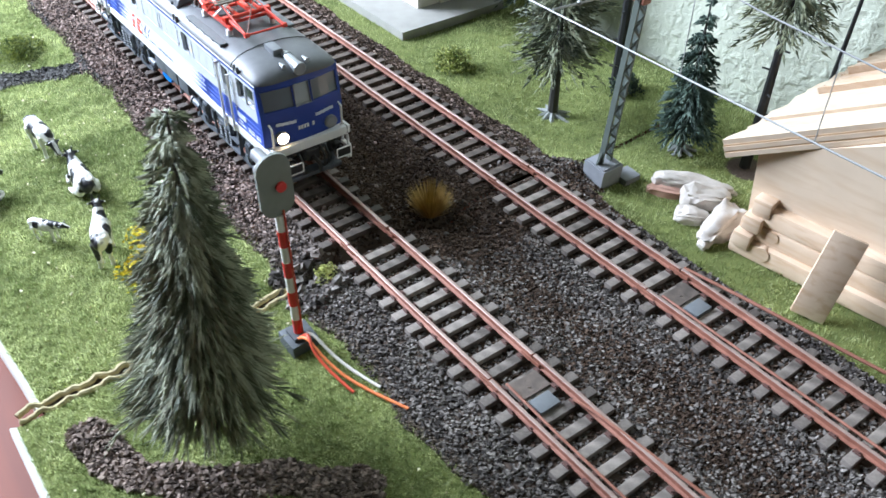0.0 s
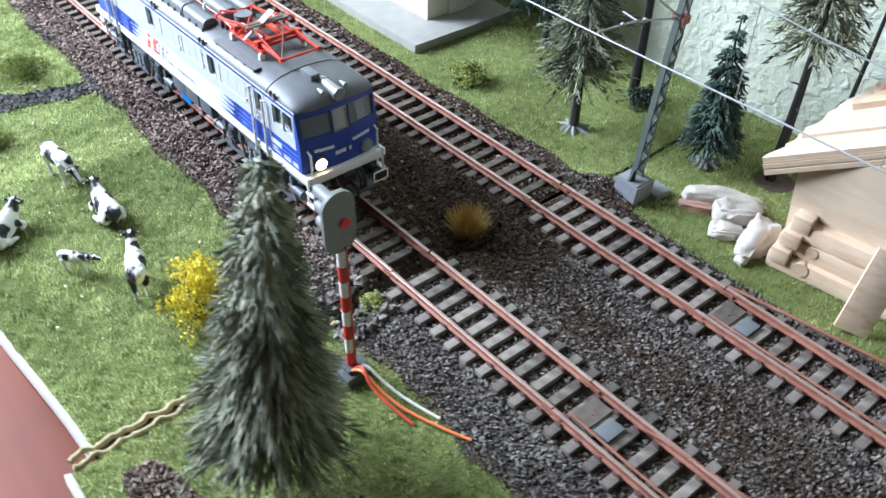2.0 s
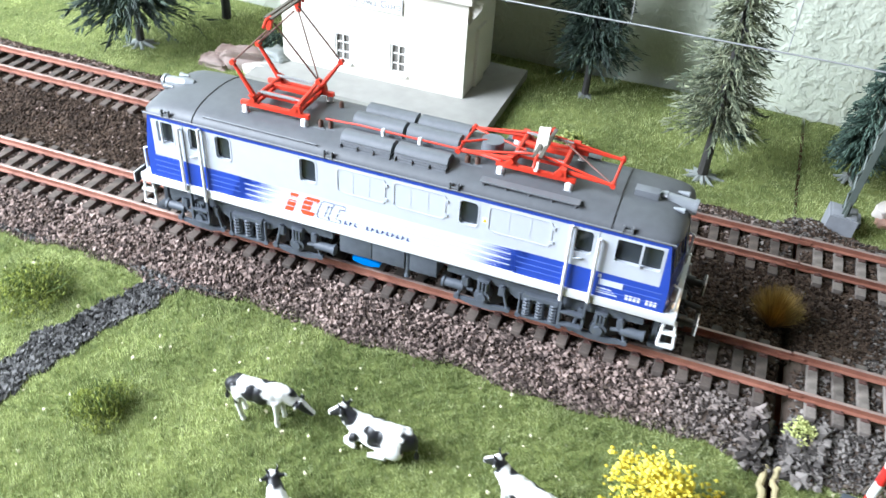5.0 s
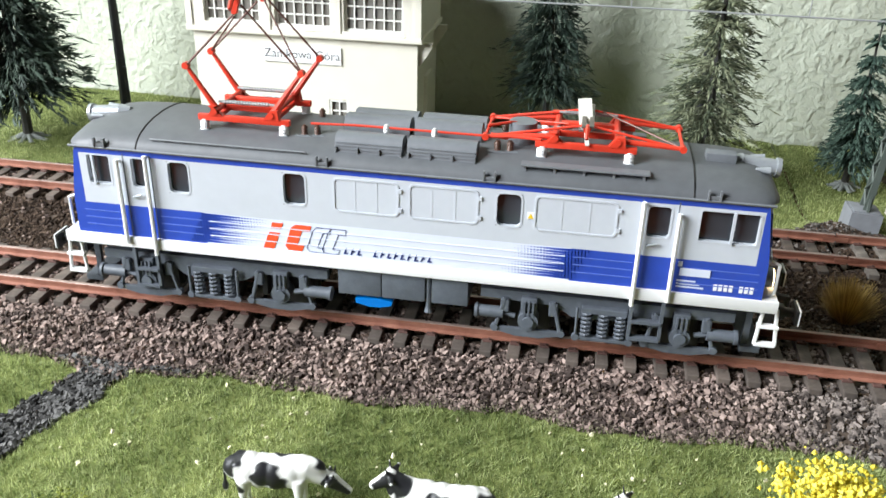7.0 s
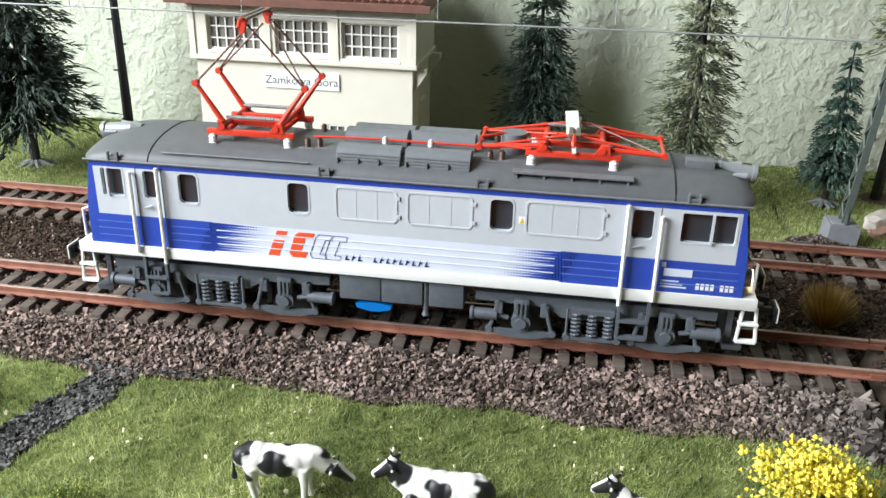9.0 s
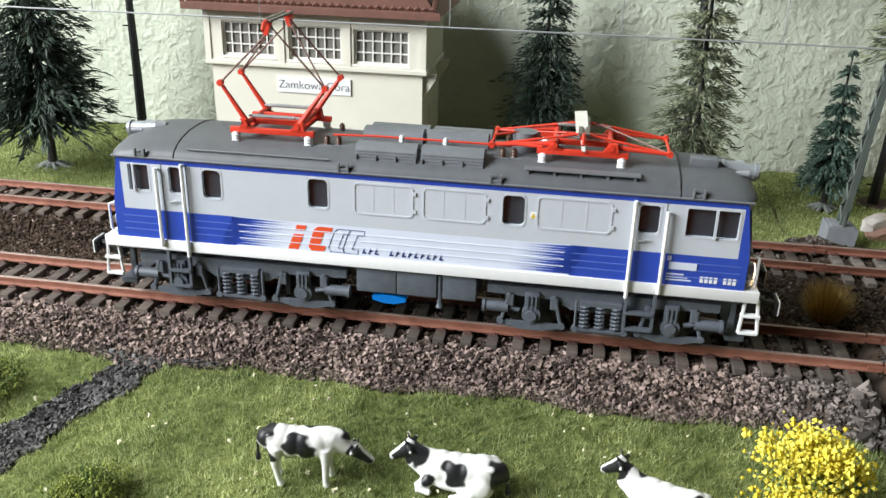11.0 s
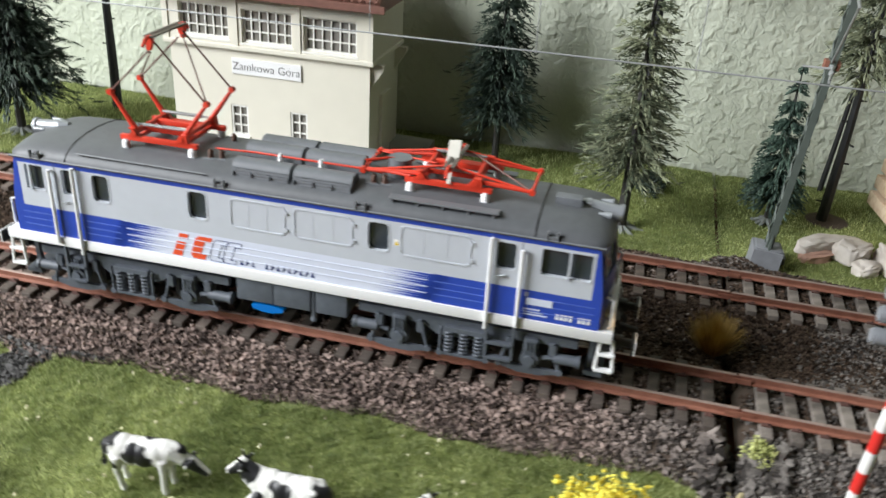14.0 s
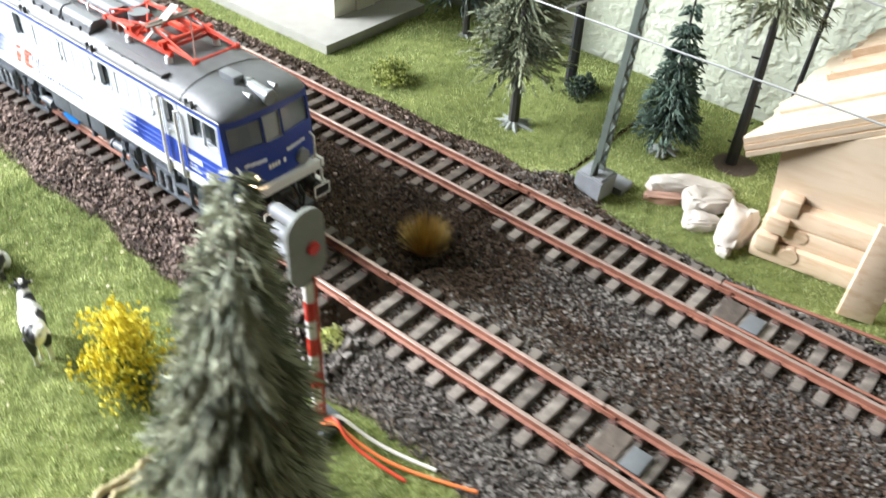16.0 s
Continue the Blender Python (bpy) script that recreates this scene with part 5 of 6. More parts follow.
def holed(bm, x0, x1, z0, z1, holes, y, mat=0):
    """A wall face in the plane y with rectangular openings and their reveals."""
    xs = sorted({x0, x1, *[h[0] for h in holes], *[h[1] for h in holes]})
    zs = sorted({z0, z1, *[h[2] for h in holes], *[h[3] for h in holes]})
    for a, b in zip(xs, xs[1:]):
        for c, d in zip(zs, zs[1:]):
            if not any(h[0] <= (a + b) / 2 <= h[1] and h[2] <= (c + d) / 2 <= h[3] for h in holes):
                sheet(bm, [(a, y, c), (b, y, c), (b, y, d), (a, y, d)], mat)
    for a, b, c, d in holes:
        for p, q in (((a, c), (b, c)), ((b, c), (b, d)), ((b, d), (a, d)), ((a, d), (a, c))):
            sheet(bm, [(p[0], y, p[1]), (q[0], y, q[1]), (q[0], y + 2.9, q[1]), (p[0], y + 2.9, p[1])], mat)


LOW = [(-92.0, -83.6, 0.8, 15.2), (-63.2, -55.0, 0.6, 15.2)]
UP = [(-114.2, -90.6, 44.6, 59.2), (-84.4, -61.0, 44.2, 58.8), (-55.8, -31.8, 43.8, 58.4)]
bm = bmesh.new()
holed(bm, BX0, BX1, BZ, 41.0, LOW, BY0)
box(bm, BX0, BX1, BY0 + 3, BY1, BZ, 41.0)
sheet(bm, [(BX1, BY0, BZ), (BX1, BY0 + 3, BZ), (BX1, BY0 + 3, 41), (BX1, BY0, 41)])
sheet(bm, [(BX0, BY0 + 3, BZ), (BX0, BY0, BZ), (BX0, BY0, 41), (BX0, BY0 + 3, 41)])
part("lower_wall", bm, M_PLASTER, house)
bm = bmesh.new()
holed(bm, BX0 - 1.4, BX1 + 1.4, 42.4, 66.0, UP, BY0 - 1.2)
box(bm, BX0 - 1.4, BX1 + 1.4, BY0 + 2, BY1 + 1, 42.4, 66.0)
for x in (BX0 - 1.4, BX1 + 1.4):
    sheet(bm, [(x, BY0 - 1.2, 42.4), (x, BY0 + 2, 42.4), (x, BY0 + 2, 66), (x, BY0 - 1.2, 66)])
part("upper_wall", bm, M_PLASTER, house)
bm = bmesh.new()
box(bm, BX0 - 2.2, BX1 + 2.2, BY0 - 2.2, BY1 + 1.6, 40.6, 42.6, bevel=0.4)
part("ledge", bm, M_PLASTER, house, "cream ledge between the storeys")
for x in (-87.4, -58.3, BX0 - 0.6, BX1 + 0.4):
    bm = bmesh.new()
    box(bm, x - 1.3, x + 1.3, BY0 - 1.8, BY0 - 1.0, 42.6, 66)
    part("pilaster", bm, M_PLASTER, house)
for holes, nx, nz in ((UP, 6, 3), (LOW, 2, 3)):
    for a, b, c, d in holes:
        y = BY0 + (0.9 if nx > 2 else 1.0)
        bm = bmesh.new()
        ring(bm, rounded(a - 0.2, b + 0.2, c - 0.2, d + 0.2, 0.1, 1), rounded(a + 0.9, b - 0.9, c + 0.9, d - 0.9, 0.1, 1), y - 0.7, y + 0.4)
        w = part("window", bm, M_WFRAME, house, "white barred window")
        for i in range(1, nx):
            x = a + (b - a) * i / nx
            bm = bmesh.new()
            box(bm, x - 0.28, x + 0.28, y - 0.4, y + 0.2, c, d)
            part("glazing_bar", bm, M_WFRAME, w)
        for i in range(1, nz):
            z = c + (d - c) * i / nz
            bm = bmesh.new()
            box(bm, a, b, y - 0.42, y + 0.18, z - 0.28, z + 0.28)
            part("glazing_bar", bm, M_WFRAME, w)
        bm = bmesh.new()
        sheet(bm, [(a, y + 0.45, c), (b, y + 0.45, c), (b, y + 0.45, d), (a, y + 0.45, d)])
        part("pane", bm, M_PANE, w)
        bm = bmesh.new()
        box(bm, a - 0.8, b + 0.8, y - 2.4, y - 0.6, c - 1.0, c - 0.1, bevel=0.15)
        part("sill", bm, M_WFRAME, w)
bm = bmesh.new()
box(bm, -90.2, -57.4, BY0 - 0.7, BY0 - 0.1, 29.8, 36.8, bevel=0.1)
sign = part("name_board", bm, M_WHITE, house, "white name board with black lettering")
txt = bpy.data.curves.new("lettering", "FONT")
txt.body, txt.size, txt.align_x, txt.align_y, txt.extrude, txt.offset = "Zamkowa Góra", 5.0 * MM, "CENTER", "CENTER", 0.03 * MM, -0.07 * MM
lettering = new("lettering", txt)
lettering.matrix_world = pose(-73.8 * MM, (BY0 - 0.78) * MM, 33.2 * MM, 90, 0, 0)
bpy.context.view_layer.update()
flat = bpy.data.meshes.new_from_object(lettering.evaluated_get(bpy.context.evaluated_depsgraph_get()))
bpy.data.objects.remove(lettering)
words = new("lettering", flat)
flat.materials.clear()
flat.materials.append(M_BLACK)
words.matrix_world = pose(-73.8 * MM, (BY0 - 0.78) * MM, 33.2 * MM, 90, 0, 0)
words.parent = sign
tagged(words, label="black lettering")
# side door with its hood, seen from the end
bm = bmesh.new()
box(bm, BX1 - 0.2, BX1 + 1.6, 146, 158, BZ, 24, bevel=0.3)
part("side_door", bm, M_PLASTER, house, "cream side door")
for y in (134, 168):
    bm = bmesh.new()
    prism(bm, [(BX1, 30), (BX1 + 5.5, 38.5), (BX1 + 5.5, 40.5), (BX1, 40.5)], y, y + 3, "y")
    part("bracket", bm, M_PLASTER, house)
bm = bmesh.new()
prism(bm, [(BX0 - 8, 65.2), (BX1 + 8, 65.2), (BX1 - 4, 82), (BX0 + 16, 82)], BY0 - 8, BY1 + 8, "y")
rf = part("roof", bm, M_TILE, house, "brown tiled roof with wide eaves")
bm = bmesh.new()
box(bm, BX0 - 8.6, BX1 + 8.6, BY0 - 8.6, BY0 - 7.6, 64.4, 67.4, bevel=0.2)
part("eave", bm, M_TILE, rf)
for i in range(34):
    bm = bmesh.new()
    x = BX0 - 8 + i * 3.25
    rod(bm, (x, BY0 - 8.2, 68.0), (x, BY0 + 6, 78), 1.3, n=6)
    part("roof_tile", bm, M_TILE, rf)
bm = bmesh.new()
prism(bm, [(-128, 108.5), (-7.0, 108.5), (-7.0, 176), (-128, 182)], -10.5, -5.0, "z")
solid("base_plate", bm, M_BASEPLATE, "grey paved slab under the signal box", "slab")


# ---- trees ----
def bristles(p0, p1, width, g):
    """Slender three-sided needles from p0 to p1."""
    n = len(p0)
    ax = p1 - p0
    ax = ax / (np.linalg.norm(ax, axis=1)[:, None] + 1e-9)
    sd = np.cross(ax, np.array([0.13, 0.21, 0.97]))
    sd /= np.linalg.norm(sd, axis=1)[:, None] + 1e-9
    upv = np.cross(sd, ax)
    w = (width * g.uniform(0.6, 1.3, n))[:, None]
    base = p0 + (p1 - p0) * 0.30
    v = np.stack([p0, base + sd * w, base - sd * w, base + upv * w, p1], 1).reshape(-1, 3)
    f = np.array([(0, 1, 3), (0, 3, 2), (0, 2, 1), (4, 3, 1), (4, 2, 3), (4, 1, 2)])
    return v, (f[None] + 5 * np.arange(n)[:, None, None]).reshape(-1, 3)


def strands(n, h0, h1, radius, taper, droop, width, seed, inner=0.2, least=1.2, per=8, needle=0.3, fan=0.5, ragged=0.28):
    """A crown of twigs: each twig leaves the trunk, droops, and carries needles that fan out along its outer part."""
    g = np.random.default_rng(seed)
    u = 1 - np.sqrt(1 - g.random(n) * 0.985)
    u = np.where(g.random(n) < 0.35, g.random(n), u)
    layers = max(6, int((h1 - h0) / 7))
    u = np.clip(u + 0.45 * (np.round(u * layers) / layers - u), 0, 1)
    z = h0 + u * (h1 - h0)
    a = g.uniform(0, 2 * math.pi, n)
    r = radius * (1 - u) ** taper * (1 + ragged * g.normal(0, 0.5, n)) + least
    r = np.clip(r * (1 + 0.14 * np.sin(3 * a + u * 23) * np.cos(u * 11)), least * 0.8, None)
    d = np.stack([np.cos(a), np.sin(a)], -1)
    sag = droop + g.normal(0, 0.10, n)
    start = np.concatenate([d * (r * 0.05)[:, None], z[:, None]], 1)
    end = np.concatenate([d * r[:, None], (z + sag * r)[:, None]], 1)
    v1, f1 = bristles(start, end, width * 0.8, g)
    t = g.uniform(inner, 1.0, (n, per))
    root = start[:, None] + (end - start)[:, None] * t[..., None]
    root[..., 2] += 0.10 * r[:, None] * np.sin(t * math.pi)
    ax = (end - start) / np.linalg.norm(end - start, axis=1)[:, None]
    off = g.normal(0, fan, (n, per, 3))
    dirs = ax[:, None] + off
    dirs /= np.linalg.norm(dirs, axis=2)[..., None]
    tip = root + dirs * (needle * (0.28 * radius + 0.72 * r)[:, None] * g.uniform(0.6, 1.25, (n, per)))[..., None]
    v2, f2 = bristles(root.reshape(-1, 3), tip.reshape(-1, 3), width, g)
    tone = g.random(n)
    return np.concatenate([v1, v2]), np.concatenate([f1, f2 + len(v1)]), np.concatenate([np.repeat(tone, 5), np.repeat(tone, per * 5)])


def conifer(x, y, z, top, crown, radius, mat, n, seed, label, taper=0.85, droop=-0.3, width=0.7, trunk=2.0, roots=True, lean=(0, 0), trunk_mat=None, stubs=0, inner=0.2, least=1.2, per=8, needle=0.3, fan=0.5, ragged=0.28):
    t = thing("fir_tree", label, "tree", x, y, z, group="model trees", lean=lean)
    tm = trunk_mat or M_TRUNK
    bm = bmesh.new()
    segs = 6
    for i in range(segs):
        a, b = i / segs, (i + 1) / segs
        rod(bm, (0.3 * math.sin(i), 0, a * top - (1 if i == 0 else 0)), (0.3 * math.sin(i + 1), 0, b * top), trunk * (1 - 0.85 * a), trunk * (1 - 0.85 * b), n=8)
    g = random.Random(seed)
    for i in range(stubs):
        a = g.uniform(0, 6.28)
        h = 8 + i * (crown - 10) / max(1, stubs)
        rod(bm, (0, 0, h), (4.2 * math.cos(a), 4.2 * math.sin(a), h + g.uniform(-0.6, 0.6)), 0.5, 0.35, n=5)
    part("trunk", bm, tm, t, "dark bare plastic trunk" if stubs else "", smooth=True)
    if roots:
        bm = bmesh.new()
        for i in range(9):
            a = i * 0.7 + g.uniform(-0.2, 0.2)
            l = trunk * g.uniform(2.6, 4.0)
            rod(bm, (0.4 * math.cos(a), 0.4 * math.sin(a), 1.9), (l * math.cos(a), l * math.sin(a), 0.1), trunk * 0.7, trunk * 0.4, n=6)
            ball(bm, (l * math.cos(a), l * math.sin(a), 0.3), trunk * 0.52, (1.2, 1.2, 0.8), sub=1)
        part("root_foot", bm, M_SIGGREY, t, "grey plastic root foot", smooth=True)
    v, f, tone = strands(n, crown, top, radius, taper, droop, width, seed, inner, least, per, needle, fan, ragged)
    c = new("crown", soup("crown", v, f, mat))
    c.parent = t
    w = c.data.attributes.new("tone", "FLOAT", "POINT")
    w.data.foreach_set("value", tone.astype(np.float32))
    return t


M_FIR_GREY = needles("sage_grey_needles", (0.14, 0.165, 0.10), (0.46, 0.48, 0.34))
conifer(162.0, -78, -13, 112, 25, 15.0, M_FIR_GREY, 2000, 3, "dusty grey-green fir tree standing on the front grass", taper=0.95, droop=-0.46, width=0.34, trunk=2.2, roots=False, inner=0.5, least=3.0, lean=(-1.2, 6.4), per=9, needle=0.34, fan=0.17, ragged=0.3)
conifer(147, 144, -9, 67, 13, 10.8, M_FIR_BLUE, 700, 5, "slim blue-green fir tree near the catenary mast", taper=0.85, droop=-0.42, width=0.50, trunk=1.6, needle=0.24, per=7, fan=0.24, ragged=0.14)
conifer(87.5, 126, -14.5, 108, 27, 15.5, M_FIR_PALE, 600, 6, "tall dusty olive fir tree with wispy branches", taper=0.5, droop=-0.22, width=0.46, trunk=2.4, per=10, needle=0.24, fan=0.26, ragged=0.5)
conifer(24, 171, -11, 104, 25, 16.0, M_FIR_DARK, 640, 7, "dark green fir tree beside the signal box", taper=0.55, droop=-0.35, width=0.50, trunk=1.8, per=9, needle=0.26, fan=0.28, ragged=0.4)
conifer(-198, 123, -10, 110, 22, 24, M_FIR_DARK, 860, 8, "broad dark green fir tree at the far bank", taper=0.55, droop=-0.30, width=0.62, trunk=2.2, per=9, needle=0.24, fan=0.28, ragged=0.4)
conifer(171, 156.5, -9, 128, 64, 15, M_FIR_PALE, 360, 9, "tall pine with a bare black trunk and high crown", taper=0.5, droop=-0.35, width=0.48, trunk=2.4, roots=False, trunk_mat=M_BLACKTRUNK, stubs=6, lean=(0, 1.0), per=9, fan=0.28)
conifer(89, 165, -9, 190, 122, 19, M_FIR_DARK, 500, 10, "tall pine with a bare black trunk behind the olive fir", taper=0.5, droop=-0.2, width=0.4, trunk=2.6, roots=False, trunk_mat=M_BLACKTRUNK, stubs=8)
conifer(-178, 172, -9, 190, 120, 19, M_FIR_DARK, 500, 11, "tall pine with a bare black trunk near the wall", taper=0.5, droop=-0.2, width=0.4, trunk=2.6, roots=False, trunk_mat=M_BLACKTRUNK, stubs=9)
conifer(175, 193.5, -9, 150, 110, 17, M_FIR_DARK, 400, 12, "thin leaning pine against the wall", taper=0.5, droop=-0.2, width=0.4, trunk=1.3, roots=False, trunk_mat=M_BLACKTRUNK, stubs=0, lean=(0, 3))


# ---- bushes and tufts ----
def clump(name, x, y, z, r, h, n, mat, seed, label, category="bush", leaf=0.8, stems=True, foam=None, blobs=0, core=None):
    g = np.random.default_rng(seed)
    t = thing(name, label, category, x, y, z)
    th, u = g.uniform(0, 6.28, n), g.random(n) ** 0.6
    cz = g.random(n)
    lobes = 1 + 0.3 * np.sin(3 * th + seed) * np.cos(5 * cz + seed)
    rr = r * u * lobes * np.sqrt(np.clip(1 - (cz * 0.95) ** 2.4, 0.05, 1))
    pts = np.stack([rr * np.cos(th), rr * np.sin(th), h * cz * (0.65 + 0.35 * g.random(n))], -1)
    if blobs:
        c = np.stack([g.normal(0, 0.52 * r, blobs), g.normal(0, 0.42 * r, blobs), h * g.uniform(0.12, 0.92, blobs)], -1)
        c[:, :2] *= (1.15 - 0.75 * c[:, 2:] / h)
        k = g.integers(0, blobs, n)
        near = c[k] + g.normal(0, 1, (n, 3)) * [2.3, 2.3, 1.7]
        pts = np.where((g.random(n) < 0.82)[:, None], near, pts * [1.12, 1.12, 1.0])
        pts[:, 2] = np.maximum(pts[:, 2], 0.3)
    size = leaf * g.uniform(0.4, 1.2, n)
    base = np.array([(1, 0, 0), (-1, 0, 0), (0, 1, 0), (0, -1, 0), (0, 0, 1), (0, 0, -1)], float)
    v = (base[None] * g.uniform(0.5, 1.1, (n, 6, 1)) * size[:, None, None] + pts[:, None]).reshape(-1, 3)
    f = np.array([(0, 2, 4), (2, 1, 4), (1, 3, 4), (3, 0, 4), (2, 0, 5), (1, 2, 5), (3, 1, 5), (0, 3, 5)])
    f = (f[None] + 6 * np.arange(n)[:, None, None]).reshape(-1, 3)
    o = new("foliage", soup("foliage", v, f, mat))
    o.parent = t
    if foam is not None:
        m = n // 3
        o2 = new("blossom", soup("blossom", (v.reshape(n, 6, 3)[:m] * [1.06, 1.06, 1.04] + [0, 0, 0.6]).reshape(-1, 3), f[: m * 8], foam))
        o2.parent = t
    if core is not None:
        m = n // 3
        o3 = new("leaves", soup("leaves", (v.reshape(n, 6, 3)[-m:] * [0.86, 0.86, 0.72]).reshape(-1, 3), f[: m * 8], core))
        o3.parent = t
    if stems:
        bm = bmesh.new()
        for i in range(14):
            a, k = g.uniform(0, 6.28), g.uniform(0.3, 0.9)
            rod(bm, (0, 0, -0.5), (r * k * math.cos(a), r * k * math.sin(a), h * g.uniform(0.5, 0.9)), 0.35, 0.15, n=5)
        part("stem", bm, M_BUSH, t)
    return t


clump("flowering_bush", 98, -64, -14, 13.0, 25, 2300, M_YELLOWLEAF, 1, "bright yellow flowering foam bush on the meadow", leaf=0.85, blobs=26, core=M_BUSH)
clump("foam_tuft", 132.5, -20.5, float(height(132.5, -20.5)) - 0.3, 4.6, 6.0, 520, M_LIME, 2, "small lime green foam tuft at the board seam", "tuft", 0.55, stems=False)
clump("green_bush", 31, 112, -9.5, 9.5, 10, 900, M_BUSH, 3, "low green bush with yellow flecks by the slab", leaf=0.65, foam=M_LIME)
clump("green_bush", -60, -86, -14, 10, 8, 1500, M_BUSH, 4, "low olive green bush on the meadow", leaf=0.45, foam=M_BUSH)
clump("green_bush", -113, -52, -14, 15, 10, 1900, M_BUSH, 5, "low dark green bush at the meadow edge", leaf=0.6)
clump("green_bush", -135, 150, -10, 9, 9, 700, M_SHRUB, 8, "dark green shrub near the far rocks", leaf=0.9)
clump("green_bush", 97, 163, -10, 8, 9, 600, M_SHRUB, 9, "dark green shrub at the foot of the pine", leaf=0.9)


def tuft(x, y, z, r, h, n, mat, seed, label):
    g = np.random.default_rng(seed)
    a, k = g.uniform(0, 6.28, n), g.random(n) ** 0.5
    p0 = np.stack([1.6 * k * np.cos(a), 1.6 * k * np.sin(a), 0 * a], -1)
    p1 = np.stack([r * k * np.cos(a), r * k * np.sin(a), h * (1.0 - 0.28 * k ** 2) * g.uniform(0.6, 1.1, n)], -1)
    sd = np.stack([-np.sin(a), np.cos(a), 0 * a], -1) * 0.2
    v = np.stack([p0 - sd, p0 + sd, p1], 1).reshape(-1, 3)
    o = new("grass_tuft", soup("grass_tuft", v, np.arange(3 * n).reshape(-1, 3), mat))
    o.matrix_world = pose(x * MM, y * MM, z * MM)
    return tagged(o, label, "grass tuft")


tuft(122, 31.0, -9.0, 10.5, 15.0, 1000, M_STRAW, 1, "ochre straw tuft between the tracks")

# ---- cow figures: one plain mesh each ----
def cow(kind, blotches):
    """A moulded figure: limbs and body melted into one skin, then painted with black blotches (x, y, z, size)."""
    bm = bmesh.new()
    lying = kind == "lying"
    h = 4.9 if lying else 11.2
    for x, w, t, dz in ((-7.2, 2.7, 3.0, 0.5), (-5.4, 3.3, 3.7, 0.35), (-2.6, 3.6, 3.8, -0.2), (0.4, 3.7, 4.0, -0.35), (3.2, 3.3, 3.9, -0.1), (5.6, 2.7, 3.5, 0.4), (7.2, 1.9, 2.7, 0.9)):
        ball(bm, (x, 0, h + dz), 1, (3.9, w, t), sub=3)
    for s in (-1, 1):
        ball(bm, (-7.4, s * 1.9, h + 2.2), 1, (1.5, 1.0, 1.1), sub=2)
    hx, hz = {"grazing": (12.6, h - 2.6), "standing": (11.0, h + 4.6), "lying": (10.6, h + 3.4), "reaching": (14.0, h + 1.6)}[kind]
    rod(bm, (6.4, 0, h + 1.3), (hx - 0.8, 0, hz + 0.3), 2.6, 1.5, n=14)
    rod(bm, (6.8, 0, h - 0.6), (hx - 0.6, 0, hz - 0.3), 1.9, 1.1, n=12)
    nose = Vector((2.9, 0, -2.2 if kind != "reaching" else -0.3))
    rod(bm, (hx - 0.6, 0, hz + 0.4), tuple(Vector((hx, 0, hz)) + nose), 1.75, 1.0, n=14)
    ball(bm, (hx - 0.4, 0, hz + 0.4), 1, (1.8, 1.65, 1.7), sub=2)
    ball(bm, tuple(Vector((hx, 0, hz)) + nose), 1, (1.15, 1.15, 1.0), sub=2)
    for s in (-1, 1):
        rod(bm, (hx - 0.6, s * 1.2, hz + 0.9), (hx - 1.4, s * 3.3, hz + 1.3), 0.75, 0.4, n=8)
        rod(bm, (hx - 0.2, s * 0.8, hz + 1.5), (hx + 0.3, s * 1.6, hz + 3.4), 0.45, 0.28, n=8)
    if lying:
        for s in (-1, 1):
            rod(bm, (5.2, s * 2.2, 3.2), (8.0, s * 3.2, 1.2), 1.5, 1.0, n=10)
            rod(bm, (8.0, s * 3.2, 1.0), (4.6, s * 4.0, 0.8), 0.9, 0.7, n=8)
            ball(bm, (-5.2, s * 2.9, 2.9), 1, (3.2, 1.9, 2.7), sub=2)
            rod(bm, (-4.0, s * 4.0, 1.4), (0.8, s * 4.9, 0.9), 1.2, 0.75, n=8)
        ball(bm, (-0.5, 0, 2.6), 1, (7.4, 3.7, 2.5), sub=3)
    else:
        for x, k, top in ((5.4, 0.3, 1.7), (-6.2, -0.5, 2.1)):
            for s in (-1, 1):
                rod(bm, (x, s * 1.9, h - 0.6), (x + 0.5 * k * s - (0.7 if x < 0 else 0), s * 2.1, 5.4), top, 0.95, n=10)
                rod(bm, (x + 0.5 * k * s - (0.7 if x < 0 else 0), s * 2.1, 5.6), (x + k * s, s * 2.1, 0.6), 0.9, 0.75, n=10)
                rod(bm, (x + k * s, s * 2.1, 1.1), (x + k * s + 0.35, s * 2.1, -0.2), 0.8, 1.05, n=10)
        ball(bm, (-3.6, 0, h - 3.7), 1, (1.9, 1.5, 1.3), sub=2)
    path(bm, [(-8.8, 0, h + 2.8), (-10.2, 0, h + 2.2), (-10.9, 0.2, h - 0.6), (-11.0, 0.3, max(1.2, h - 4.8))], 0.5)
    ball(bm, (-11.0, 0.3, max(1.3, h - 5.2)), 0.8, (1, 1, 1.8), sub=2)
    ob = bpy.data.objects.new("moulding", mesh_of("moulding", bm, M_COW))
    bpy.context.scene.collection.objects.link(ob)
    melt = ob.modifiers.new("melt", "REMESH")
    melt.mode, melt.voxel_size = "VOXEL", 0.30 * MM
    soften = ob.modifiers.new("soften", "SMOOTH")
    soften.factor, soften.iterations = 0.5, 9
    bpy.context.view_layer.update()
    me = bpy.data.meshes.new_from_object(ob.evaluated_get(bpy.context.evaluated_depsgraph_get()))
    bpy.data.objects.remove(ob)
    me.name = "cow_figure"
    co = np.empty(len(me.vertices) * 3)
    me.vertices.foreach_get("co", co)
    co = co.reshape(-1, 3) / MM
    black = np.zeros(len(co))
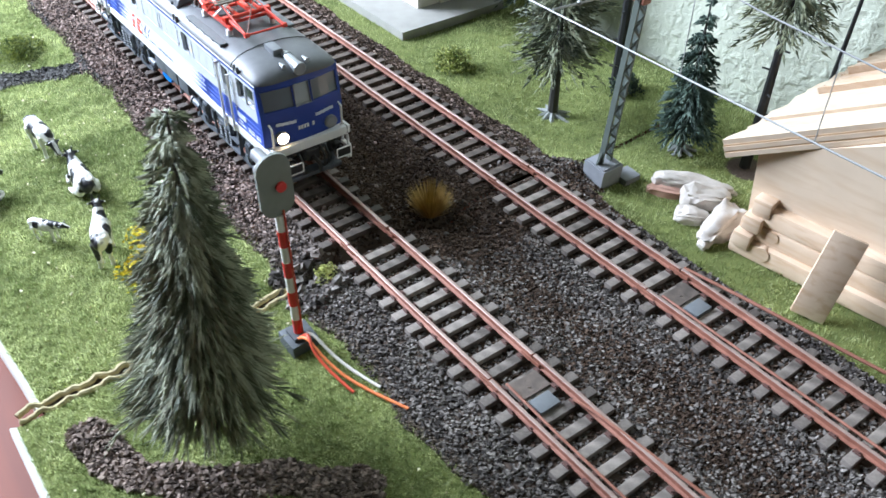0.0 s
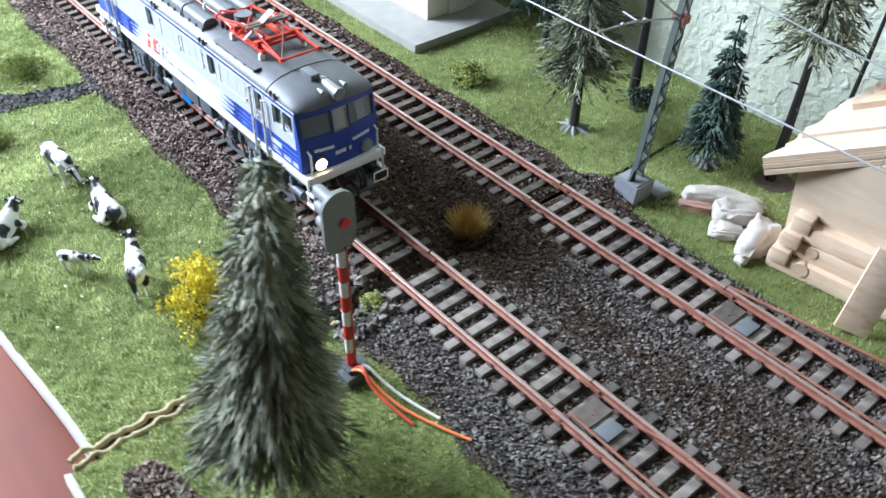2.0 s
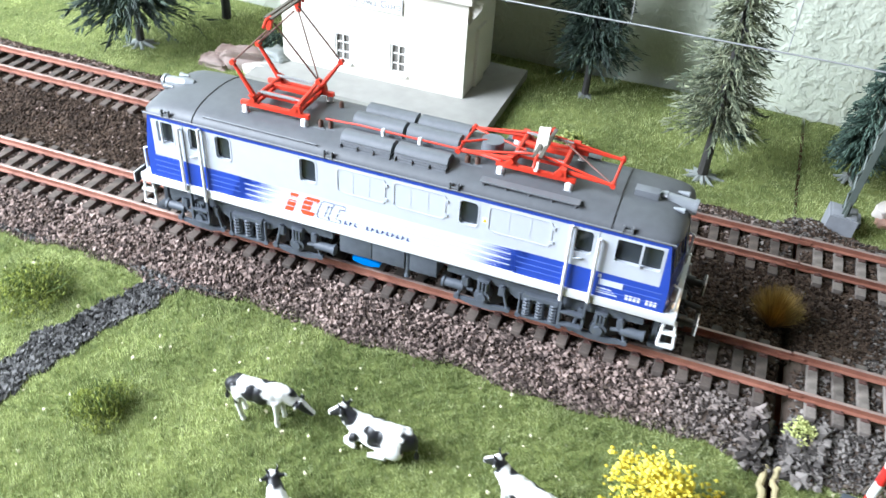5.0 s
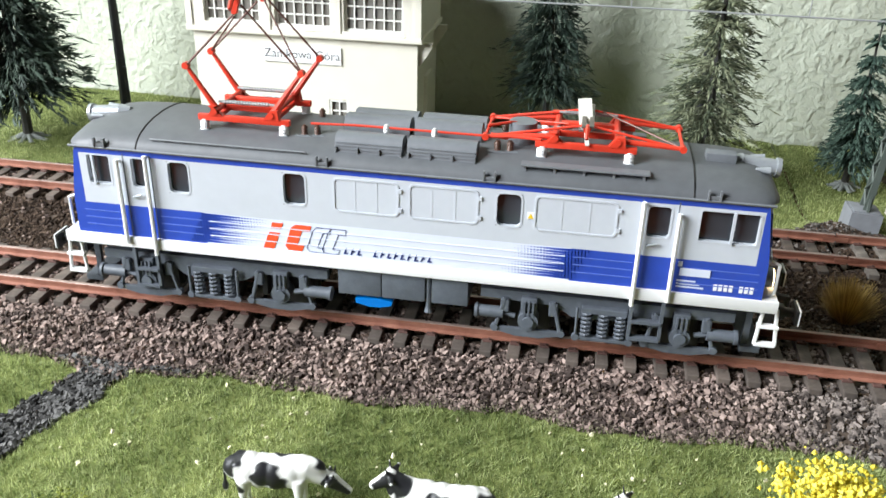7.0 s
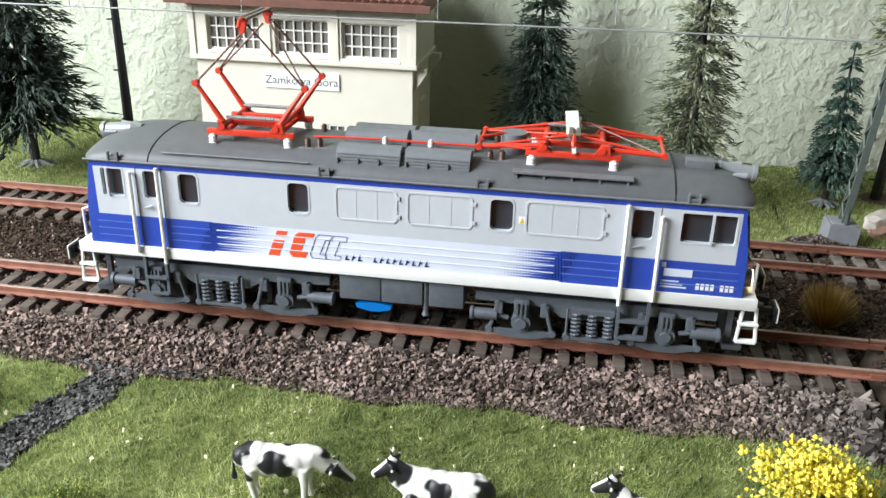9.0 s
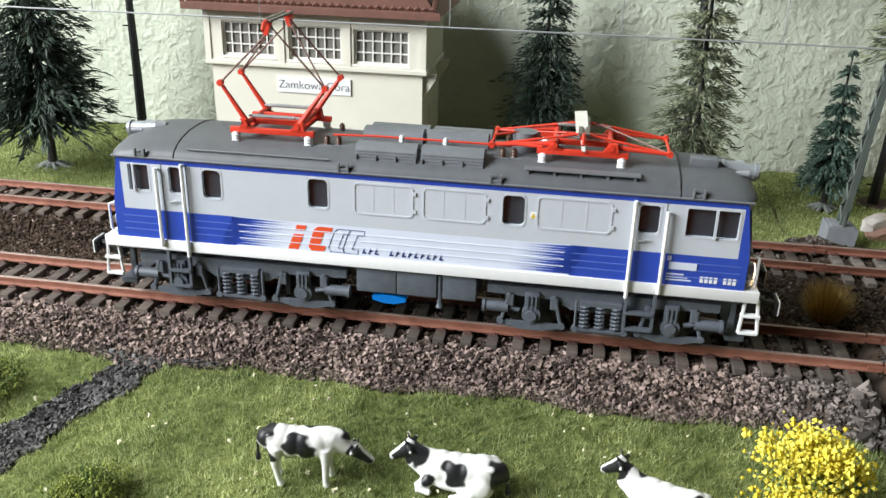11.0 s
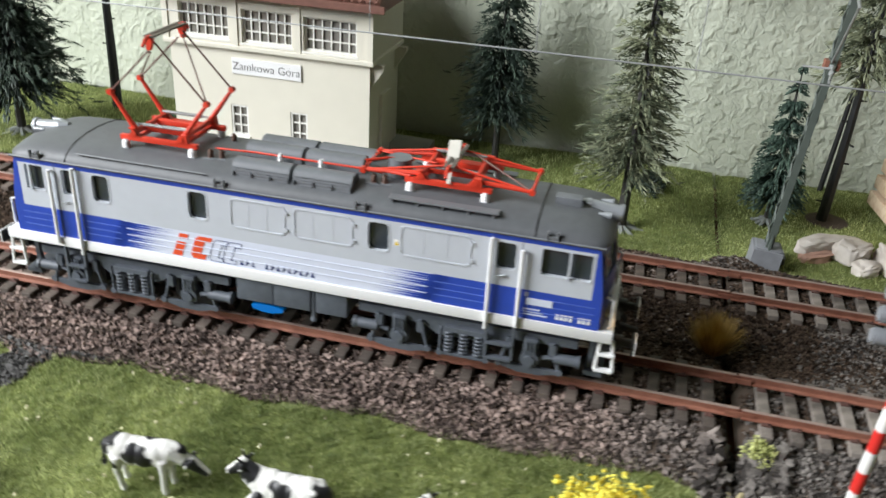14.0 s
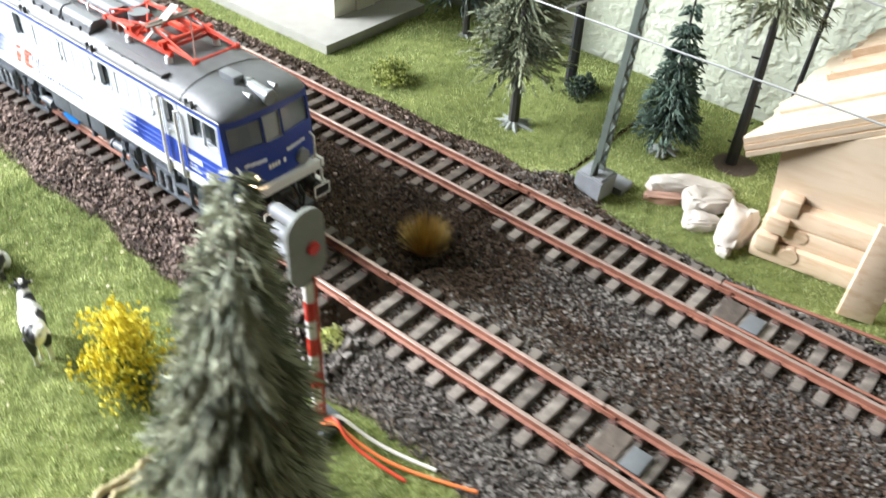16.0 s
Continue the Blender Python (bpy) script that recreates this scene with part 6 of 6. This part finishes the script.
    wob = 0.55 * np.sin(co[:, 0] * 1.5 + co[:, 2]) + 0.5 * np.sin(co[:, 2] * 1.9 + co[:, 1] * 1.3)
    for x, y, z, r in blotches:
        d = np.sqrt((co[:, 0] - x) ** 2 + (co[:, 1] - y) ** 2 + (co[:, 2] - h - z) ** 2) + wob * 0.55
        black = np.maximum(black, np.clip((r - d) / 0.35 + 0.5, 0, 1))
    blaze = np.hypot(co[:, 1], (co[:, 2] - hz - 0.6) * 0.5 + (co[:, 0] - hx - 1.4) * 0.4) < 0.75
    head = np.linalg.norm(co - np.array([hx + 0.6, 0, hz]), axis=1) + wob * 0.3 < 3.6
    black = np.where(head & ~blaze & (blotches[0][3] > 0), 1.0, black)
    w = me.attributes.new("black", "FLOAT", "POINT")
    w.data.foreach_set("value", black.astype(np.float32))
    me.polygons.foreach_set("use_smooth", [True] * len(me.polygons))
    return me


for kind, x, y, turn, s, spots, label in (
        ("grazing", -15.0, -70.5, 8, 0.98, ((-9.5, 0, 2.5, 3.4), (-1.2, -3.4, 0.8, 3.1), (1.2, -3.2, -1.6, 2.3), (2.0, 2.8, 2.4, 2.8), (9.0, 0.6, 1.4, 2.2), (-8.0, -2.5, -3.0, 1.8), (-11, 0, -3, 3.0)), "black and white plastic cow figure grazing on the meadow"),
        ("lying", 20.0, -66.5, 178, 1.1, ((-0.4, 3.6, 0.6, 2.6), (0.9, 3.2, 2.0, 1.6), (-8.8, 0.6, 0.6, 3.0), (8.4, 0.6, 2.6, 2.4), (5.6, 3.2, -1.6, 1.4), (1.0, -3.4, 1.5, 3.0), (-11, 0, -3, 2.0)), "black and white plastic cow figure lying near the ballast"),
        ("standing", 66.0, -74.4, 160, 1.0, ((-7.6, 1.8, 0.4, 3.6), (-8.2, 2.4, -4.2, 2.6), (1.6, 3.4, -0.6, 1.9), (6.2, -1.8, 2.8, 2.2), (-1.5, -3.4, 1.0, 3.0), (-8.4, -2.4, -3.0, 2.6)), "black and white plastic cow figure standing by the yellow bush"),
        ("lying", 9.5, -103.0, 130, 1.1, ((-6.4, 1.2, 3.4, 2.4), (8.8, -0.6, 2.8, 2.5), (1.0, 1.8, 3.4, 1.7), (-2.6, -3.4, 1.0, 2.4), (4.5, -3.2, -1.4, 1.6)), "black and white plastic cow figure resting near the board edge"),
        ("reaching", 44.5, -88.5, 40, 0.60, ((6.0, 0.6, 1.8, 3.6), (-5.6, 2.6, 1.0, 3.0), (0.4, 0, 4.0, 1.8), (10.2, 0, 1.6, 2.4), (-4.0, -3.0, 1.0, 2.2)), "small black and white plastic calf figure in the grass")):
    o = new("cow_figure", cow(kind, spots))
    z = float(height(x, y)) + 0.5
    o.matrix_world = pose(x * MM, y * MM, z * MM, 0, 0, turn) @ Matrix.Diagonal((s, s, s, 1))
    tagged(o, label, "figurine", "cow figures")

# ---- crossing signal ----
sig = thing("crossing_signal", "striped crossing signal post with hooded lamps and grey plate", "signal", 149.3, -41.4, -10, lean=(2.2, 2.0))
bm = bmesh.new()
box(bm, -4.8, 4.8, -4.8, 4.8, -3, 3.4, bevel=0.5)
prism(bm, [(-2.8, -2.8), (2.8, -2.8), (2.8, 2.8), (-2.8, 2.8)], 3.4, 4.6, "z")
part("base", bm, M_SIGDARK, sig, "dark grey cast base", smooth=True)
n_bands = 8
for i in range(n_bands):
    bm = bmesh.new()
    a, b = 4.6 + i * 6.1, 4.6 + (i + 1) * 6.1
    rod(bm, (0, 0, a), (0, 0, b), 1.35, n=14)
    part("band", bm, M_SIGRED if i % 2 == 0 else M_SIGWHITE, sig, "red band" if i % 2 == 0 else "white band", smooth=True)
bm = bmesh.new()
rod(bm, (1.5, 0.9, 4), (1.5, 0.9, 55), 0.35, n=6)
part("cable", bm, M_WIRE_R, sig, "thin brown cable along the post")
bm = bmesh.new()
prism(bm, rounded(-5.2, 5.2, 53.0, 74.0, 5.0, 6), -0.2, 0.9, "x")
part("lamp_plate", bm, M_SIGGREY, sig, "grey oval lamp plate", smooth=True)
for z in (69.0, 63.6, 58.2):
    bm = bmesh.new()
    rod(bm, (-0.2, 0, z), (-8.8, 0, z), 1.9, n=18)
    rod(bm, (-8.8, 0, z), (-9.4, 0, z), 1.6, n=18)
    part("lamp_hood", bm, M_HOOD, sig, "grey cylindrical lamp hood", smooth=True)
for z, y, mat, r in ((63.0, 1.4, M_SIGRED, 1.6),):
    bm = bmesh.new()
    rod(bm, (0.8, y, z), (1.6, y, z), r, n=14)
    part("back_lens", bm, mat, sig, "small red lens", smooth=True)

for mat, pts, name in ((M_WIRE_O, [(151.5, -43, -6.5), (155, -42, -2.5), (158.5, -41.5, -4), (166, -40, -8.0), (177, -37, -9.8), (194, -30, -9.0)], "orange"),
                       (M_WIRE_R, [(151.5, -42, -6.5), (154.5, -40.5, -1.8), (158, -42.5, -3.5), (165, -42, -8), (178, -39, -10.2)], "red-brown"),
                       (M_WIRE_W, [(151.5, -41, -6.5), (154, -39.5, -2), (159, -39.0, -5), (170, -36, -8.6), (182, -32, -9.0)], "white")):
    cu = bpy.data.curves.new("wire", "CURVE")
    cu.dimensions, cu.bevel_depth, cu.bevel_resolution = "3D", 0.55 * MM, 2
    sp = cu.splines.new("NURBS")
    sp.points.add(len(pts) - 1)
    for p, q in zip(sp.points, pts):
        p.co = (*[c * MM for c in q], 1)
    sp.use_endpoint_u, sp.order_u = True, 4
    o = new("wire", cu)
    cu.materials.append(mat)
    tagged(o, f"loose {name} insulated wire lying on the ballast", "wire", "signal wires")

# ---- catenary mast and wires ----
mast = thing("catenary_mast", "grey-green lattice catenary mast on a concrete block", "mast", 142.2, 101.5, -9, lean=(0, 4.6))
bm = bmesh.new()
prism(bm, [(-5.4, -5.4), (5.4, -5.4), (5.4, 5.4), (-5.4, 5.4)], -2, 8.4, "z")
box(bm, -4.6, 4.6, -4.6, 4.6, 8.4, 8.9, bevel=0.2)
box(bm, 1.5, 9.0, 5.2, 13.5, -1.0, 2.4, bevel=0.3)
part("concrete_block", bm, M_CONCRETE, mast, "grey concrete foundation block", smooth=True)
for s in (-1, 1):
    bm = bmesh.new()
    for z0, z1 in ((8.8, 125),):
        w0, w1 = 2.3, 1.5
        prism(bm, [(s * w0 - 0.4, z0), (s * w0 + 0.4, z0), (s * w1 + 0.4, z1), (s * w1 - 0.4, z1)], -1.2, 1.2, "x")
    part("mast_channel", bm, M_MAST, mast)
    bm = bmesh.new()
    prism(bm, [(s * 2.6, 8.8), (s * 4.6, 8.8), (s * 2.6, 15)], -0.4, 0.4, "x")
    part("gusset", bm, M_MAST, mast)
for i in range(26):
    z = 11 + i * 4.4
    w = 2.3 - 0.8 * (z - 9) / 116
    s = 1 if i % 2 else -1
    bm = bmesh.new()
    rod(bm, (1.2, -s * w, z), (1.2, s * w, z + 4.2), 0.45, n=5)
    part("lattice_bar", bm, M_MAST, mast)
    bm = bmesh.new()
    rod(bm, (-1.2, s * w, z), (-1.2, -s * w, z + 4.2), 0.45, n=5)
    part("lattice_bar", bm, M_MAST, mast)
bm = bmesh.new()
box(bm, -2.6, 2.6, -1.9, 1.9, 77.5, 80.5, bevel=0.2)
part("clamp", bm, M_RUST, mast, "rust-brown clamp")
bm = bmesh.new()
rod(bm, (-0.5, -1.6, 79), (-3.5, -20, 82), 0.45, n=6)
rod(bm, (-3.5, -20, 82), (-6.5, -36, 81.2), 0.45, n=6)
rod(bm, (-0.2, -1.6, 104), (-5, -34, 104), 0.5, n=6)
rod(bm, (-0.5, -1.6, 80), (-5, -34, 104), 0.4, n=6)
rod(bm, (-3.5, -20, 82), (-12, -17, 80.5), 0.35, n=6)
ball(bm, (-3.0, -16.5, 81.4), 1.1, sub=1)
ball(bm, (-4.6, -26, 81.8), 1.0, sub=1)
part("bracket_arm", bm, M_STEEL, mast, "thin grey bracket arm with insulators")

wire = thing("overhead_wire", "thin grey overhead contact and messenger wire", "wire", 0, 0, 0)
bm = bmesh.new()
path(bm, [(-420, 67, 70.3), (-140, 67, 70.5), (60, 67, 71.2), (148, 66, 71.4), (300, 67, 71.2), (460, 68, 71)], 0.3, n=6)
part("contact_wire", bm, M_STEEL, wire)
bm = bmesh.new()
ms = [(-420, 67, 104), (-330, 67, 97), (-220, 67, 93), (-100, 67, 92), (0, 67, 94), (80, 67, 99), (148, 66, 106), (215, 67, 98), (300, 67, 93), (380, 67, 93), (460, 68, 97)]
path(bm, ms, 0.25, n=6)
part("messenger_wire", bm, M_STEEL, wire)
for x in (-330, -270, -200, -135, -72, -5, 52, 103, 195, 240, 300, 360):
    bm = bmesh.new()
    zt = float(np.interp(x, [p[0] for p in ms], [p[2] for p in ms]))
    rod(bm, (x, 67, 70.8), (x, 67, zt), 0.17, n=5)
    part("dropper", bm, M_STEEL, wire)


# ---- raw wood hut and split wood ----
def jag(bm, c, size, seed, mat=0, m=None, n=2):
    """A split lump: a squared ball, broken by noise at three sizes and torn along its length."""
    off = Vector((seed * 3.7, seed * 1.9, seed * 5.3))
    vs = ball(bm, (0, 0, 0), 1, (1, 1, 1), sub=n, mat=mat)
    for v in vs:
        d = v.co.normalized()
        q = Vector([math.copysign(abs(k) ** 0.6, k) for k in d])
        k = 1 + 0.42 * noise.noise(d * 1.3 + off) + 0.20 * noise.noise(d * 3.1 + off) + 0.09 * noise.noise(Vector((d.x * 2.5, d.y * 9, d.z * 9)) + off)
        q.y *= 1 - 0.35 * max(0, q.x)
        q.z *= 1 - 0.35 * max(0, q.x)
        v.co = Vector((q.x * size[0] * (0.55 + 0.45 * k), q.y * size[1] * k, max(-0.55, q.z) * size[2] * k))
        v.co = (m @ v.co if m is not None else v.co) + Vector(c)


for x, y, size, turn, tilt, seed, mat, label in (
        (170, 127.5, (15.5, 4.6, 3.6), 44, 6, 1, M_BARK, "pale splintered piece of wood lying on the grass"),
        (164.5, 116.5, (7.5, 3.4, 2.4), 30, -4, 2, M_BARKPINK, "pink-brown wood chip under the pale pieces"),
        (178, 122.5, (9.5, 6.0, 5.0), 52, 6, 3, M_BARK, "pale chunk of split wood leaning on the pile"),
        (192.5, 113, (13, 5.4, 5.2), -80, 6, 7, M_BARK, "pale chunk of split wood at the hut corner"),
        (182, 110.5, (7, 4.0, 3.0), 40, 4, 5, M_BARK, "small pale splinter of wood"),
        (-140, 127, (14, 7, 6), 12, 0, 6, M_ROCK, "red-brown rock beside the far track"),
        (-125, 133, (9, 7, 5.5), -20, 0, 7, M_SIGGREY, "grey rock beside the signal box"),
        (-127, 122, (9, 3.6, 3.4), 10, 0, 8, M_BARK, "pale stone beside the signal box slab"),
        (-152, 120, (8, 5, 3.4), -10, 0, 9, M_ROCK, "small red-brown rock by the far track")):
    bm = bmesh.new()
    jag(bm, (0, 0, 0), size, seed, m=pose(0, 0, 0, 0, tilt, turn).to_3x3(), n=4)
    solid("wood_chunk" if mat in (M_BARK, M_BARKPINK) and x > 0 else "rock", bm, mat, label, "wood" if x > 0 else "rock", smooth=True, x=x, y=y, z=float(height(x, y)) + size[2] * 0.45, group="pile of split wood" if x > 0 else "rocks")

hut = thing("wooden_hut", "raw plywood hut with a layered roof slab and stacked planks", "hut", 0, 0, 0)


def along(bm, a, b, w, h, mat=0, bevel=0.6):
    """A board from a to b, w wide and h high, flat on its side."""
    a, b = Vector(a), Vector(b)
    d = b - a
    q = d.to_track_quat("X", "Z").to_matrix().to_4x4()
    box(bm, 0, d.length, -w / 2, w / 2, -h / 2, h / 2, bevel=bevel, m=Matrix.Translation(a) @ q, mat=mat)


DIR = Vector((0.9877, 0.1564, 0)).normalized()
SIDE = Vector((-0.1564, 0.9877, 0))
C0 = Vector((200, 110.5, -9.5))
for i in range(3):
    bm = bmesh.new()
    s = C0 + DIR * (0.5 + 1.2 * i + (1.5 if i == 2 else 0)) + SIDE * (1.2 * i + (1.0 if i % 2 else 0)) + Vector((0, 0, 3.6 + 7.1 * i))
    along(bm, s, s + DIR * 175, 7.0, 7.4, bevel=1.6)
    part("plank", bm, M_WOOD, hut, "raw pale plank with rounded edges", smooth=True)
    if i < 2:
        bm = bmesh.new()
        e0 = s + DIR * 13 + Vector((0, 0, 1.2))
        rod(bm, tuple(e0 + SIDE * 3), tuple(e0 - SIDE * 3.75), 2.8 - 0.6 * i, n=22)
        part("dowel", bm, M_WOOD, hut, "round end of a wooden dowel", smooth=True)
    bm = bmesh.new()
    s2 = C0 + SIDE * (-4.6 + 1.4 * i) + DIR * (5.0 + 1.6 * i) + Vector((0, 0, 7.0 + 7.1 * i))
    along(bm, s2, s2 + SIDE * 70, 7.0, 6.2, bevel=0.9)
    part("plank", bm, M_WOOD, hut, "raw pale plank with rounded edges", smooth=True)
# gable panel under the pitched roof slab
bm = bmesh.new()
g0 = C0 + SIDE * 3.6
rows = []
for d in (0, 4):
    rows.append([bm.verts.new(tuple(g0 + DIR * u + SIDE * d + Vector((0, 0, z + 9.5)))) for u, z in ((3, -9), (150, -9), (150, 106), (0, 29))])
fs = [bm.faces.new(rows[0]), bm.faces.new(rows[1][::-1])] + [bm.faces.new((rows[0][k], rows[1][k], rows[1][(k + 1) % 4], rows[0][(k + 1) % 4])) for k in range(4)]
bmesh.ops.recalc_face_normals(bm, faces=fs)
part("wall_panel", bm, M_PLY, hut, "pale plywood gable panel")
EA = Vector((0.847, 0.275, 0.454)).normalized()
EB = Vector((0.02, 0.985, 0.12)).normalized()
EN = EA.cross(EB).normalized()
up_n = 0.0
for thick, back, mat in ((1.7, 0.0, M_PLY), (0.7, 0.25, M_PLYDARK), (1.6, 0.1, M_PLY), (0.6, 0.3, M_PLYDARK), (1.9, 0.5, M_PLY), (1.2, 15.0, M_PLY), (2.4, 34.0, M_WOOD), (2.6, 45.0, M_WOOD)):
    bm = bmesh.new()
    o = Vector((191, 108, 24.5)) + EN * up_n + EB * back + EA * (0.35 * back)
    m = Matrix((EA.to_4d(), EB.to_4d(), EN.to_4d(), (0, 0, 0, 1))).transposed()
    m[3] = (0, 0, 0, 1)
    m.translation = o
    m = Matrix([[m[r][0], m[r][1], m[r][2], o[r]] for r in range(3)] + [[0, 0, 0, 1]])
    g = random.Random(int(up_n * 10))
    deep = 62 - back
    torn = [(1.2 + g.uniform(-1.1, 1.1) + 0.9 * math.sin(k * 0.8 + up_n), deep * k / 22) for k in range(22, 0, -1)]
    prism(bm, [(0, 0), (130, 0), (130, deep)] + torn, 0, thick, "z")
    bmesh.ops.transform(bm, matrix=m, verts=bm.verts)
    part("roof_layer", bm, mat, hut, "dark plywood glue layer" if mat is M_PLYDARK else "plywood roof layer", smooth=True)
    up_n += thick
bm = bmesh.new()
box(bm, -5.6, 5.6, -1.0, 1.0, 0, 31, bevel=0.4, m=Matrix.Translation((240.5, 99.5, -9)) @ pose(0, 0, 0, -18, 9, 25))
solid("loose_board", bm, M_WOOD, "raw wooden board leaning against the planks", "board", smooth=True)

# seam between the boards, with its torn plaster rim
for s, w in ((-1, 1.3), (1, 1.1)):
    bm = bmesh.new()
    pts = []
    for i in range(64):
        y = -123.5 + i * 1.45
        x = 127.0 + s * (1.7 + 0.5 * math.sin(i * 0.9 + s) + 0.3 * math.sin(i * 2.3)) + 0.02 * y
        pts.append((x, y, float(height(x + s * 3, y)) + 0.1 + 0.5 * math.sin(i * 1.3 + 2 * s)))
    path(bm, pts, w * 0.85, n=8)
    solid("seam_rim", bm, M_CUT, "torn yellow plaster rim along the board seam", "trim", kind="structure", smooth=True)
